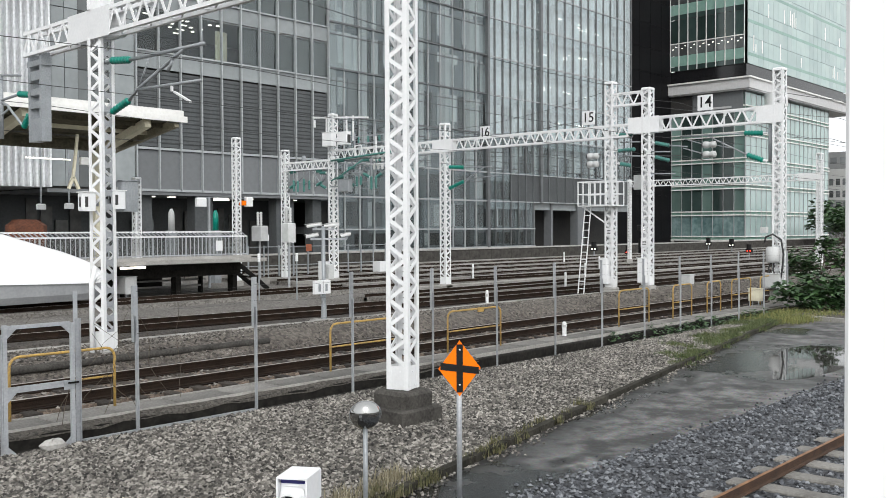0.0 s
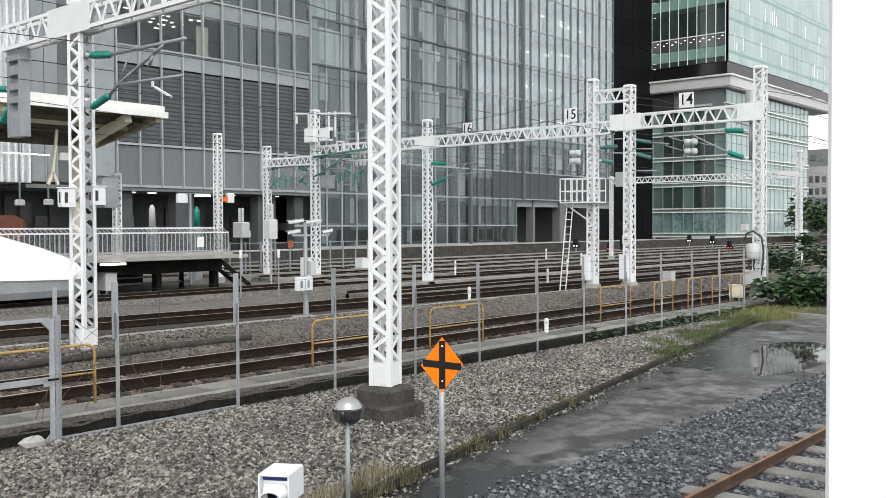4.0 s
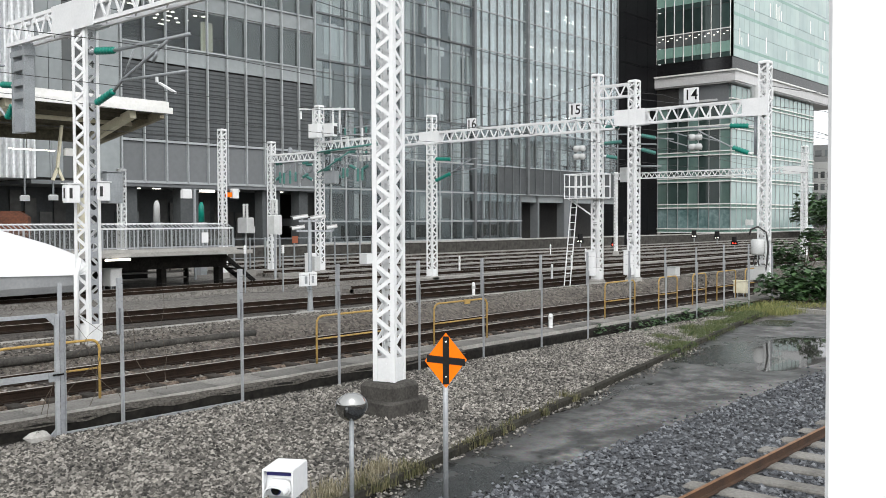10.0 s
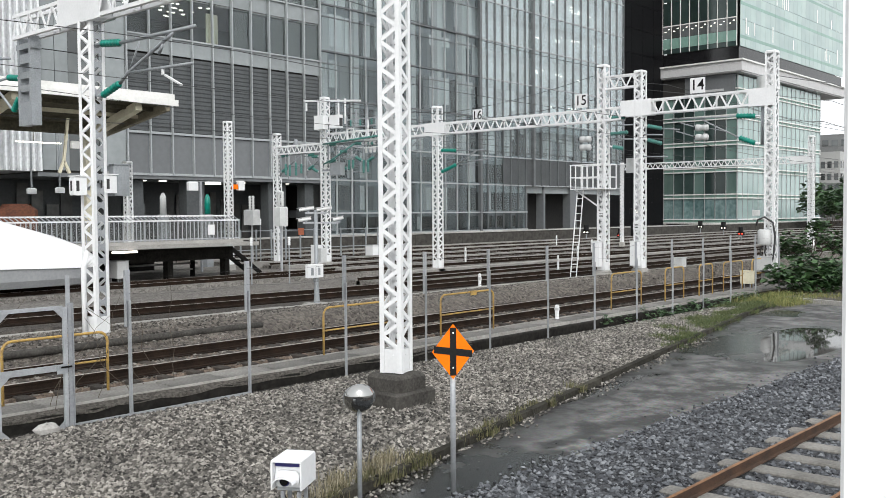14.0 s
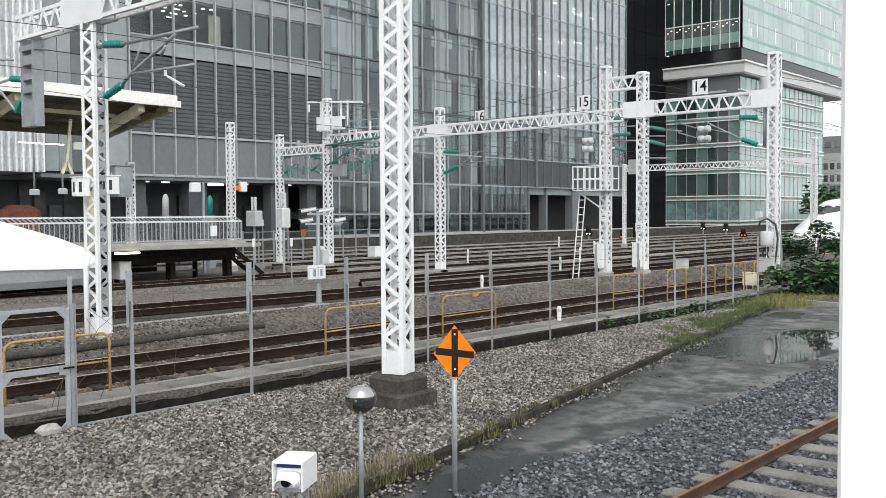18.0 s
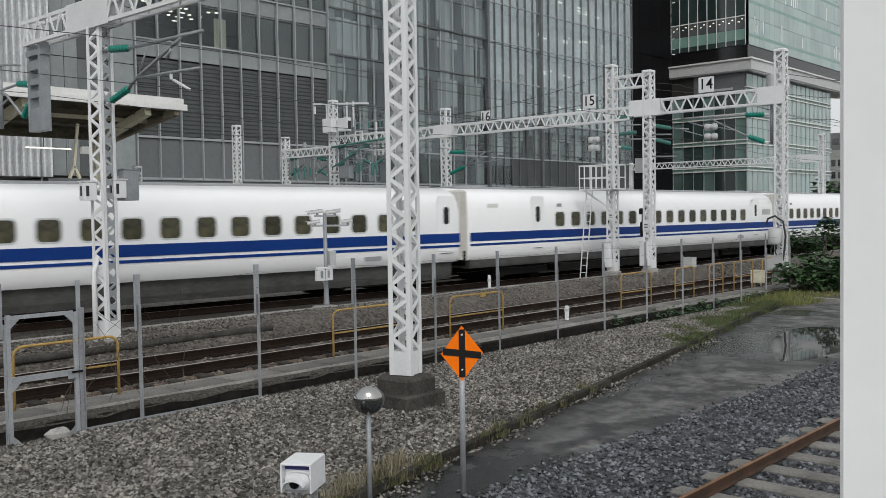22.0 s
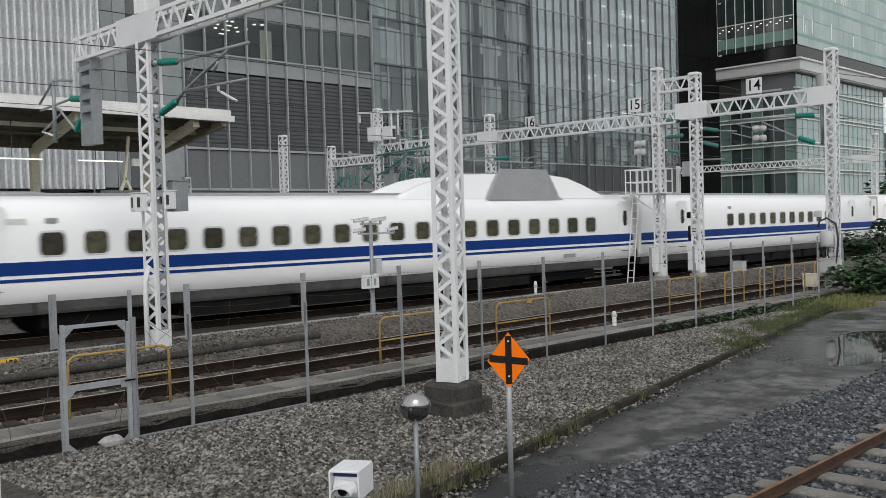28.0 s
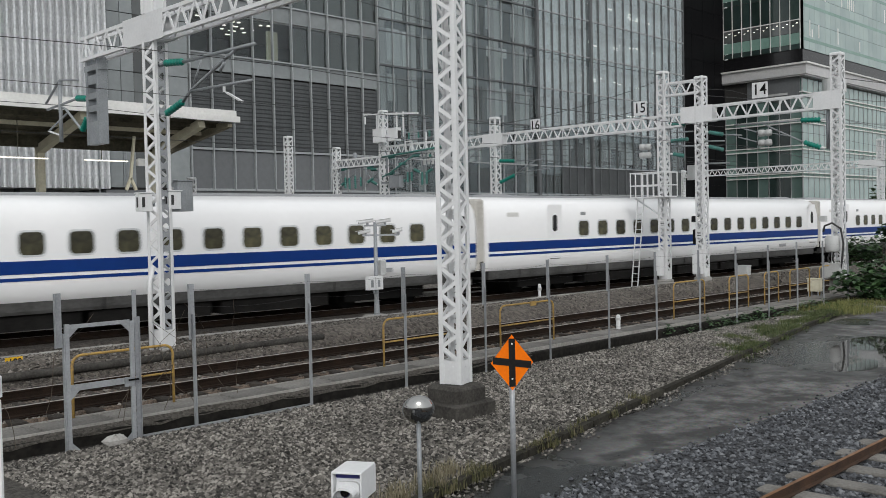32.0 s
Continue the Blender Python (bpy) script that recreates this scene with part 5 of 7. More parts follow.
# ---------------------------------------------------------------- office buildings
def bays(b, name, mesh, mat, xs, label="", jitter=0.12):
    for x in xs:
        part(name, mesh, mat, b, label, at=pose(x, RNG.uniform(-0.006, 0.006), 0, RNG.uniform(-jitter, jitter), 0, RNG.uniform(-jitter, jitter)))


def room_lights(b, spots, y, z):
    mesh = fix(Mesh().tube([(0, 0, 0), (0, 0, -0.05)], 0.13, 10).data("ceiling_lamp", M_LAMP))
    slot = fix(Mesh().box(-0.3, 0.3, -0.06, 0.06, -0.05, 0.0).data("ceiling_lamp", M_LAMP))
    for x, dy in spots:
        if RNG.random() < 0.72:
            part("ceiling_lamp", mesh if RNG.random() < 0.7 else slot, M_LAMP, b, at=pose(x + RNG.uniform(-0.4, 0.4), y + dy + RNG.uniform(-0.4, 0.4), z))


# tower with louvred storeys
FY = 56.0
tower = thing("office_tower", pose(0, FY, 0), "grey office tower with louvred storeys and pale mullions", "building")
P, X0, NB = 1.68, 32.5, 10
X1 = X0 + NB * P
bx = [X0 + i * P for i in range(NB)]
plate = lambda z0, z1, d=0.0, mat=None: fix(Mesh().box(0.03, P - 0.03, 0.05 + d, 0.10 + d, z0, z1).data("panel", mat or M_CLAD))
bays(tower, "panel", plate(5.34, 8.0), M_CLAD, bx)
zig = []
for k in range(18):
    zig += [(0.02, 8.26 + k * 0.288), (0.055, 8.26 + k * 0.288 + 0.21)]
lou = Mesh()
n = len(zig)
lou.add([(0.04, 0.05 + d, z) for d, z in zig] + [(P - 0.04, 0.05 + d, z) for d, z in zig], [(i, i + 1, n + i + 1, n + i) for i in range(n - 1)])
bays(tower, "louvre", lou.data("louvre", M_LOUVRE), M_LOUVRE, bx, "dark metal louvre", 0.0)
for k, z in enumerate((13.45, 17.5, 21.7)):
    bays(tower, "spandrel_pane", plate(z + 0.03, z + 1.12, 0.0, M_SPAN), M_SPAN, bx)
    bays(tower, "window_pane", fix(Mesh().box(0.03, P - 0.03, 0.05, 0.08, z + 1.2, z + 4.0).data("window_pane", M_CLEAR)), M_CLEAR, bx)
    part("transom", Mesh().box(X0, X1, -0.08, 0.12, z + 1.12, z + 1.22), M_MULL, tower)
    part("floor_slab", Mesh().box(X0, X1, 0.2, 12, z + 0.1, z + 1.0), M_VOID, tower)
    part("ceiling", Mesh().box(X0, X1, 0.2, 12, z + 3.98, z + 4.08), M_CEIL, tower, "pale office ceiling")
    room_lights(tower, [(33.4 + 1.1 * i, dy) for i in range(7) for dy in (1.0, 2.4, 3.8, 5.2)] if k < 2 else [(34 + 2.2 * i, 2.0) for i in range(6)], 0.4, z + 3.97)
    for i in range(5, NB):
        part("blind", Mesh().box(bx[i] + 0.05, bx[i] + P - 0.05, 0.28, 0.31, z + 1.25, z + 3.9), M_BLIND, tower, "lowered grey blind")
    # Cream on the first storey paints a yellowish glow in one window.
    part("curtain", Mesh().box(bx[4] + 0.1, bx[4] + 1.1, 0.8, 0.85, z + 1.25, z + 3.5), M_CREAM if k == 0 else M_BLIND, tower, "window curtain, cream where a yellowish glow is painted")
    part("room_wall", Mesh().box(X0, X1, 7.5, 7.7, z + 1.0, z + 3.98), M_BLIND, tower)
for z in (5.3, 8.1):
    part("cornice", Mesh().box(X0, X1, -0.10, 0.12, z - 0.06, z + 0.10), M_MULL, tower)
mesh = fix(Mesh().box(-0.04, 0.04, -0.2, 0.06, 5.3, 26.0, 0.01).data("mullion", M_MULL))
for i in range(NB + 1):
    part("mullion", mesh, M_MULL, tower, at=pose(X0 + i * P, 0, 0))
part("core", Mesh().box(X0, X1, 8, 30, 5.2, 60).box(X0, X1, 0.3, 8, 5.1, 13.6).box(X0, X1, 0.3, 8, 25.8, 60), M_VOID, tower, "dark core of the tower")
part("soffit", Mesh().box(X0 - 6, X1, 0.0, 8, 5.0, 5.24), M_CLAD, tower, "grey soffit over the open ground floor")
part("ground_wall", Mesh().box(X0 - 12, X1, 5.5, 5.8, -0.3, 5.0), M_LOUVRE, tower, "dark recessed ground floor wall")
for i in range(22):
    x = X0 - 5 + i * 1.0
    if RNG.random() < 0.7:
        part("lobby_panel", Mesh().box(x + 0.05, x + RNG.uniform(0.5, 0.95), 5.3, 5.4, -0.2, RNG.uniform(3.2, 4.8)), M_LOBBY, tower)
for x in (34.6, 36.2, 40.2, 43.0, 47.2):
    part("down_light", Mesh().box(x, x + 0.5, 2.0, 2.3, 4.94, 4.99), M_LAMP, tower, "lit ceiling light")
# Louvre tone darkens these columns for the weak light under the soffit.
for x, w in ((33.6, 0.8), (38.1, 1.5), (45.4, 1.7), (48.6, 0.9)):
    part("column", Mesh().box(x - w / 2, x + w / 2, 0.6, 1.6, -0.3, 5.0, 0.03), M_LOUVRE, tower, "grey clad column")
for x in (35.5, 36.6, 41.0, 42.3, 43.6):
    part("lit_door", Mesh().box(x - 0.4, x + 0.4, 5.4, 5.48, 0.9, 3.4), M_GLASS, tower, "dim glass door")

# glass tower with double skin
skin = thing("glass_tower", pose(0, FY, 0), "tall glass office tower with a double skin and pale inner columns", "building")
GX0, GX1 = X1 + 0.02, 96.3
levels = [0.9, 2.62, 5.3, 8.05, 11.75, 15.5, 19.2, 22.9, 26.6, 30.3, 34.0]
edges = [GX0 + (69.4 - GX0) * i / 12 for i in range(13)] + [69.4 + (78.06 - 69.4) * i / 7 for i in range(1, 8)] + [78.06 + (GX1 - 78.06) * i / 12 for i in range(1, 13)]
panes = 0
rest = Mesh()
for li, (z0, z1) in enumerate(zip(levels, levels[1:])):
    for a, c in zip(edges, edges[1:]):
        if c > 77 and z1 < 5.4:
            continue
        solid = 5.2 < z0 < 8 and a > 73
        if panes < 300:
            g_ = M_LOUVRE if solid else M_SKIN2 if a > 69.3 and z0 > 11 else M_SKIN
            m = fix(Mesh().box(a + 0.03, c - 0.03, 0.05, 0.08, z0 + 0.05, z1 - 0.05).data("pane", g_))
            p = part("panel" if solid else "pane", m, g_, skin, at=pose(0, RNG.uniform(-0.005, 0.005), 0))
            p.visible_shadow = solid
            panes += 1
        else:
            rest.box(a + 0.03, c - 0.03, 0.05, 0.08, z0 + 0.05, z1 - 0.05)
field = tagged(part("pane_field", rest, M_SKIN, skin), kind="stuff")
field.visible_shadow = False
for i, x in enumerate(edges):
    w = 0.16 if abs(x - 69.4) < 0.1 or abs(x - 78.06) < 0.1 else 0.045 if x < 69 else 0.032
    low = 0.6 if x < 78 else 5.3
    part("mullion", Mesh().box(x - w, x + w, -0.25 if w > 0.1 else -0.07, 0.06, low, 40.0), M_MULLDK if (x > 69 or w > 0.1) else M_MULL, skin)
for z in levels:
    part("transom", Mesh().box(GX0, 77.0 if z < 5 else 69.2, -0.17, 0.08, z - 0.06, z + 0.06), M_MULL if z < 9 else M_MULLDK, skin)
    if z > 8:
        part("transom", Mesh().box(GX0, 69.2, -0.06, 0.08, z - 0.98, z - 0.92), M_MULLDK, skin)
    if z > 5:
        part("transom", Mesh().box(69.6, GX1, -0.05, 0.08, z - 0.05, z + 0.05), M_MULL, skin)
        part("spandrel", Mesh().box(69.6, GX1, 0.5, 0.6, z - 0.75, z + 0.2), M_SPAN, skin)
    part("floor_slab", Mesh().box(GX0, GX1 if z > 5 else 76.9, 1.4, 14, z - 0.35, z + 0.25), M_CLAD, skin, "grey floor slab edge")
for x in np.arange(GX0 + 1.2, GX1, 3.5):
    part("inner_column", Mesh().box(x - 0.28, x + 0.28, 0.75, 1.25, 8.2, 40), M_CEIL, skin, "pale inner column")
    # Lower length painted darker to follow the dark reflection at the foot.
    part("low_column", Mesh().box(x - 0.28, x + 0.28, 0.75, 1.25, 0.6 if x < 77 else 5.3, 8.2), M_LOUVRE, skin, "lower column darkened for the facade's dim foot")
for li, z in enumerate(levels[1:-1]):
    for x in np.arange(GX0 + 0.4, GX1 - 1, 1.75):
        if RNG.random() < (0.45 if x < 69 else 0.7) and z > 8:
            h = RNG.uniform(0.5, 3.2)
            part("blind", Mesh().box(x, x + RNG.uniform(0.5, 1.5), 1.28, 1.31, z + 3.4 - h, z + 3.4), M_BLIND2, skin, "white window blind")
# what stands behind the outer skin: pale and dark upright panels, floor by floor
# Tones darken low down and pale past 69.4, painting reflected surroundings and sky.
tones = [M_CEIL, M_BLIND2, M_BLIND, M_CLAD, M_VOID, M_LOUVRE]
for z0, z1 in zip(levels, levels[1:]):
    x = GX0 + 0.2
    while x < (GX1 - 0.8 if z0 > 5 else 76):
        w = RNG.uniform(0.35, 1.3)
        k = RNG.choice(6, p=[0.1, 0.0, 0.05, 0.1, 0.57, 0.18] if z0 < 8 else [0.1, 0.03, 0.12, 0.13, 0.4, 0.22] if z0 < 12 else [0.2, 0.04, 0.14, 0.14, 0.3, 0.18] if x < 69.4 else [0.34, 0.36, 0.12, 0.12, 0.02, 0.04])
        part("inner_panel", Mesh().box(x, x + w - 0.06, 1.33, 1.38, z0 + 0.26, z1 - 0.36), tones[k], skin)
        x += w
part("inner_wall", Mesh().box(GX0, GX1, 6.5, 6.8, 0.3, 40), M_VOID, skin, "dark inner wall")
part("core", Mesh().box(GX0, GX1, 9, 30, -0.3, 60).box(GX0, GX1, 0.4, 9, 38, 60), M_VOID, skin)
part("opening_wall", Mesh().box(77, GX1 + 4, 4.5, 4.8, -0.3, 5.2), M_VOID, skin, "wall painted dark for the unlit open ground floor")
for x, w in ((77.2, 0.7), (80.6, 0.3), (86.1, 1.3), (93, 1.2)):
    part("column", Mesh().box(x - w / 2, x + w / 2, 0.3, 1.3, -0.3, 5.25, 0.03), M_CLAD, skin, "grey clad column")
room_lights(skin, [(80 + 1.5 * i + (k % 2) * 0.6, 2 + 1.5 * (k % 3)) for i in range(10) for k in range(3) if RNG.random() < 0.75], 0.4, 22.5)
room_lights(skin, [(80 + 1.5 * i + (k % 2) * 0.6, 2 + 1.5 * (k % 3)) for i in range(10) for k in range(3) if RNG.random() < 0.6], 0.4, 26.2)

mesh = fix(Mesh().box(-0.35, 0.35, 1.22, 1.26, -0.05, 0.05).data("office_lamp", M_LAMP))
for x, z in zip(RNG.normal(84.5, 4.2, 46), RNG.choice([17.7, 17.3, 21.4, 21.0, 14.0, 25.1, 24.7], 46)):
    if 78.5 < x < 95:
        part("office_lamp", mesh, M_LAMP, skin, at=pose(x, 0, z + RNG.uniform(-0.15, 0.15)))

# building with close-set fins, and the panelled corner next to it
fin = thing("finned_building", pose(0, FY, 0), "building faced with close-set pale vertical fins", "building")
part("wall", Mesh().box(-30, 26.7, 0.1, 20, 5.3, 60), M_FIN, fin, "grey metal wall")
mesh = fix(Mesh().box(-0.06, 0.06, -0.3, 0.1, 5.3, 40, 0.01).data("fin", M_FIN))
for i in range(110):
    part("fin", mesh, M_FIN, fin, at=pose(26.6 - 0.42 * i, RNG.uniform(-0.02, 0.02), 0))
part("ground_wall", Mesh().box(-30, 24, 1.6, 1.9, -0.3, 5.3), M_CLAD, fin, "grey ground floor wall")
for i in range(12):
    part("wall_joint", Mesh().box(23.5 - 2.0 * i, 23.58 - 2.0 * i, 1.5, 1.598, -0.3, 5.3), M_MULLDK, fin)
    part("wall_pane", Mesh().box(22.0 - 2.0 * i, 23.3 - 2.0 * i, 1.55, 1.598, 0.6, 4.2), M_GLASS, fin)
for x in (8, 15, 22):
    part("column", Mesh().box(x - 0.6, x + 0.6, 0.4, 1.4, -0.3, 5.3), M_LOUVRE, fin)
corner = thing("panelled_corner", pose(0, FY, 0), "pale panelled building corner beside the louvred tower", "building")
mesh = fix(Mesh().box(0.02, 0.86, 0.0, 0.1, 0, 3.65).data("panel", M_SPAN))
for k in range(8):
    for j, x in enumerate((26.8, 27.68)):
        part("panel", mesh, M_SPAN, corner, at=pose(x, 0, 5.4 + 3.7 * k))
    part("dark_pane", Mesh().box(28.6, 30.6, 0.1, 0.15, 5.4 + 3.7 * k, 9.05 + 3.7 * k), M_GLASS, corner)
    part("panel", Mesh().box(30.65, 32.42, 0.0, 0.1, 5.4 + 3.7 * k, 9.05 + 3.7 * k), M_SPAN, corner)
part("core", Mesh().box(26.75, 32.45, 0.2, 20, 5.2, 40), M_VOID, corner)

# black slab and greenish block
slab = thing("black_tower", pose(0, 76, 0), "black glass slab between two office towers", "building")
for k in range(22):
    for j in range(5):
        part("pane", Mesh().box(126 + 3.6 * j + 0.03, 126 + 3.6 * (j + 1) - 0.03, 0, 0.08, 4 * k + 0.04, 4 * k + 3.96), M_BLACKWALL, slab)
part("core", Mesh().box(125, 144, 0.1, 30, -0.3, 90), M_BLACKWALL, slab)
green = thing("green_tower", pose(144, 63, 0), "greenish glass office block with an overhanging upper part", "building")
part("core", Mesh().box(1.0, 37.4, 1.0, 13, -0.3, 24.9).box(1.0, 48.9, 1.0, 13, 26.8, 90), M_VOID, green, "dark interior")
lowz = [0.9, 5.0, 9.3, 13.6, 17.8, 22.0, 24.8]
for z0, z1 in zip(lowz, lowz[1:]):
    for j in range(7):
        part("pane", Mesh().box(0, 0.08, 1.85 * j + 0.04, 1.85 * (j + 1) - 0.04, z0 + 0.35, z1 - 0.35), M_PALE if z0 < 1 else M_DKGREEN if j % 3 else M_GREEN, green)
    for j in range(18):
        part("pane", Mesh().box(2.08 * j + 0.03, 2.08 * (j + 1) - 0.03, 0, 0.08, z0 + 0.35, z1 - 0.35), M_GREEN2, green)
    for z in (z0 - 0.3, z0 + 0.3):
        part("white_line", Mesh().box(-0.25, 37.6, -0.25, 0.0, z - 0.09, z + 0.09).box(-0.25, 0.0, 0.0, 13, z - 0.09, z + 0.09), M_CANOPY, green)
    part("spandrel", Mesh().box(0.02, 37.4, 0.02, 0.1, z0 - 0.33, z0 + 0.33).box(0.02, 0.1, 0.1, 13, z0 - 0.33, z0 + 0.33), M_GREEN3, green)
part("ledge", Mesh().box(-1.2, 48.2, -1.2, 13, 24.9, 26.5), M_LEDGE, green, "pale grey projecting ledge")
part("ledge_edge", Mesh().box(-1.5, 48.5, -1.5, 13, 26.502, 26.75), M_CANOPY, green, "white edge strip")
# Solid black band in place of the shadow between ledge and glass.
part("shadow_gap", Mesh().box(-0.3, 48.5, -0.3, 13, 26.75, 28.9), M_DARK, green, "black band painted for the shadow above the ledge")
part("soffit", Mesh().box(-1.0, 48, -1.0, 13, 24.7, 24.88), M_LEDGE, green)
part("recess_wall", Mesh().box(-0.3, 0.0, 0.3, 9.0, 21.4, 24.69), M_CLAD, green, "grey recessed storey wall")
# Solid black panel, drawn for the shade inside the recess.
part("recess_opening", Mesh().box(-0.3, 0.0, 9.02, 13, 21.4, 24.69), M_VOID, green, "black panel painted for the shade in the recessed storey")
part("recess_duct", Mesh().box(-0.45, -0.305, 2.2, 5.4, 22.0, 22.35), M_BLIND2, green, "pale duct along a wall")
# White strips painted on the glass for reflections and lamps inside.
for k in range(2):
    for x in np.arange(1.2, 46, 0.85):
        if RNG.random() < 0.45 * max(0.2, math.sin(x * 0.35 + k * 1.4)):
            z = (31.2, 37.6)[k] + RNG.uniform(-0.15, 0.15)
            part("lit_blind", Mesh().box(x, x + 0.3, -0.43, -0.405, z, z + RNG.uniform(1.2, 3.0)), M_CANOPY, green, "pale strip painted for reflections and lamps in the glass")
for z in (30.3, 35.6, 40.9):
    part("dark_band", Mesh().box(0.0, 48.9, -0.42, -0.402, z, z + 0.5), M_GREEN3, green)
for k in range(5):
    z = 29.0 + 8.6 * k
    for j in range(8):
        a, c = 1.63 * j + 0.03, 1.63 * (j + 1) - 0.03
        part("low_pane", Mesh().box(-0.4, -0.32, a, c, z, z + 0.75), M_DKGREEN, green)
        part("spandrel_pane", Mesh().box(-0.4, -0.32, a, c, z + 0.8, z + 2.5), M_GREEN3, green)
        part("pane", Mesh().box(-0.4, -0.32, a, c, z + 2.55, z + 4.5), M_GLASS, green)
        for b0, c0 in ((0.35, 4.02), (0.95, 3.62)):
            part("lamp", Mesh().box(-0.46, -0.405, a + b0, a + b0 + 0.26, z + c0, z + c0 + 0.1), M_LAMP, green, "office lamp seen at the window")
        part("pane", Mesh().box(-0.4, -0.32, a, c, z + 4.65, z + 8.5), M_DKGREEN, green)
    part("rail_line", Mesh().box(-0.5, -0.4, 0, 13, z + 4.5, z + 4.65), M_CANOPY, green)
    for h in (0, 4.3):
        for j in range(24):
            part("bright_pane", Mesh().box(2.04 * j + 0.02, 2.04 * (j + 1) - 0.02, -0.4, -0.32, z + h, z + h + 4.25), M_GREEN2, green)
for j in range(9):
    part("mullion", Mesh().box(-0.52, -0.38, 1.63 * j - 0.05, 1.63 * j + 0.05, 29, 70), M_CANOPY, green)
for j in range(8):
    part("mullion", Mesh().box(-0.14, 0.0, 1.85 * j - 0.05, 1.85 * j + 0.05, 0.9, 24.8), M_MULL, green)
for j in range(19):
    part("mullion", Mesh().box(2.08 * j - 0.04, 2.08 * j + 0.04, -0.1, 0.0, 0.9, 24.8), M_MULL, green)
lid = tagged(part("roof_drum", Mesh().tube([(149, 60.0, 22.2), (149, 60.0, 24.3)], 1.8, 20), M_BLIND2), "white round duct housing on a roof", "duct")
# far end of the line: trees and grey blocks
for x, y, w, h, c in ((228, 82, 7, 20, M_BLIND), (236, 77, 8, 17, M_CEIL), (246, 78, 12, 22, M_BLIND), (240, 70, 9, 12, M_CLAD), (225, 70, 8, 9, M_BLIND)):
    t = thing("distant_building", pose(x, y, 0), "small grey distant building", "building", "distant buildings")
    part("wall", Mesh().box(0, w, 0, w, -0.3, h), c, t)
    for i in range(5):
        for k in range(int(h / 3)):
            part("window", Mesh().box(0.4 + i * w / 5, 0.2 + (i + 0.75) * w / 5, -0.04, 0.02, 1 + 3 * k, 2.6 + 3 * k), M_GLASS, t)
            part("window", Mesh().box(-0.04, 0.02, 0.4 + i * w / 5, 0.2 + (i + 0.75) * w / 5, 1 + 3 * k, 2.6 + 3 * k), M_GLASS, t)


# ---------------------------------------------------------------- overhead line gear
def ribbed(p, q, r, n=6):
    """An insulator: a rod with sheds between p and q."""
    p, q = Vector(p), Vector(q)
    pts, rs = [p], [r * 0.45]
    for i in range(n):
        a, b, c = (i + 0.15) / n, (i + 0.5) / n, (i + 0.85) / n
        pts += [p.lerp(q, a), p.lerp(q, b), p.lerp(q, c)]
        rs += [r * 0.7, r, r * 0.7]
    return Mesh().tube(pts + [q], rs + [r * 0.45], 10)


def bracket(x, label, insulators, tubes, plates=(), cat="cantilever", r=0.075, teal=None):
    """An arm for the overhead line in the plane x; points are (y, z)."""
    y0, z0 = (insulators or tubes)[0][0]
    t = thing("line_bracket", pose(x, y0, z0), label, cat, "overhead line brackets")
    f = lambda p: (0, p[0] - y0, p[1] - z0)
    for a, b in insulators:
        part("insulator", ribbed(f(a), f(b), r), teal or M_TEAL, t, "teal ribbed insulator", smooth=True)
        part("end_cap", Mesh().tube([f(a), Vector(f(a)).lerp(Vector(f(b)), -0.22)], 0.04, 8), M_WHITE, t)
    for *pts, rad in tubes:
        part("tube", Mesh().tube([f(p) for p in pts], rad, 8), M_STEEL, t, smooth=True)
    for a, b in plates:
        part("steady_clip", Mesh().beam(f(a), f(b), 0.05, 0.03), M_WHITE, t)
    return t


bracket(9.3, "grey tube cantilever with teal insulators on the mast", [((16.9, 5.93), (16.2, 5.86)), ((16.9, 4.93), (16.25, 5.1))],
        [((17.16, 5.93), (16.86, 5.93), 0.045), ((17.16, 4.93), (16.86, 4.93), 0.045), ((16.2, 5.86), (13.76, 5.84), 0.035), ((16.25, 5.1), (15.96, 5.27), (14.66, 5.73), (14.4, 5.82), 0.032), ((15.96, 5.27), (13.87, 5.22), 0.028), ((15.9, 5.3), (15.54, 5.8), 0.018), ((14.75, 5.66), (14.9, 5.5), 0.03)],
        [((14.78, 5.12), (14.78, 5.24)), ((14.7, 5.1), (14.2, 4.88))])
bracket(9.3, "grey tube cantilever hung from a beam post", [((20.45, 5.62), (20.95, 5.68)), ((20.45, 5.19), (20.74, 4.92))],
        [((20.95, 5.68), (22.63, 5.59), 0.03), ((20.74, 4.92), (21.57, 5.49), (21.9, 5.6), 0.03), ((21.5, 5.4), (22.59, 5.07), 0.025), ((21.88, 6.21), (21.88, 4.75), 0.045), ((20.2, 5.62), (20.45, 5.62), 0.04), ((20.2, 5.19), (20.45, 5.19), 0.04), ((20.87, 6.09), (21.88, 6.21), (22.69, 5.75), 0.03)],
        [((22.59, 5.07), (21.98, 4.93))])
hang = thing("hanging_post", pose(9.3, 19.95, 4.55), "grey steel drop post with square holes under a gantry beam", "post")
for sy in (-0.3, 0.22):
    part("side_plate", Mesh().box(-0.11, 0.11, sy, sy + 0.09, 0, 1.9), M_STEEL, hang)
for z, h in ((0, 0.5), (0.72, 0.14), (1.0, 0.14), (1.32, 0.2)):
    part("cross_plate", Mesh().box(-0.1, 0.1, -0.21, 0.22, z, z + h), M_STEEL, hang)
part("bracket_plate", Mesh().box(-0.12, 0.12, -0.34, 0.34, 1.62, 1.74), M_STEEL, hang)
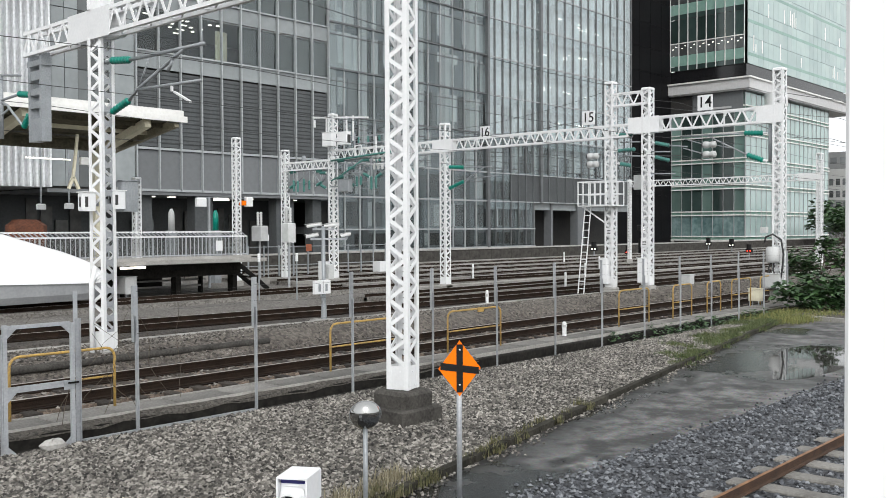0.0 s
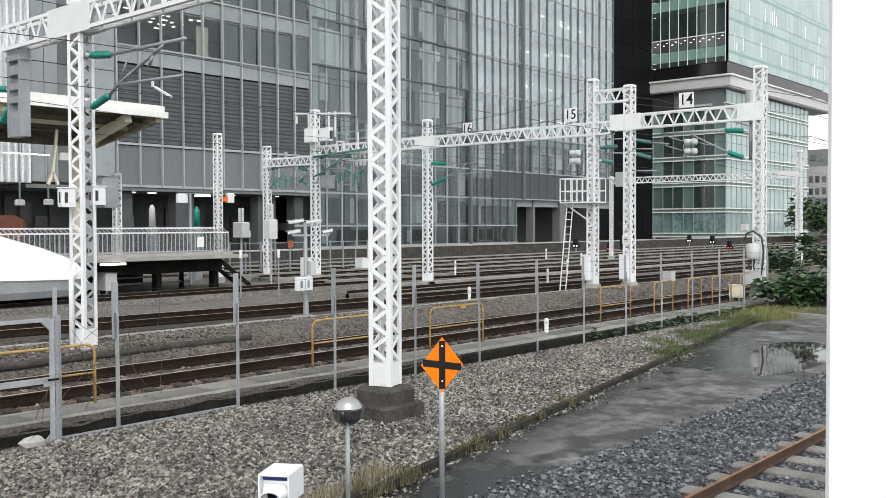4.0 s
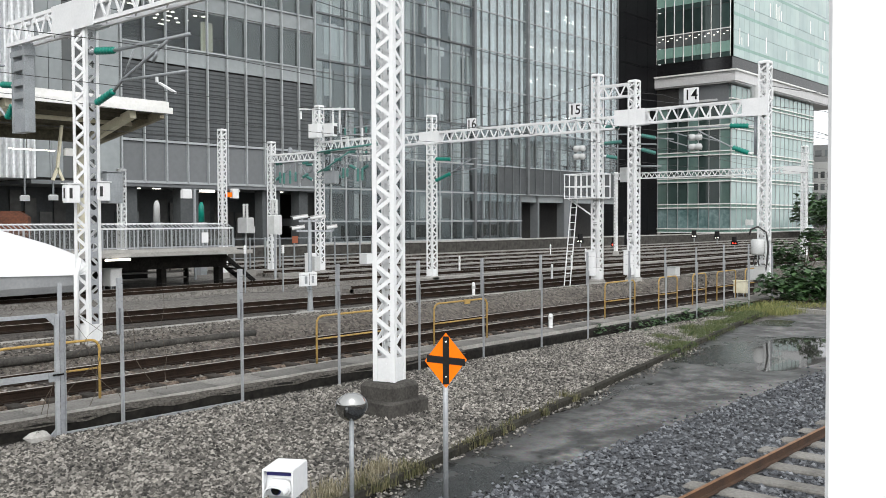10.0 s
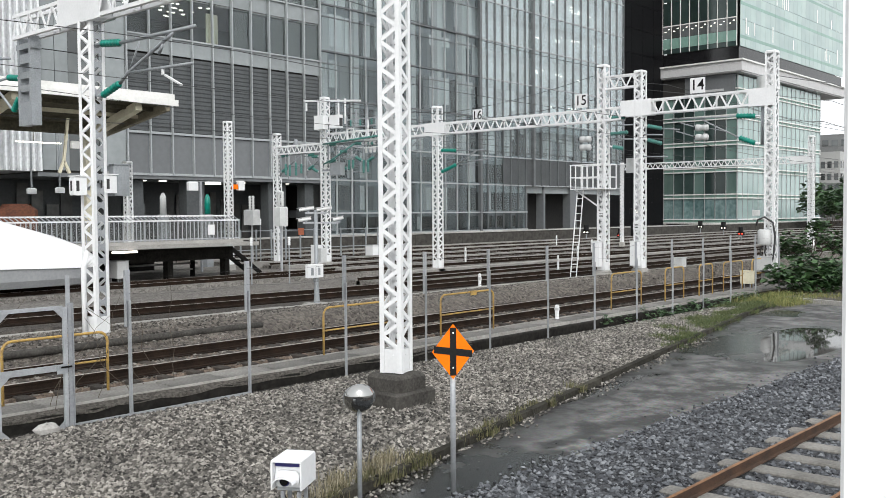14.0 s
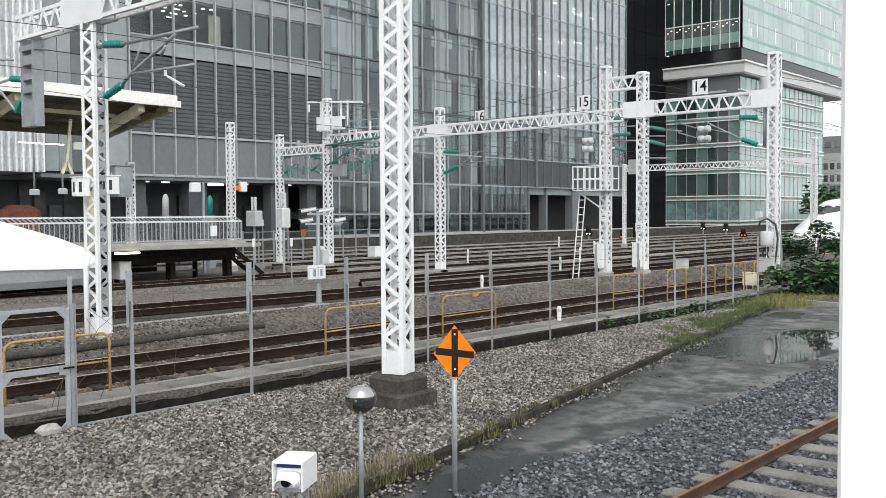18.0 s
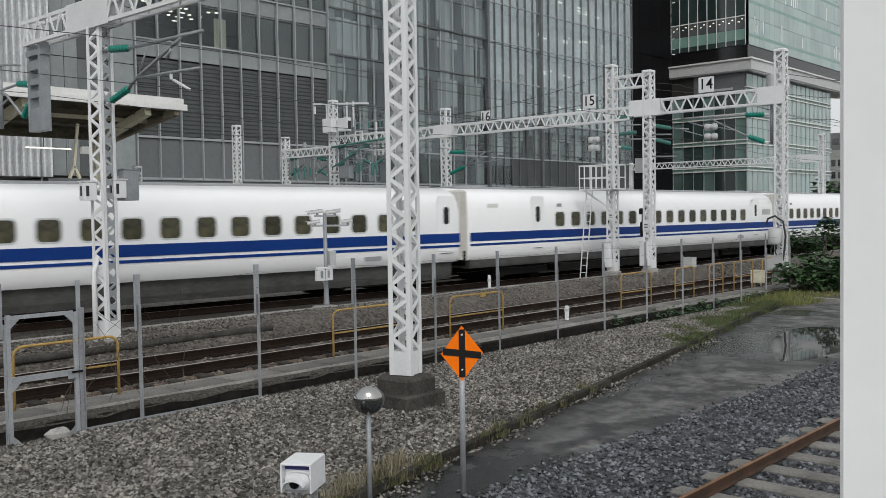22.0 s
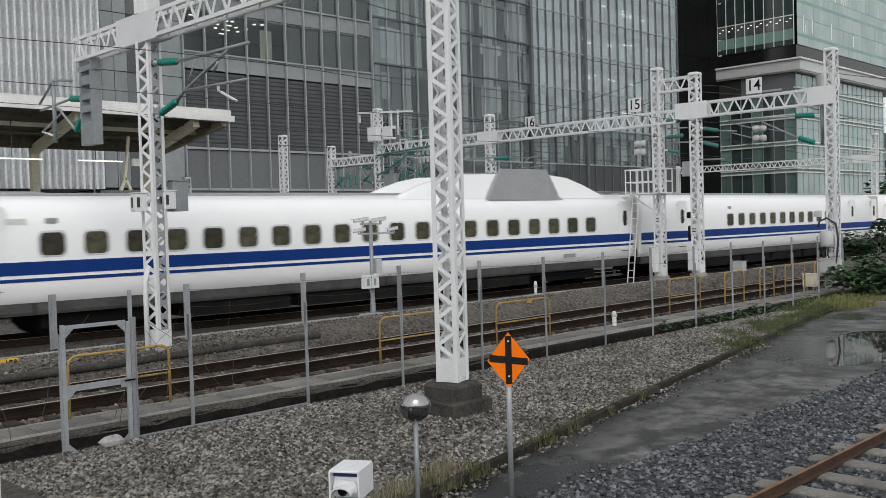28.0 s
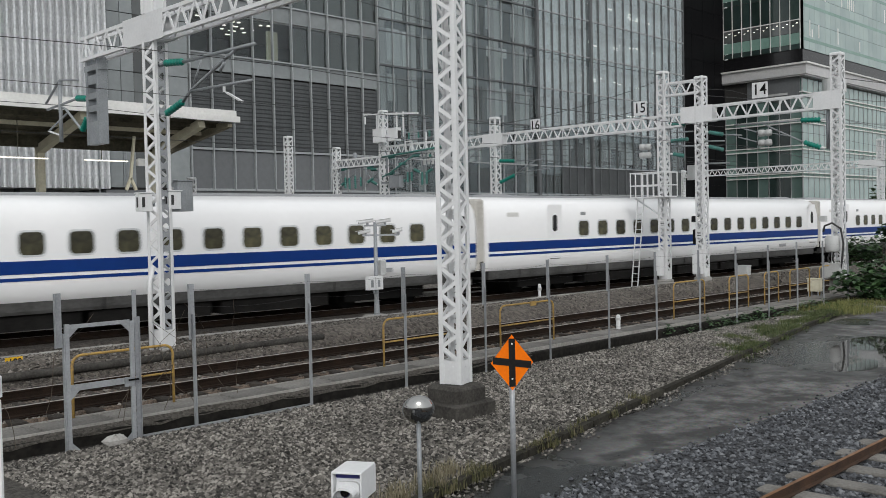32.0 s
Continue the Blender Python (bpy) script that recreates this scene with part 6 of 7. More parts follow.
bracket(GX, "teal insulators and tubes of a cantilever on the end mast", [((13.55, 6.0), (14.26, 6.05)), ((13.55, 5.03), (14.15, 5.26))],
        [((14.26, 6.05), (16.8, 6.1), 0.035), ((14.15, 5.26), (15.28, 5.84), (15.7, 6.08), 0.03), ((14.6, 5.5), (15.4, 5.7), 0.02), ((13.3, 4.95), (13.3, 6.3), 0.06)], r=0.11)
bracket(GX, "teal insulators between two lattice masts", [((19.62, 6.38), (18.85, 6.33)), ((19.5, 5.71), (18.72, 5.74)), ((19.4, 5.2), (18.9, 5.1))],
        [((19.4, 6.05), (18.5, 6.02), 0.03), ((19.3, 5.5), (18.4, 5.45), 0.03), ((18.9, 6.3), (18.9, 4.9), 0.025)], r=0.09, teal=M_TEAL_DULL)
bracket(GX, "teal insulators on the back of a lattice mast", [((17.85, 5.93), (17.24, 5.79)), ((17.85, 5.39), (17.24, 5.21))],
        [((17.24, 5.79), (16.5, 5.7), 0.03), ((18.0, 5.6), (17.2, 5.55), 0.03), ((18.0, 4.75), (17.0, 4.7), 0.03)], r=0.09, teal=M_TEAL_DULL)
bracket(GX, "small teal cantilever on a distant mast", [((28.5, 5.5), (27.6, 5.45)), ((28.5, 4.5), (27.6, 4.8))],
        [((27.6, 5.45), (26.0, 5.4), 0.03), ((27.6, 4.8), (26.4, 5.4), 0.03), ((27.3, 4.9), (25.6, 5.0), 0.025)], r=0.1)
# cantilevers on drop posts under the far gantry beams, each a triangle of tubes with two insulators
def cantilever(x, y, top, low, way, reach, label):
    f = lambda d, z: (y + way * d, z)
    post = [((y, top + 0.35), (y, low - 0.25), 0.05), (f(0.0, top), f(0.12, top), 0.03), (f(0.0, low), f(0.12, low), 0.03)]
    arms = [(f(0.55, top + 0.02), f(reach, top + 0.05), 0.028), (f(0.5, low + 0.16), f(reach * 0.78, top), 0.026), (f(0.62, low + 0.22), f(reach * 0.9, low + 0.3), 0.022), (f(reach * 0.75, low + 0.28), f(reach * 0.62, low + 0.1), 0.02),
            (f(0.35, top + 0.04), f(0.55, low + 0.2), 0.015)]
    return bracket(x, label, [(f(0.12, top), f(0.6, top + 0.02)), (f(0.12, low), f(0.55, low + 0.18))], post + arms, r=0.085, teal=M_TEAL_DULL)


for y, top, low, way, reach in ((36.2, 6.15, 5.2, -1, 2.4), (33.6, 6.1, 5.25, 1, 1.9), (33.4, 6.05, 5.2, -1, 2.1), (31.2, 6.1, 5.3, -1, 1.8), (35.4, 5.75, 4.75, -1, 1.7)):
    cantilever(GX - 0.1, y, top, low, way, reach, "dull teal cantilever on a drop post under a gantry beam")
for y, top, low, way, reach in ((40.2, 5.75, 4.9, -1, 2.2), (38.0, 5.7, 4.95, -1, 1.8), (37.0, 5.6, 4.8, 1, 1.3)):
    cantilever(GX, y, top, low, way, reach, "small teal cantilever under a far gantry beam")
strings = thing("insulator_strings", pose(GX, 33.0, 6.2), "white insulator strings along a gantry beam", "insulator")
for k in range(5):
    for z in (0.04, -0.34):
        part("string", ribbed((-0.12, 0.38 - 0.3 * k, z), (-0.12, 0.38 - 0.3 * k, z - 0.26), 0.085, 4), M_GREYPOT, strings, smooth=True)
for z in (0.05, -0.32):
    part("rod", Mesh().tube([(-0.12, 0.7, z), (-0.12, -1.2, z)], 0.025, 6), M_WHITE, strings)
part("hanger", Mesh().beam((-0.12, 0.6, 0.3), (-0.12, 0.6, -0.34), 0.05), M_WHITE, strings)
feeder = thing("feeder_pipework", pose(GX - 0.28, 34.0, 6.3), "dull teal feeder pipes and hanging insulators beside a mast", "pipework")
part("pipe", Mesh().tube([(0, 2.4, -0.12), (0, 1.35, -0.06), (0, -1.95, 0.11)], 0.05, 8), M_TEAL_DULL, feeder, smooth=True)
part("strut", Mesh().tube([(0, 2.4, -1.15), (0, 1.8, -0.97), (0, 0.02, -0.2)], 0.04, 8), M_TEAL_DULL, feeder, smooth=True)
part("strut", Mesh().tube([(0, 0.5, -0.42), (0, -0.9, -0.3)], 0.025, 6), M_STEEL, feeder)
for y, top, low in ((0.46, -1.0, -1.5), (0.16, -1.0, -1.45), (-0.6, -1.05, -1.7), (-0.92, -1.05, -1.65)):
    part("insulator", ribbed((0, y, top), (0, y, low), 0.075, 6), M_TEAL_DULL, feeder, smooth=True)
    part("rod", Mesh().tube([(0, y, top), (0, y, 0.0)], 0.016, 6), M_STEEL, feeder)
part("rod", Mesh().tube([(0, 0.6, -1.55), (0, -1.1, -1.72)], 0.02, 6), M_STEEL, feeder)
part("hoop", Mesh().beam((0, 0.58, 0.0), (0, 0.58, 0.55), 0.05).beam((0, 0.1, 0.0), (0, 0.1, 0.55), 0.05).beam((0, 0.6, 0.55), (0, 0.08, 0.55), 0.05), M_WHITE, feeder)
part("upright", Mesh().beam((0, -0.93, 0.05), (0, -0.93, 0.92), 0.07), M_WHITE, feeder)
far_strings = thing("hanging_insulators", pose(GX, 39.0, 5.85), "dull teal insulators hanging under a far gantry beam", "insulator")
for k, (y, top, low) in enumerate(((0.65, -0.55, -1.15), (0.3, -0.6, -1.2), (-0.2, -0.5, -1.2), (-0.65, -0.6, -1.1))):
    part("insulator", ribbed((-0.1, y, top), (-0.1, y, low), 0.075, 6), M_TEAL_DULL, far_strings, smooth=True)
    part("rod", Mesh().tube([(-0.1, y, top), (-0.1, y, 0.05)], 0.018, 6), M_STEEL, far_strings)
part("knob", Mesh().tube([(0, -0.1, 0.38), (0, -0.1, 0.55), (0, -0.1, 0.75)], [0.1, 0.15, 0.07], 10), M_STEEL, far_strings, smooth=True)
rack = thing("feeder_rack", pose(GX, 34.2, 6.7), "thin white pipe frame with switches above a gantry beam", "feeder rack")
for y, h in ((0.0, 1.1), (0.7, 0.85), (-0.8, 1.3), (-1.5, 0.7)):
    part("upright", Mesh().box(-0.03, 0.03, y - 0.03, y + 0.03, -0.2, h), M_GALV, rack)
for z in (0.25, 0.62):
    part("crosspiece", Mesh().box(-0.025, 0.025, -1.55, 0.75, z, z + 0.05), M_GALV, rack)
for y in (-1.1, -0.3, 0.4):
    part("switch", ribbed((0, y, 0.3), (0, y, 0.62), 0.06, 4), M_TEAL_DULL, rack, "dull teal switch insulator", smooth=True)

for y, z, toward in ((15.52, 5.7, 16.6), (15.52, 5.34, 16.6), (20.57, 5.55, 19.9), (20.57, 5.22, 19.9)):
    t = thing("grey_insulator", pose(GX - 0.2, y, z), "pale grey drum insulator on a feeder arm", "insulator", "grey insulators")
    part("drum", Mesh().tube([(0, a, 0) for a in (-0.27, -0.24, -0.10, -0.07, 0.0, 0.03, 0.20, 0.24)], [0.05, 0.12, 0.13, 0.10, 0.10, 0.13, 0.125, 0.05], 12), M_GREYPOT, t, smooth=True)
    part("arm", Mesh().tube([(0.02, -0.22 if toward < y else 0.2, 0.02), (0.1, toward - y, 0.30)], 0.022, 6), M_STEEL, t)
    part("clamp", Mesh().box(-0.03, 0.03, 0.24, 0.30, -0.06, 0.06), M_WIRE, t)


def wire(name, x0, x1, y, z, sag=0.0, r=0.012, span=23.0, mat=None, label="thin dark overhead wire"):
    m = Mesh()
    xs = np.linspace(x0, x1, 60)
    m.tube([(x, y, z - sag * 4 * ((x - 9.3) % span) / span * (1 - ((x - 9.3) % span) / span)) for x in xs], r, 5, False)
    return tagged(part(name, m, mat or M_WIRE), label, "wire", "overhead wires")


for y, z in ((14.0, 5.62),):
    wire("messenger_wire", -10, 140, y, z, 0.25, 0.007)
    wire("contact_wire", -10, 140, y + 0.2, 4.88, 0.0, 0.006)
wire("contact_wire", -10, 140, 22.4, 5.0, 0, 0.007)
wire("messenger_wire", -10, 140, 22.4, 5.75, 0.3, 0.008)
for y in (27.0, 30.8):
    wire("contact_wire", 32.5, 200, y, 5.45 if y < 30 else 6.2, 0, 0.009)
    wire("messenger_wire", 32.5, 200, y, 6.26, 0.5, 0.009, 29.5)
for y, z in ((12.8, 7.7), (12.8, 7.0), (13.1, 6.2), (18.1, 7.7), (19.7, 5.9), (19.9, 8.3)):
    wire("feeder_wire", 32.5, 200, y, z, 0.5, 0.012, 29.5)
line = Mesh().tube([(9.3 + 23.2 * f, 17.3 + 2.55 * f, 8.55 - 0.2 * f - 1.2 * f * (1 - f)) for f in np.linspace(0, 1, 14)], 0.011, 5, False)
tagged(part("feeder_wire", line, M_WIRE), "thin dark overhead wire", "wire", "overhead wires")
for i, (y0, z0, y1, z1) in enumerate(((36.5, 8.4, 28.8, 7.3), (36.5, 7.5, 28.8, 6.9), (28.8, 7.2, 19.8, 8.2), (28.8, 6.9, 19.8, 7.2))):
    t = part("cross_wire", Mesh().tube([(GX, y0 + (y1 - y0) * f, z0 + (z1 - z0) * f - 0.9 * f * (1 - f)) for f in np.linspace(0, 1, 12)], 0.011, 5, False), M_WIRE)
    tagged(t, "thin dark cross wire between masts", "wire", "overhead wires")


# ---------------------------------------------------------------- number boards on the gantry
def text_mesh(name, body, size):
    cu = bpy.data.curves.new(name, "FONT")
    cu.body, cu.size, cu.align_x, cu.align_y, cu.extrude = body, size, "CENTER", "CENTER", 0.004
    cu.offset = 0.003
    ob = bpy.data.objects.new("text", cu)
    scene.collection.objects.link(ob)
    dg = bpy.context.evaluated_depsgraph_get()
    me = bpy.data.meshes.new_from_object(ob.evaluated_get(dg))
    bpy.data.objects.remove(ob)
    me.name = name
    return me


for y, z, num in ((20.77, 7.12, "15"), (15.69, 7.27, "14"), (26.2, 6.92, "16")):
    t = thing("number_board", pose(GX - 0.2, y, z, 0, 0, -90), "white board with a black track number on a gantry", "sign", "track number boards")
    w = 0.30 if num != "16" else 0.26
    b = part("board", Mesh().box(-w, w, 0, 0.03, -0.28, 0.28, 0.008), M_WHITE, t)
    me = text_mesh("number", num, 0.56)
    me.materials.clear()
    me.materials.append(M_BLACK)
    part("number", me, M_BLACK, b, "black digits", at=pose(0, -0.006, 0, 90, 0, 0))
    for x in (-w + 0.05, w - 0.05):
        part("stay", Mesh().box(x - 0.015, x + 0.015, 0.03, 0.06, -0.45, 0.1), M_GALV, t)

# ---------------------------------------------------------------- cage, ladder and cabinets on the signal mast
cage = thing("mast_cage", pose(GX - 0.1, 20.4, 3.55), "white railed work cage on a lattice mast", "work platform")
part("floor", Mesh().box(-0.45, 0.45, -0.95, 0.66, -0.04, 0.0), M_WHITE, cage)
for x in (-0.45, 0.45):
    for z in (0.45, 0.95):
        part("hand_rail", Mesh().box(x - 0.02, x + 0.02, -0.95, 0.66, z - 0.02, z + 0.02), M_WHITE, cage)
    for y in (-0.95, -0.68, -0.41, -0.14, 0.13, 0.40, 0.64):
        part("upright", Mesh().box(x - 0.018, x + 0.018, y - 0.018, y + 0.018, 0, 0.95), M_WHITE, cage)
for y in (-0.95, 0.66):
    for z in (0.45, 0.95):
        part("hand_rail", Mesh().box(-0.45, 0.45, y - 0.02, y + 0.02, z - 0.02, z + 0.02), M_WHITE, cage)
part("brace", Mesh().beam((0, 0.75, -0.02), (0, -0.35, -0.7), 0.05), M_WHITE, cage)
ladder = thing("ladder", pose(32.2, 21.0, 0), "white steel ladder leaning up to a work cage", "ladder")
for dy in (-0.14, 0.14):
    part("stile", Mesh().beam((0, 0.1 + dy, -0.3), (0, -0.28 + dy, 3.55), 0.035), M_WHITE, ladder)
rung = fix(Mesh().tube([(0, -0.14, 0), (0, 0.14, 0)], 0.014, 6).data("rung", M_WHITE))
for i in range(12):
    part("rung", rung, M_WHITE, ladder, at=pose(0, 0.1 - 0.38 * (i + 0.5) / 12.5, -0.15 + 0.3 * i))


def cabinet(x, y, z, w, d, h, label, mat=None, legs=0.0, name="equipment_box"):
    t = thing(name, pose(x, y, z), label, "equipment box", "lineside boxes")
    part("body", Mesh().box(-d / 2, d / 2, -w / 2, w / 2, legs, legs + h, 0.015), mat or M_WHITE, t)
    part("door", Mesh().box(-d / 2 - 0.012, -d / 2 - 0.001, -w / 2 + 0.02, w / 2 - 0.02, legs + 0.03, legs + h - 0.03), mat or M_WHITE, t)
    part("lid", Mesh().box(-d / 2 - 0.02, d / 2 + 0.02, -w / 2 - 0.02, w / 2 + 0.02, legs + h, legs + h + 0.02), mat or M_WHITE, t)
    if legs:
        for sx in (-1, 1):
            for sy in (-1, 1):
                part("leg", Mesh().box(sx * d * 0.4 - 0.015, sx * d * 0.4 + 0.015, sy * w * 0.4 - 0.015, sy * w * 0.4 + 0.015, 0, legs), M_GALV, t)
    return t


cabinet(32.18, 19.93, 0.4, 0.32, 0.25, 1.0, "white cable cabinet strapped to a mast foot")
cabinet(32.18, 18.22, 0.5, 0.32, 0.25, 0.95, "white cable cabinet strapped to a mast foot")
cabinet(32.15, 13.03, 0.49, 0.62, 0.4, 0.5, "grey junction box on a mast", M_GREYPOT)
drum = thing("transformer", pose(32.1, 13.03, 1.39), "grey drum transformer with black cables on a mast", "transformer")
part("body", Mesh().tube([(0, 0, 0), (0, 0, 0.08), (0, 0, 0.5), (0, 0, 0.56)], [0.2, 0.24, 0.24, 0.18], 14), M_GREYPOT, drum, smooth=True)
part("cable", Mesh().tube([(0, -0.2, -0.9), (-0.05, -0.35, -0.3), (-0.05, -0.4, 0.3), (0, -0.3, 0.8), (0, 0.0, 1.0), (0, 0.25, 0.9), (0, 0.3, 0.7)], 0.035, 8), M_RUBBER, drum, "black cable loop", smooth=True)
part("cable", Mesh().tube([(0, 0.1, -0.4), (0, 0.15, -0.2), (0, 0.05, 0.02)], 0.03, 8), M_RUBBER, drum, "black cable", smooth=True)
part("cable", Mesh().tube([(0, -0.1, -0.5), (-0.02, -0.02, -0.25), (0, -0.05, 0.02)], 0.03, 8), M_RUBBER, drum, "black cable", smooth=True)
part("lamp_box", Mesh().box(-0.1, 0.1, 0.2, 0.42, 1.05, 1.25, 0.01), M_GREYPOT, drum)
for y, z in ((19.82, 2.47), (18.22, 2.05)):
    t = thing("number_plate", pose(32.318, y, z), "small white plate with dark marks on a mast", "plate", "mast plates")
    b = part("plate", Mesh().box(-0.01, 0.0, -0.15, 0.15, -0.16, 0.16), M_WHITE, t)
    for k in (-0.06, 0.0, 0.06):
        part("bar", Mesh().box(-0.014, -0.0105, -0.08, 0.08, k - 0.012, k + 0.012), M_BLACK, b)
# boxes on the near gantry mast
for x, y, z, lab in ((8.95, 17.25, 3.0, "white relay box with a dark slot on a mast"), (9.58, 17.25, 3.05, "white relay box with a dark slot on a mast")):
    t = cabinet(x, y, z, 0.22, 0.26, 0.36, lab)
    part("slot", Mesh().box(-0.1, -0.04, -0.118, -0.112, 0.08, 0.28), M_RUBBER, t)
    part("bracket", Mesh().box(-0.1, 0.25 if x < 9 else 0.1, 0.02, 0.06, 0.1, 0.2) if x < 9 else Mesh().box(-0.3, 0.1, 0.02, 0.06, 0.1, 0.2), M_GALV, t)
    part("side_mark", Mesh().box(-0.150, -0.144, -0.03, 0.03, 0.08, 0.28), M_RUBBER, t)
shed = cabinet(9.85, 17.4, 3.0, 0.4, 0.34, 0.62, "grey steel switch box behind a mast", M_STEEL)
part("handle", Mesh().box(-0.19, -0.16, -0.03, 0.03, 0.2, 0.5), M_GREYPOT, shed)
part("arm", Mesh().box(-0.5, -0.1, -0.03, 0.03, 0.6, 0.66), M_GALV, shed)

duct = tagged(part("cable_pipe", Mesh().tube([(9.02, 17.25, -0.3), (9.02, 17.25, 1.6), (9.12, 17.28, 1.9)], 0.05, 10), M_WHITE, smooth=True), "white cable pipe up the foot of a mast", "pipe")
# ---------------------------------------------------------------- boxes and arm on the tall far mast
t = thing("mast_crossarm", pose(GX, 36.5, 8.3), "white pipe cross arm with drop pipes on a tall mast", "cross arm")
part("arm", Mesh().beam((0, 1.6, 0.28), (0, -2.6, -0.05), 0.09), M_WHITE, t)
for y, h in ((1.5, 0.4), (-1.0, 0.9), (-1.5, 1.3), (0.55, 1.5)):
    part("drop_pipe", Mesh().beam((0, y, 0.15), (0, y, 0.15 - h), 0.07), M_WHITE, t)
cabinet(GX - 0.38, 36.42, 6.93, 0.72, 0.34, 0.7, "white switch box high on a mast")
t = cabinet(GX - 0.3, 35.36, 6.95, 0.7, 0.3, 0.64, "smaller white switch box high on a mast")
part("arm", Mesh().box(-0.03, 0.03, 0.3, 1.0, 0.25, 0.33), M_WHITE, t)
part("vent", Mesh().box(-0.10, 0.10, -0.375, -0.352, 0.1, 0.5), M_RUBBER, t, "dark louvre")
grey_box = cabinet(GX - 0.3, 35.3, 4.55, 0.8, 0.3, 0.62, "dull grey switch box hung on a mast", M_STEEL)
part("arm", Mesh().box(-0.03, 0.03, 0.38, 1.1, 0.25, 0.33), M_STEEL, grey_box)
cabinet(GX - 0.35, 36.9, -0.3, 0.5, 0.4, 1.25, "white pillar cabinet at a mast foot")

# ---------------------------------------------------------------- camera pole between the tracks
pole = thing("camera_pole", pose(17.05, 19.6, 0), "grey pole with white surveillance cameras and a control box", "camera pole")
part("shaft", Mesh().tube([(0, 0, -0.3), (0, 0, 0.25), (0, 0, 0.7), (0, 0, 2.72)], [0.15, 0.08, 0.06, 0.05], 10), M_STEEL, pole, smooth=True)
part("base", Mesh().box(-0.3, 0.3, -0.3, 0.3, -0.3, 0.14, 0.03), M_CONC, pole)
u = Vector((0.66, -0.75, 0))
for a, b, z in ((-0.46, -0.05, 2.74), (0.03, 0.44, 2.74), (-0.48, -0.14, 2.45), (0.48, 0.76, 2.47)):
    tip, end = u * a + Vector((0, 0, z - 0.03)), u * b + Vector((0, 0, z + 0.03))
    c = part("camera", Mesh().tube([tip, end], 0.046, 10), M_WHITE, pole, "white tubular camera")
    part("sun_shield", Mesh().beam(tip + u * -0.07 + Vector((0, 0, 0.052)), end + Vector((0, 0, 0.052)), 0.11, 0.014), M_GREYPOT, c)
    part("lens", Mesh().tube([tip + u * -0.012, tip + u * 0.012], 0.041, 10), M_DARK, c, "dark lens")
    part("joint", Mesh().beam(tip.lerp(end, 0.6) - Vector((0, 0, 0.04)), tip.lerp(end, 0.6) - Vector((0, 0, 0.12)), 0.05), M_STEEL, c)
for z, a, b in ((2.63, -0.3, 0.3), (2.36, -0.36, 0.65)):
    part("arm", Mesh().beam(u * a + Vector((0, 0, z)), u * b + Vector((0, 0, z)), 0.05), M_GALV, pole)
part("arm", Mesh().beam(u * 0.63 + Vector((0, 0, 2.36)), u * 0.63 + Vector((0, 0, 2.44)), 0.05), M_GALV, pole)
box = part("control_box", Mesh().box(-0.45, 0.12, -0.16, -0.05, 0.85, 1.22, 0.01), M_WHITE, pole, "white control box")
part("dial", Mesh().box(-0.33, -0.24, -0.165, -0.161, 0.92, 1.12), M_STEEL, box)
part("dial", Mesh().box(-0.08, 0.0, -0.165, -0.161, 0.92, 1.12), M_STEEL, box)
part("door_gap", Mesh().box(-0.165, -0.155, -0.1645, -0.161, 0.88, 1.2), M_RUBBER, box)
part("side_box", Mesh().box(0.1, 0.3, -0.1, 0.1, 1.25, 1.65, 0.01), M_GREYPOT, pole)
part("bracket", Mesh().beam((-0.2, -0.1, 0.85), (0, 0, 0.5), 0.04), M_GALV, pole)

# ---------------------------------------------------------------- signals near the ground
def dwarf(x, y, z=0.2, k=1.0, lit=True):
    t = thing("dwarf_signal", pose(x, y, 0), "small dark ground signal with two lit lamps" if lit else "small dark ground signal", "signal", "ground signals")
    part("stem", Mesh().tube([(0, 0, -0.3), (0, 0, z + 0.2)], 0.05 * k, 8), M_STEEL, t)
    part("head", Mesh().box(-0.12 * k, 0.12 * k, -0.3 * k, 0.3 * k, z, z + 0.35 * k, 0.03), M_BLACK, t)
    part("hood", Mesh().tube([(-0.05, 0, z + 0.35 * k), (-0.05, 0, z + 0.75 * k)], 0.22 * k, 10), M_BLACK, t)
    for dy in (-0.15, 0.12):
        part("lamp", Mesh().tube([(-0.12 * k, dy * k, z + 0.16 * k), (-0.15 * k, dy * k, z + 0.16 * k)], 0.055 * k, 10), M_RED if lit else M_LAMP, t, "lit red lamp")


dwarf(70, 41.0, 0.4, 1.0)
dwarf(80, 34.6, 0.4, 1.0)
dwarf(98, 44.4, 0.5, 1.2, False)
dwarf(105, 50.5, 0.5, 1.2, False)
dwarf(78, 49.5, 0.4, 1.2, False)
sig = thing("signal_head", pose(34.0, 19.2, 0), "colour light signal with lamps on a grey post", "signal")
part("post", Mesh().tube([(0, 0, -0.3), (0, 0, 5.0)], 0.08, 10), M_GALV, sig)
part("head", Mesh().box(-0.12, 0.1, -0.25, 0.2, 1.6, 2.2, 0.03), M_BLACK, sig)
part("head", Mesh().box(-0.12, 0.1, -0.2, 0.25, 2.5, 2.75, 0.03), M_BLACK, sig)
part("lamp", Mesh().tube([(-0.12, -0.1, 2.62), (-0.15, -0.1, 2.62)], 0.07, 10), M_LAMP, sig, "lit white lamp")
part("back_board", Mesh().box(-0.2, -0.15, -0.2, 0.35, 4.2, 4.8), M_GREYPOT, sig)

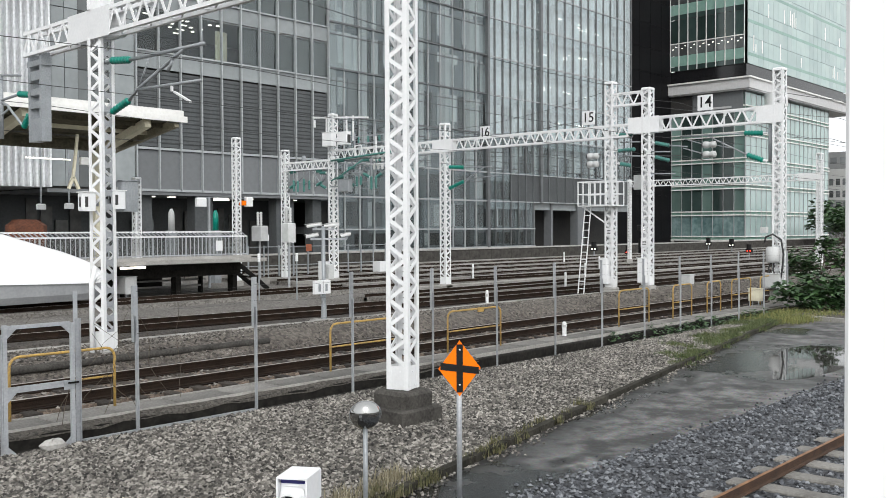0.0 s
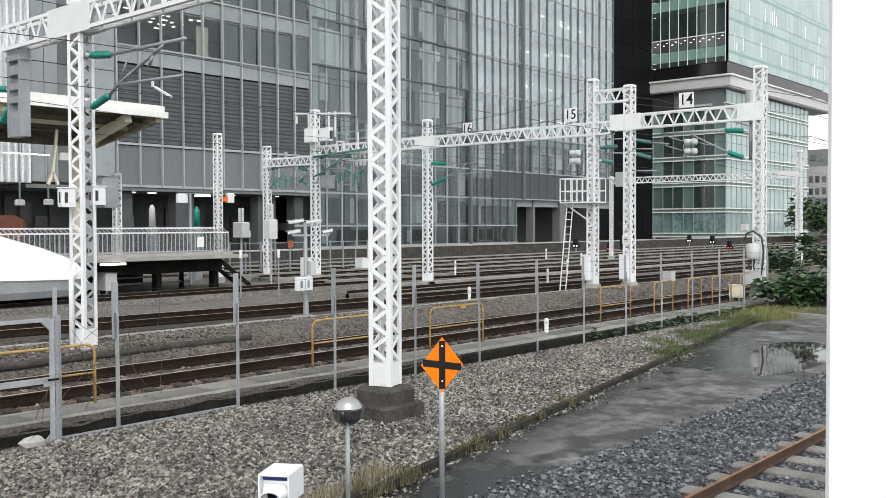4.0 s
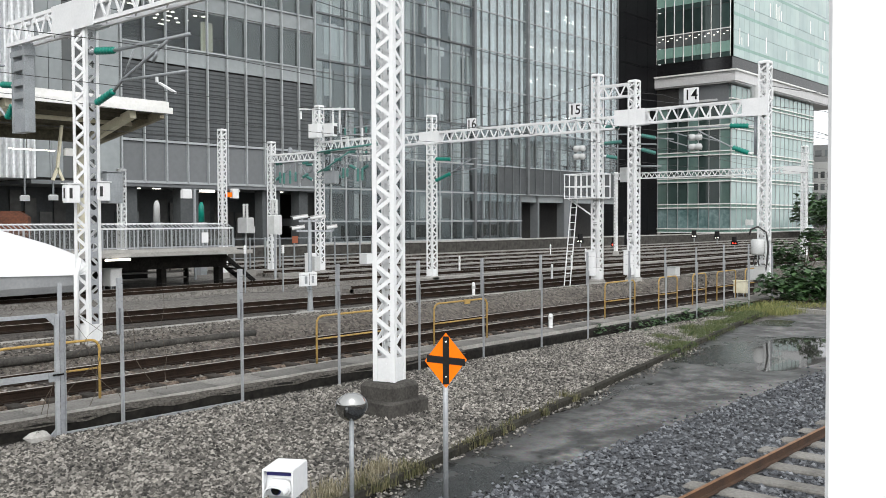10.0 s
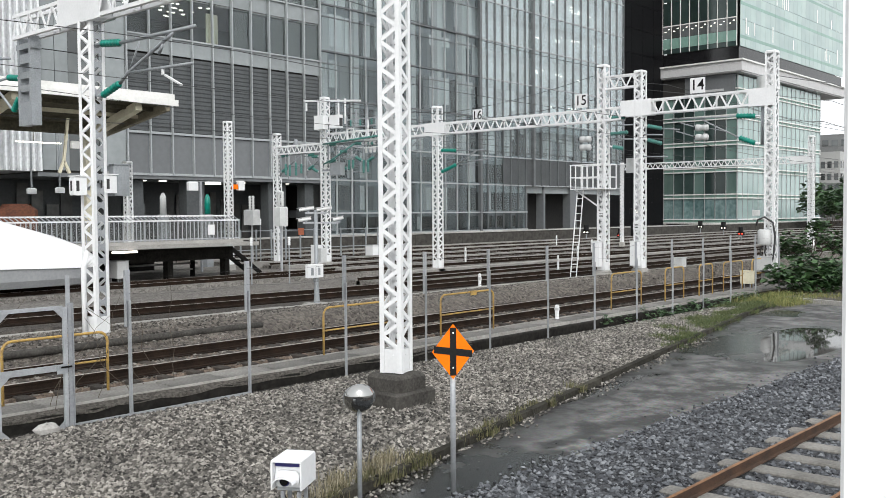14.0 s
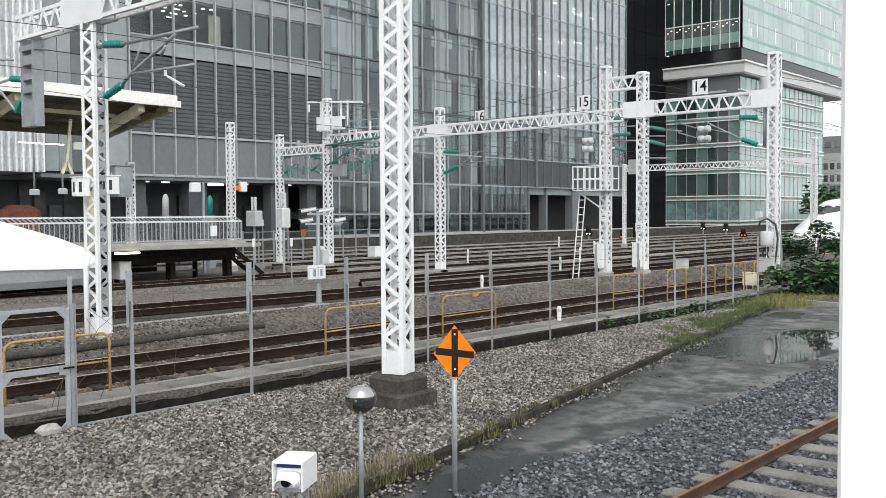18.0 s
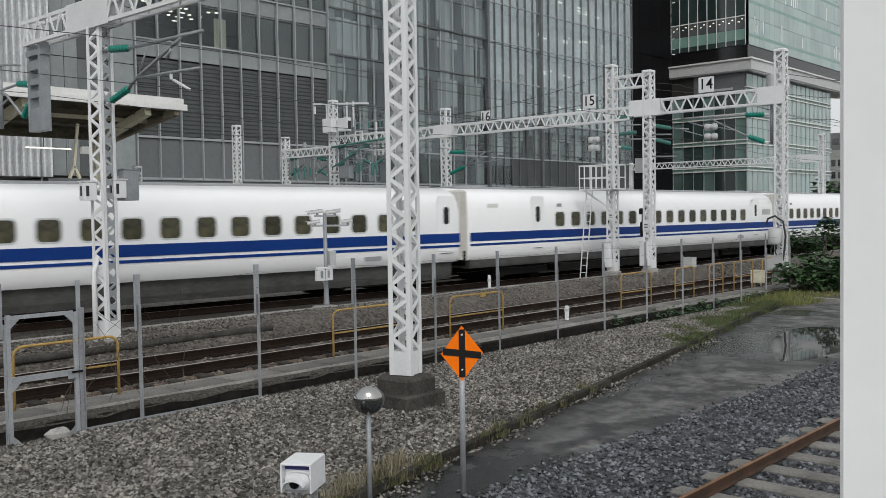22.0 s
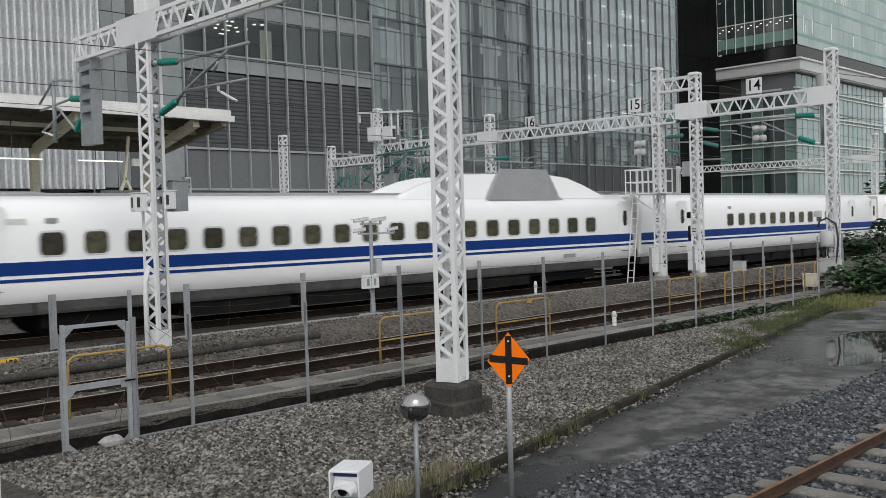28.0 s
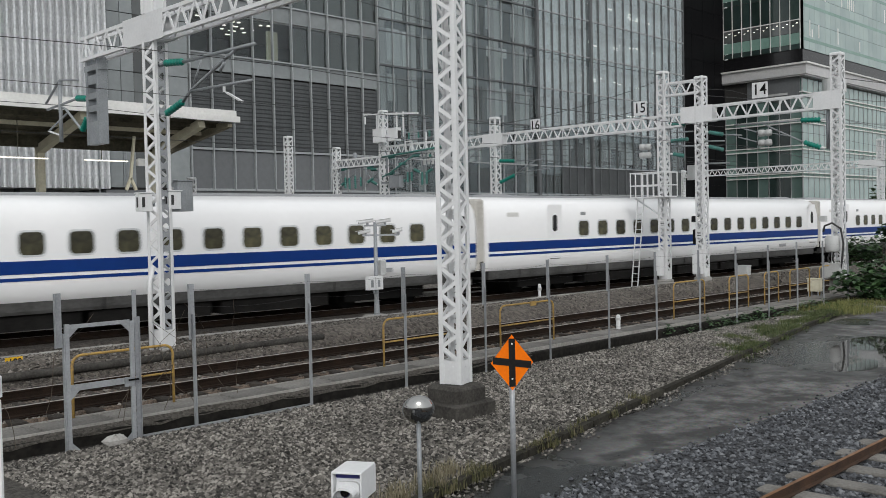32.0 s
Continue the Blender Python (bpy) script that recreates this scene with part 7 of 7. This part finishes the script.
# ---------------------------------------------------------------- marker posts, small boxes and markers in the yard
for x, y, h in ((19.2, 13.05, 0.31), (36.0, 24.4, 0.6), (44, 28.5, 0.7), (52, 32.6, 0.8), (60, 40.8, 0.8), (25, 20.2, 0.5), (39, 32.5, 0.7)):
    t = thing("marker_post", pose(x, y, 0), "short white marker post in the ballast", "marker post", "marker posts")
    part("shaft", Mesh().box(-0.045, 0.045, -0.045, 0.045, -0.3, h, 0.02), M_WHITE, t)
    part("band", Mesh().box(-0.047, 0.047, -0.047, 0.047, h * 0.55, h * 0.75), M_GREYPOT, t)
cabinet(40.3, 41.1, -0.3, 0.66, 0.5, 0.8, "white cable box in the ballast", legs=0.12)
cabinet(31.05, 13.2, -0.3, 0.4, 0.3, 0.42, "cream junction box on the trackside", M_CREAM, legs=0.4)
cabinet(36.5, 18.5, 0.1, 0.42, 0.4, 0.42, "grey signal cabinet on short legs", M_GREYPOT, legs=0.1)
tag = thing("distance_sign", pose(6.58, 17.9, 0.0), "small yellow sign with dark marks on the walkway edge", "sign")
p_ = part("plate", Mesh().box(-0.16, 0.16, -0.02, 0.0, 0.12, 0.31, 0.004), M_TAG, tag)
part("stake", Mesh().box(-0.02, 0.02, 0.0, 0.03, -0.3, 0.3), M_GALV, tag)
me = text_mesh("number", "180", 0.16)
me.materials.clear()
me.materials.append(M_BLACK)
part("number", me, M_BLACK, p_, at=pose(0.02, -0.024, 0.22, 90, 0, 0))
rock = Mesh()
rv, rf = [], []
for i in range(6):
    for j in range(8):
        a, b = math.pi * i / 5, 2 * math.pi * j / 8
        r = RNG.uniform(0.8, 1.15)
        rv.append((0.19 * r * math.sin(a) * math.cos(b), 0.12 * r * math.sin(a) * math.sin(b), 0.09 * r * math.cos(a)))
rf = [(i * 8 + j, (i + 1) * 8 + j, (i + 1) * 8 + (j + 1) % 8, i * 8 + (j + 1) % 8) for i in range(5) for j in range(8)]
tagged(part("rock", rock.add([(x + 5.58, y + 11.72, z - 0.16) for x, y, z in rv], rf), M_CONC), "pale rough rock lying by the gate", "rock")

# poles with boxes and insulator pots near the platform end
for x, y, z, w, h, s in ((31.5, 41.5, 2.0, 0.9, 0.85, 2), (29.0, 35.9, 2.0, 0.55, 0.95, 2)):
    t = thing("transformer_post", pose(x, y, 0), "pale box with grey bushings on a thin post", "transformer", "transformer posts")
    part("post", Mesh().tube([(0, 0, -0.3), (0, 0, z)], 0.06, 8), M_GALV, t)
    part("body", Mesh().box(-0.25, 0.25, -w / 2, w / 2, z, z + h, 0.05), M_GREYPOT, t)
    for k in range(s):
        part("bushing", ribbed((0, -0.12 + 0.27 * k, z + h), (0, -0.12 + 0.27 * k, z + h + 0.75), 0.09, 5), M_GREYPOT, t, smooth=True)
yf = thing("yard_fence", pose(30, 43.5, 0), "low grey yard fence behind the platform end", "fence")
for k in range(14):
    part("post", Mesh().box(k * 1.1 - 0.04, k * 1.1 + 0.04, -0.03, 0.03, -0.3, 1.7), M_STEEL, yf)
for z in (0.5, 1.6):
    part("rail", Mesh().box(0, 14.3, -0.02, 0.02, z, z + 0.05), M_STEEL, yf)
for x, y, h in ((24.8, 30.2, 1.3), (23.4, 30.9, 1.3), (32.45, 42.0, 2.0), (34.4, 42.2, 1.85), (33.46, 42.1, 1.2)):
    t = thing("pot_post", pose(x, y, 0), "thin post with a white insulator", "post", "pot posts")
    part("post", Mesh().tube([(0, 0, -0.3), (0, 0, h)], 0.03, 6), M_STEEL, t)
    part("pot", ribbed((0, 0, h), (0, 0, h + 0.35), 0.07, 4), M_WHITE, t, smooth=True)
board = thing("fence_board", pose(36.6, 43.44, 1.32), "small faded orange board hung on the yard fence", "board")
part("sheet", Mesh().box(-0.22, 0.22, -0.03, -0.01, 0, 0.42, 0.008), M_COVER_OR, board)
part("clip", Mesh().box(-0.1, 0.1, -0.008, 0.03, 0.3, 0.38), M_STEEL, board)

# ---------------------------------------------------------------- things on the platform
for x, y, c, lab in ((26.0, 41.5, M_GREYPOT, "tall grey insulator on a platform frame"), (29.95, 43.4, M_TEAL, "tall green insulator on a frame")):
    t = thing("tall_insulator", pose(x, y, 1.3), lab, "insulator")
    part("body", Mesh().tube([(0, 0, 1.3), (0, 0, 2.2), (0, 0, 2.4)], [0.17, 0.15, 0.06], 12), c, t, smooth=True)
    part("frame", Mesh().box(-0.2, 0.2, -0.2, 0.2, -1.6 if x > 26.5 else 0.04, 1.3), M_STEEL, t)
for x, y, z in ((19.1, 41.0, 3.55), (20.4, 41.0, 3.6)):
    t = thing("platform_camera", pose(x, y, z), "small white camera hanging under the canopy", "camera", "platform cameras")
    part("body", Mesh().box(-0.2, 0.2, -0.12, 0.12, 0.02, 0.28, 0.05), M_WHITE, t)
    part("hanger", Mesh().box(-0.03, 0.03, -0.03, 0.03, 0.3, 2.9), M_STEEL, t)
lamp = thing("station_lamp", pose(29.0, 40.2, 3.95), "flat lit lamp with an orange panel beside a mast", "lamp")
part("arm", Mesh().box(-2.4, 0.6, -0.05, 0.05, 0.3, 0.34), M_STEEL, lamp)
part("camera", Mesh().box(-2.4, -1.85, -0.15, 0.15, -0.15, 0.3, 0.05), M_WHITE, lamp, "white camera")
part("post", Mesh().box(-1.7, -1.6, -0.05, 0.05, -4.25, 0.3), M_GALV, lamp)
part("shade", Mesh().box(-1.3, -0.5, -0.15, 0.15, 0.18, 0.29, 0.03), M_TUBE, lamp, "lit flat lamp")
part("orange_panel", Mesh().box(0.15, 0.5, -0.2, -0.1, -0.05, 0.2), M_ORANGE, lamp, "orange panel")
part("box", Mesh().box(0.57, 0.95, -0.2, 0.1, -0.1, 0.4, 0.03), M_WHITE, lamp)
post = thing("brass_post", pose(18.2, 36.0, 4.2), "yellowish metal fitting under the canopy's edge", "fitting")
part("arm", Mesh().beam((-0.1, 0, 0.6), (0.1, 0, 2.3), 0.1, 0.1), M_CREAM, post)
part("foot", Mesh().beam((-0.1, 0, 0.6), (-0.3, 0, 0.1), 0.12, 0.1).beam((-0.1, 0, 0.6), (0.12, 0, 0.1), 0.12, 0.1), M_CREAM, post)
part("lamp_box", Mesh().box(0.2, 0.55, -0.1, 0.1, 1.1, 1.4, 0.03), M_CANOPY, post)
edge = thing("edge_lamp", pose(19.2, 34.38, 1.1), "white tube lamp under the platform's edge", "lamp")
part("tube", Mesh().tube([(0, 0, 0), (1.1, 0, 0)], 0.05, 8), M_TUBE, edge, "lit white tube")
for x in (0.1, 1.0):
    part("clip", Mesh().box(x - 0.02, x + 0.02, -0.02, 0.1, 0.03, 0.1), M_GALV, edge)
notice = thing("railing_notice", pose(24.3, 34.96, 1.9), "small white notice on a platform railing", "notice")
part("sheet", Mesh().box(-0.17, 0.17, -0.02, 0.0, -0.2, 0.25), M_WHITE, notice)
brown = thing("brown_cover", pose(17.3, 38.5, 1.34), "rust-brown covered heap behind the railing", "cover")
part("body", Mesh().box(-0.8, 0.8, -0.4, 0.4, 0, 1.75, 0.25), M_COVER, brown)
stair = thing("platform_stair", pose(26.6, 37.4, -0.3), "dark steel steps at the platform's end", "stairs")
for k in range(5):
    part("tread", Mesh().box(k * 0.3, k * 0.3 + 0.28, -0.5, 0.5, 1.35 - 0.24 * k, 1.39 - 0.24 * k), M_EQUIP, stair)
for y in (-0.5, 0.5):
    part("stringer", Mesh().beam((0, y, 1.4), (1.9, y, 0.0), 0.06, 0.2), M_EQUIP, stair)
under = cabinet(20.0, 35.3, -0.3, 0.7, 0.5, 0.7, "pale box under the platform edge", M_GREYPOT, legs=0.3)


# ---------------------------------------------------------------- weeds, grass and shrubs
def leaves(name, label, cat, mat, clumps, n, size, flat=0.5, parent=None):
    """Broad leaves, each of four bent triangles, round clump centres (x, y, z, radius)."""
    vs, fs = [], []
    for x, y, z, r in clumps:
        for _ in range(n):
            d = Vector(RNG.normal(size=3)).normalized() * (r * RNG.random() ** 0.45)
            p = Vector((x + d.x, y + d.y, z + d.z * 0.8))
            a = RNG.uniform(0, 2 * math.pi)
            s = size * RNG.uniform(0.6, 1.3)
            u = Vector((math.cos(a), math.sin(a), RNG.uniform(-0.6, 0.3))).normalized()
            v = u.cross(Vector((RNG.uniform(-flat, flat), RNG.uniform(-flat, flat), 1))).normalized()
            w = u.cross(v)
            k = len(vs)
            vs += [p, p + u * s * 0.45 + v * s * 0.4 - w * s * 0.08, p + u * s, p + u * s * 0.45 - v * s * 0.4 - w * s * 0.08, p + u * s * 0.5]
            fs += [(k, k + 4, k + 1), (k + 1, k + 4, k + 2), (k, k + 3, k + 4), (k + 3, k + 2, k + 4)]
    me = bpy.data.meshes.new(name)
    me.from_pydata([tuple(q) for q in vs], [], fs)
    me.materials.append(mat)
    ob = new(name, me)
    if parent is not None:
        ob.parent = parent
    return ob


def shrub(name, x, y, label, clumps, n, size):
    t = thing(name, pose(x, y, -0.25), label, "shrub", "shrubs")
    for i, (cx, cy, cz, r) in enumerate(clumps):
        part("stem", Mesh().tube([(0.1 * math.sin(i), 0.1 * math.cos(i), 0), (cx * 0.5, cy * 0.5, cz * 0.6), (cx, cy, cz)], [0.03, 0.022, 0.01], 6), M_BARK, t)
    tagged(leaves("crown", "", "", M_LEAF, clumps, n, size, parent=t), "crown of broad dark green leaves")


shrub("broadleaf_shrub", 31.0, 11.2, "low spreading shrub with broad green leaves beside the apron", [(-0.5, 0.7, 0.75, 0.55), (0.2, 0.2, 0.95, 0.6), (0.9, -0.2, 0.85, 0.6), (0.6, -0.8, 0.6, 0.5), (1.3, -0.9, 0.6, 0.5), (-0.3, 0.1, 0.5, 0.5), (1.6, -0.3, 0.9, 0.5), (0.4, -0.3, 0.45, 0.5), (1.9, -1.5, 0.7, 0.55), (2.2, -2.2, 0.6, 0.5)], 210, 0.22)
shrub("tall_shrub", 36.2, 12.9, "tall loose shrub with broad green leaves", [(-0.2, 0.4, 1.5, 0.5), (0.3, 0.0, 1.9, 0.55), (0.9, -0.4, 1.75, 0.55), (0.0, 0.2, 1.1, 0.5), (0.7, -0.9, 1.4, 0.5), (1.2, -1.2, 1.8, 0.5), (0.4, -0.2, 2.3, 0.35), (1.4, -2.0, 1.3, 0.5), (1.2, -2.6, 1.9, 0.4), (0.0, 0.9, 1.75, 0.5), (-0.2, 0.9, 1.3, 0.5)], 140, 0.21)
# Added behind the column, out of sight, so the puddle mirrors dark leaves.
shrub("tall_shrub", 38.4, 10.2, "hidden tall shrub added to darken the puddle's reflection", [(0.0, 0.9, 1.3, 0.7), (0.2, 0.2, 2.1, 0.7), (0.1, -0.6, 1.5, 0.7), (0.4, -1.2, 2.3, 0.6), (0.3, -1.9, 1.5, 0.7), (0.6, -2.6, 2.2, 0.7), (0.0, -0.2, 0.7, 0.7), (0.2, -1.8, 0.7, 0.7)], 150, 0.23)
shrub("broadleaf_shrub", 33.6, 8.6, "low spreading shrub with broad leaves past the apron", [(0.0, 0.6, 0.7, 0.5), (0.2, 0.0, 0.9, 0.55), (0.0, -0.7, 0.7, 0.5), (0.3, -1.4, 0.8, 0.5), (0.5, -0.5, 0.4, 0.5)], 190, 0.22)
for x, y, h, w in ((140, 47, 6, 6), (150, 50, 7, 7), (160, 52, 7, 7), (132, 42, 5, 5), (170, 52, 7, 7)):
    shrub("distant_tree", x, y, "dark distant tree at the end of the yard", [(w * 0.5 * math.cos(a), w * 0.5 * math.sin(a), h * f, w * 0.3) for a, f in zip(np.linspace(0, 6.28, 9), (0.5, 0.7, 0.55, 0.85, 0.6, 0.9, 0.5, 0.75, 0.65))], 60, 0.9)


def blades(name, label, n, place, height, mat):
    p, h = place(n), RNG.uniform(height[0], height[1], n)
    a, lean = RNG.uniform(0, 2 * np.pi, n), RNG.uniform(0.0, 0.7, n)
    d = np.stack([np.cos(a), np.sin(a), np.zeros(n)], 1)
    s = np.stack([-np.sin(a), np.cos(a), np.zeros(n)], 1) * (0.003 + 0.0035 * RNG.random((n, 1)))
    up = np.array([0, 0, 1.0])
    m = p + d * (lean * h * 0.3)[:, None] + up * (h * 0.6)[:, None]
    q = p + d * (lean * h)[:, None] + up * (h * (1 - 0.3 * lean))[:, None]
    v = np.stack([p - s, p + s, m - s * 0.7, m + s * 0.7, q], 1).reshape(-1, 3)
    k = 5 * np.arange(n)[:, None]
    f = [tuple(r) for r in (k + np.array([0, 1, 3, 2])).tolist()] + [tuple(r) for r in (k + np.array([2, 3, 4])).tolist()]
    me = bpy.data.meshes.new(name)
    me.from_pydata(v.tolist(), [], f)
    me.materials.append(mat)
    return tagged(new(name, me), label, "grass", "", "stuff")


def tufts(spots):
    """Places round tuft centres (x, y, radius, share)."""
    def place(n):
        w = np.array([s[3] for s in spots], float)
        i = RNG.choice(len(spots), n, p=w / w.sum())
        c = np.array([s[:3] for s in spots])[i]
        return np.stack([c[:, 0] + RNG.normal(0, 1, n) * c[:, 2], c[:, 1] + RNG.normal(0, 1, n) * c[:, 2], np.full(n, -0.21)], 1)
    return place


pud = Mesh()
ph = RNG.uniform(0, 6.28, 12)
wob = lambda a, o: sum(math.sin(k * a + ph[(k + o) % 12]) * 0.30 / k ** 0.9 for k in (1, 2, 3, 4, 5, 7, 10))
ring = [(20.3 + 2.7 * math.cos(a) * (1 + 0.25 * wob(a, 0)) + 0.10 * wob(9 * a, 3), 7.35 + 0.85 * math.sin(a) * (1 + 0.3 * wob(a, 5)) + 0.55 * math.cos(a), -0.2335) for a in np.linspace(0, 2 * math.pi, 90, endpoint=False)]
pud.add(ring + [(x, y, -0.238) for x, y, _ in ring], [tuple(range(90))] + [(i, (i + 1) % 90, (i + 1) % 90 + 90, i + 90) for i in range(90)])
setting("puddle_water", pud, M_WATER, "still dark puddle on the concrete apron", "puddle")
kx = lambda x: float(np.interp(x, [p[0] for p in KERB], [p[1] for p in KERB]))
near_tufts = [(x, kx(x) + RNG.normal(0, 0.07), 0.05, RNG.uniform(0.5, 1.5)) for x in np.concatenate([RNG.uniform(5.6, 9.4, 26), RNG.uniform(9.4, 13, 10)])]
blades("kerb_grass", "thin yellowish weeds growing along a kerb", 2000, tufts(near_tufts), (0.04, 0.17), M_GRASS)
far_tufts = [(x, kx(x) + abs(RNG.normal(0.15, 0.45)), 0.14, 1.0) for x in 17 + 12.5 * RNG.random(90) ** 0.7]
blades("bank_weeds", "green and straw-coloured weeds on the gravel bank", 24000, tufts(far_tufts), (0.03, 0.14), M_WEED)
straw = [(x, y, 0.22, 1.0) for x, y in zip(RNG.uniform(27.2, 30.2, 40), RNG.uniform(10.2, 11.8, 40))] + [(x, y, 0.25, 1.0) for x, y in zip(RNG.uniform(29.2, 30.6, 16), RNG.uniform(8.2, 10.4, 16))]
blades("tall_grass", "tall yellow-green grass in front of shrubs", 5200, tufts(straw), (0.08, 0.30), M_STRAW)
dry = [(x, kx(x) + d, 0.07, 1.0) for x, d in zip(RNG.uniform(5.5, 7.6, 16), RNG.uniform(0.02, 0.35, 16))]
blades("dry_tufts", "dry straw-coloured grass tufts at the foot of a sign", 760, tufts(dry), (0.07, 0.24), M_DRY)
weedy = [(x, 12.0 + RNG.normal(0, 0.18), RNG.uniform(-0.2, -0.05), 0.22) for x in RNG.uniform(19.5, 29, 26)]
tagged(leaves("fence_weeds", "", "", M_LEAF, weedy, 34, 0.10), "low green weeds along the foot of a fence", "weeds", "", "stuff")


# ---------------------------------------------------------------- loose stones
def stones(name, label, mat, n, place, size):
    """Many small angular stones in one mesh."""
    base = np.array([(1, 0, 0), (-1, 0, 0), (0, 1, 0), (0, -1, 0), (0, 0, 1), (0, 0, -1)], float)
    tri = np.array([(0, 2, 4), (2, 1, 4), (1, 3, 4), (3, 0, 4), (2, 0, 5), (1, 2, 5), (3, 1, 5), (0, 3, 5)])
    pts = place(n)
    n = len(pts)
    r = RNG.uniform(size[0], size[1], (n, 1, 1)) * RNG.uniform(0.6, 1.25, (n, 6, 1))
    a = RNG.uniform(0, 2 * np.pi, (n, 1))
    v = base[None] * r
    tilt = RNG.uniform(-0.6, 0.6, (n, 1))
    y, z = v[..., 1] * np.cos(tilt) - v[..., 2] * np.sin(tilt), v[..., 1] * np.sin(tilt) + v[..., 2] * np.cos(tilt)
    x, y = v[..., 0] * np.cos(a) - y * np.sin(a), v[..., 0] * np.sin(a) + y * np.cos(a)
    v = np.stack([x, y, z * 0.75], -1) + pts[:, None, :]
    me = bpy.data.meshes.new(name)
    me.from_pydata(v.reshape(-1, 3).tolist(), [], (tri[None] + 6 * np.arange(n)[:, None, None]).reshape(-1, 3).tolist())
    me.materials.append(mat)
    return tagged(new(name, me), label, "stones", "", "stuff")


def gravel_places(n):
    x = 4 + 24 * RNG.random(n) ** 1.5
    lo = np.interp(x, [p[0] for p in KERB], [p[1] for p in KERB]) + 0.08
    y = lo + (11.80 - lo) * RNG.random(n)
    far = np.hypot(x - 9.59, y - 9.31)
    return np.stack([x, y, -0.197 + np.interp(far, [0.55, 0.8, 1.1, 1.5], [0.08, 0.06, 0.03, 0.0])], 1)


def ballast_places(n):
    x = 5 + 30 * RNG.random(n) ** 1.4
    y = 2.2 + 3.6 * RNG.random(n)
    keep = (np.abs(y - 3.42) > 0.75) | (np.abs((x - 5.0 + 0.325) % 0.65 - 0.325) > 0.16)
    keep &= np.abs(np.abs(y - 3.42) - 0.568) > 0.09
    return np.stack([x, y, np.full(n, -0.13) + RNG.uniform(-0.01, 0.012, n)], 1)[keep]


def yard_places(n):
    x = 2 + 40 * RNG.random(n) ** 1.3
    y = 13.2 + 6.2 * RNG.random(n)
    keep = (np.abs(np.abs(y - 15.2) - 0.75) > 0.17) & (np.abs(y - 19.2) > 0.2)
    z = np.where(np.abs(y - 15.2) < 1.0, -0.18, np.interp(y, [p[0] for p in BANK], [p[1] for p in BANK], left=-0.295))
    return np.stack([x, y, z], 1)[keep]


def spill_places(n):
    x = 6 + 22 * RNG.random(n) ** 1.2
    y = 5.55 + np.abs(RNG.normal(0, 0.28, n))
    return np.stack([x, y, np.full(n, -0.225)], 1)


stones("spilt_stones", "scattered ballast stones on the edge of the apron", M_BSTONE, 1500, spill_places, (0.015, 0.04))
def fringe_places(n):
    x = 5.5 + 14 * RNG.random(n) ** 1.3
    y = np.interp(x, [p[0] for p in KERB], [p[1] for p in KERB]) - 0.07 - np.abs(RNG.normal(0, 0.10, n)) * (1 + np.sin(2.1 * x) * 0.8)
    return np.stack([x, y, np.full(n, -0.225)], 1)


stones("kerb_grit", "scattered gravel stones fallen over the kerb", M_STONE, 700, fringe_places, (0.012, 0.034))
stones("yard_stones", "loose grey-brown stones between the yard tracks", M_YSTONE, 36000, yard_places, (0.02, 0.05))
stones("gravel_stones", "loose angular grey and buff gravel stones", M_STONE, 70000, gravel_places, (0.013, 0.042))
stones("ballast_stones", "loose blue-grey ballast stones round the track", M_BSTONE, 30000, ballast_places, (0.018, 0.042))


# ---------------------------------------------------------------- the passing train's run
#   seconds, metres along the line of its first coupling
RUN = [(0, 374.0), (5, 292.8), (10, 211.8), (15, 130.8), (17, 98.3), (18, 82.1), (19, 65.9), (20, 49.65), (21, 33.45), (22, 17.2), (23, 0.95), (24, -15.2), (25, -31.4), (26, -47.45),
       (27, -63.6), (28, -79.7), (29, -95.7), (30, -111.6), (31, -127.25), (32, -141.3)]


def motions():
    for c, start in CARS:
        rows = []
        for t, s in RUN:
            x0, y0, _ = on_line(s - 28.75 + start)
            x1, y1, _ = on_line(s - 28.75 + start + 26.0)
            rows.append((t, pose(x0, y0, 0, 0, 0, math.degrees(math.atan2(y1 - y0, x1 - x0)))))
        walk(c, rows)


motions()
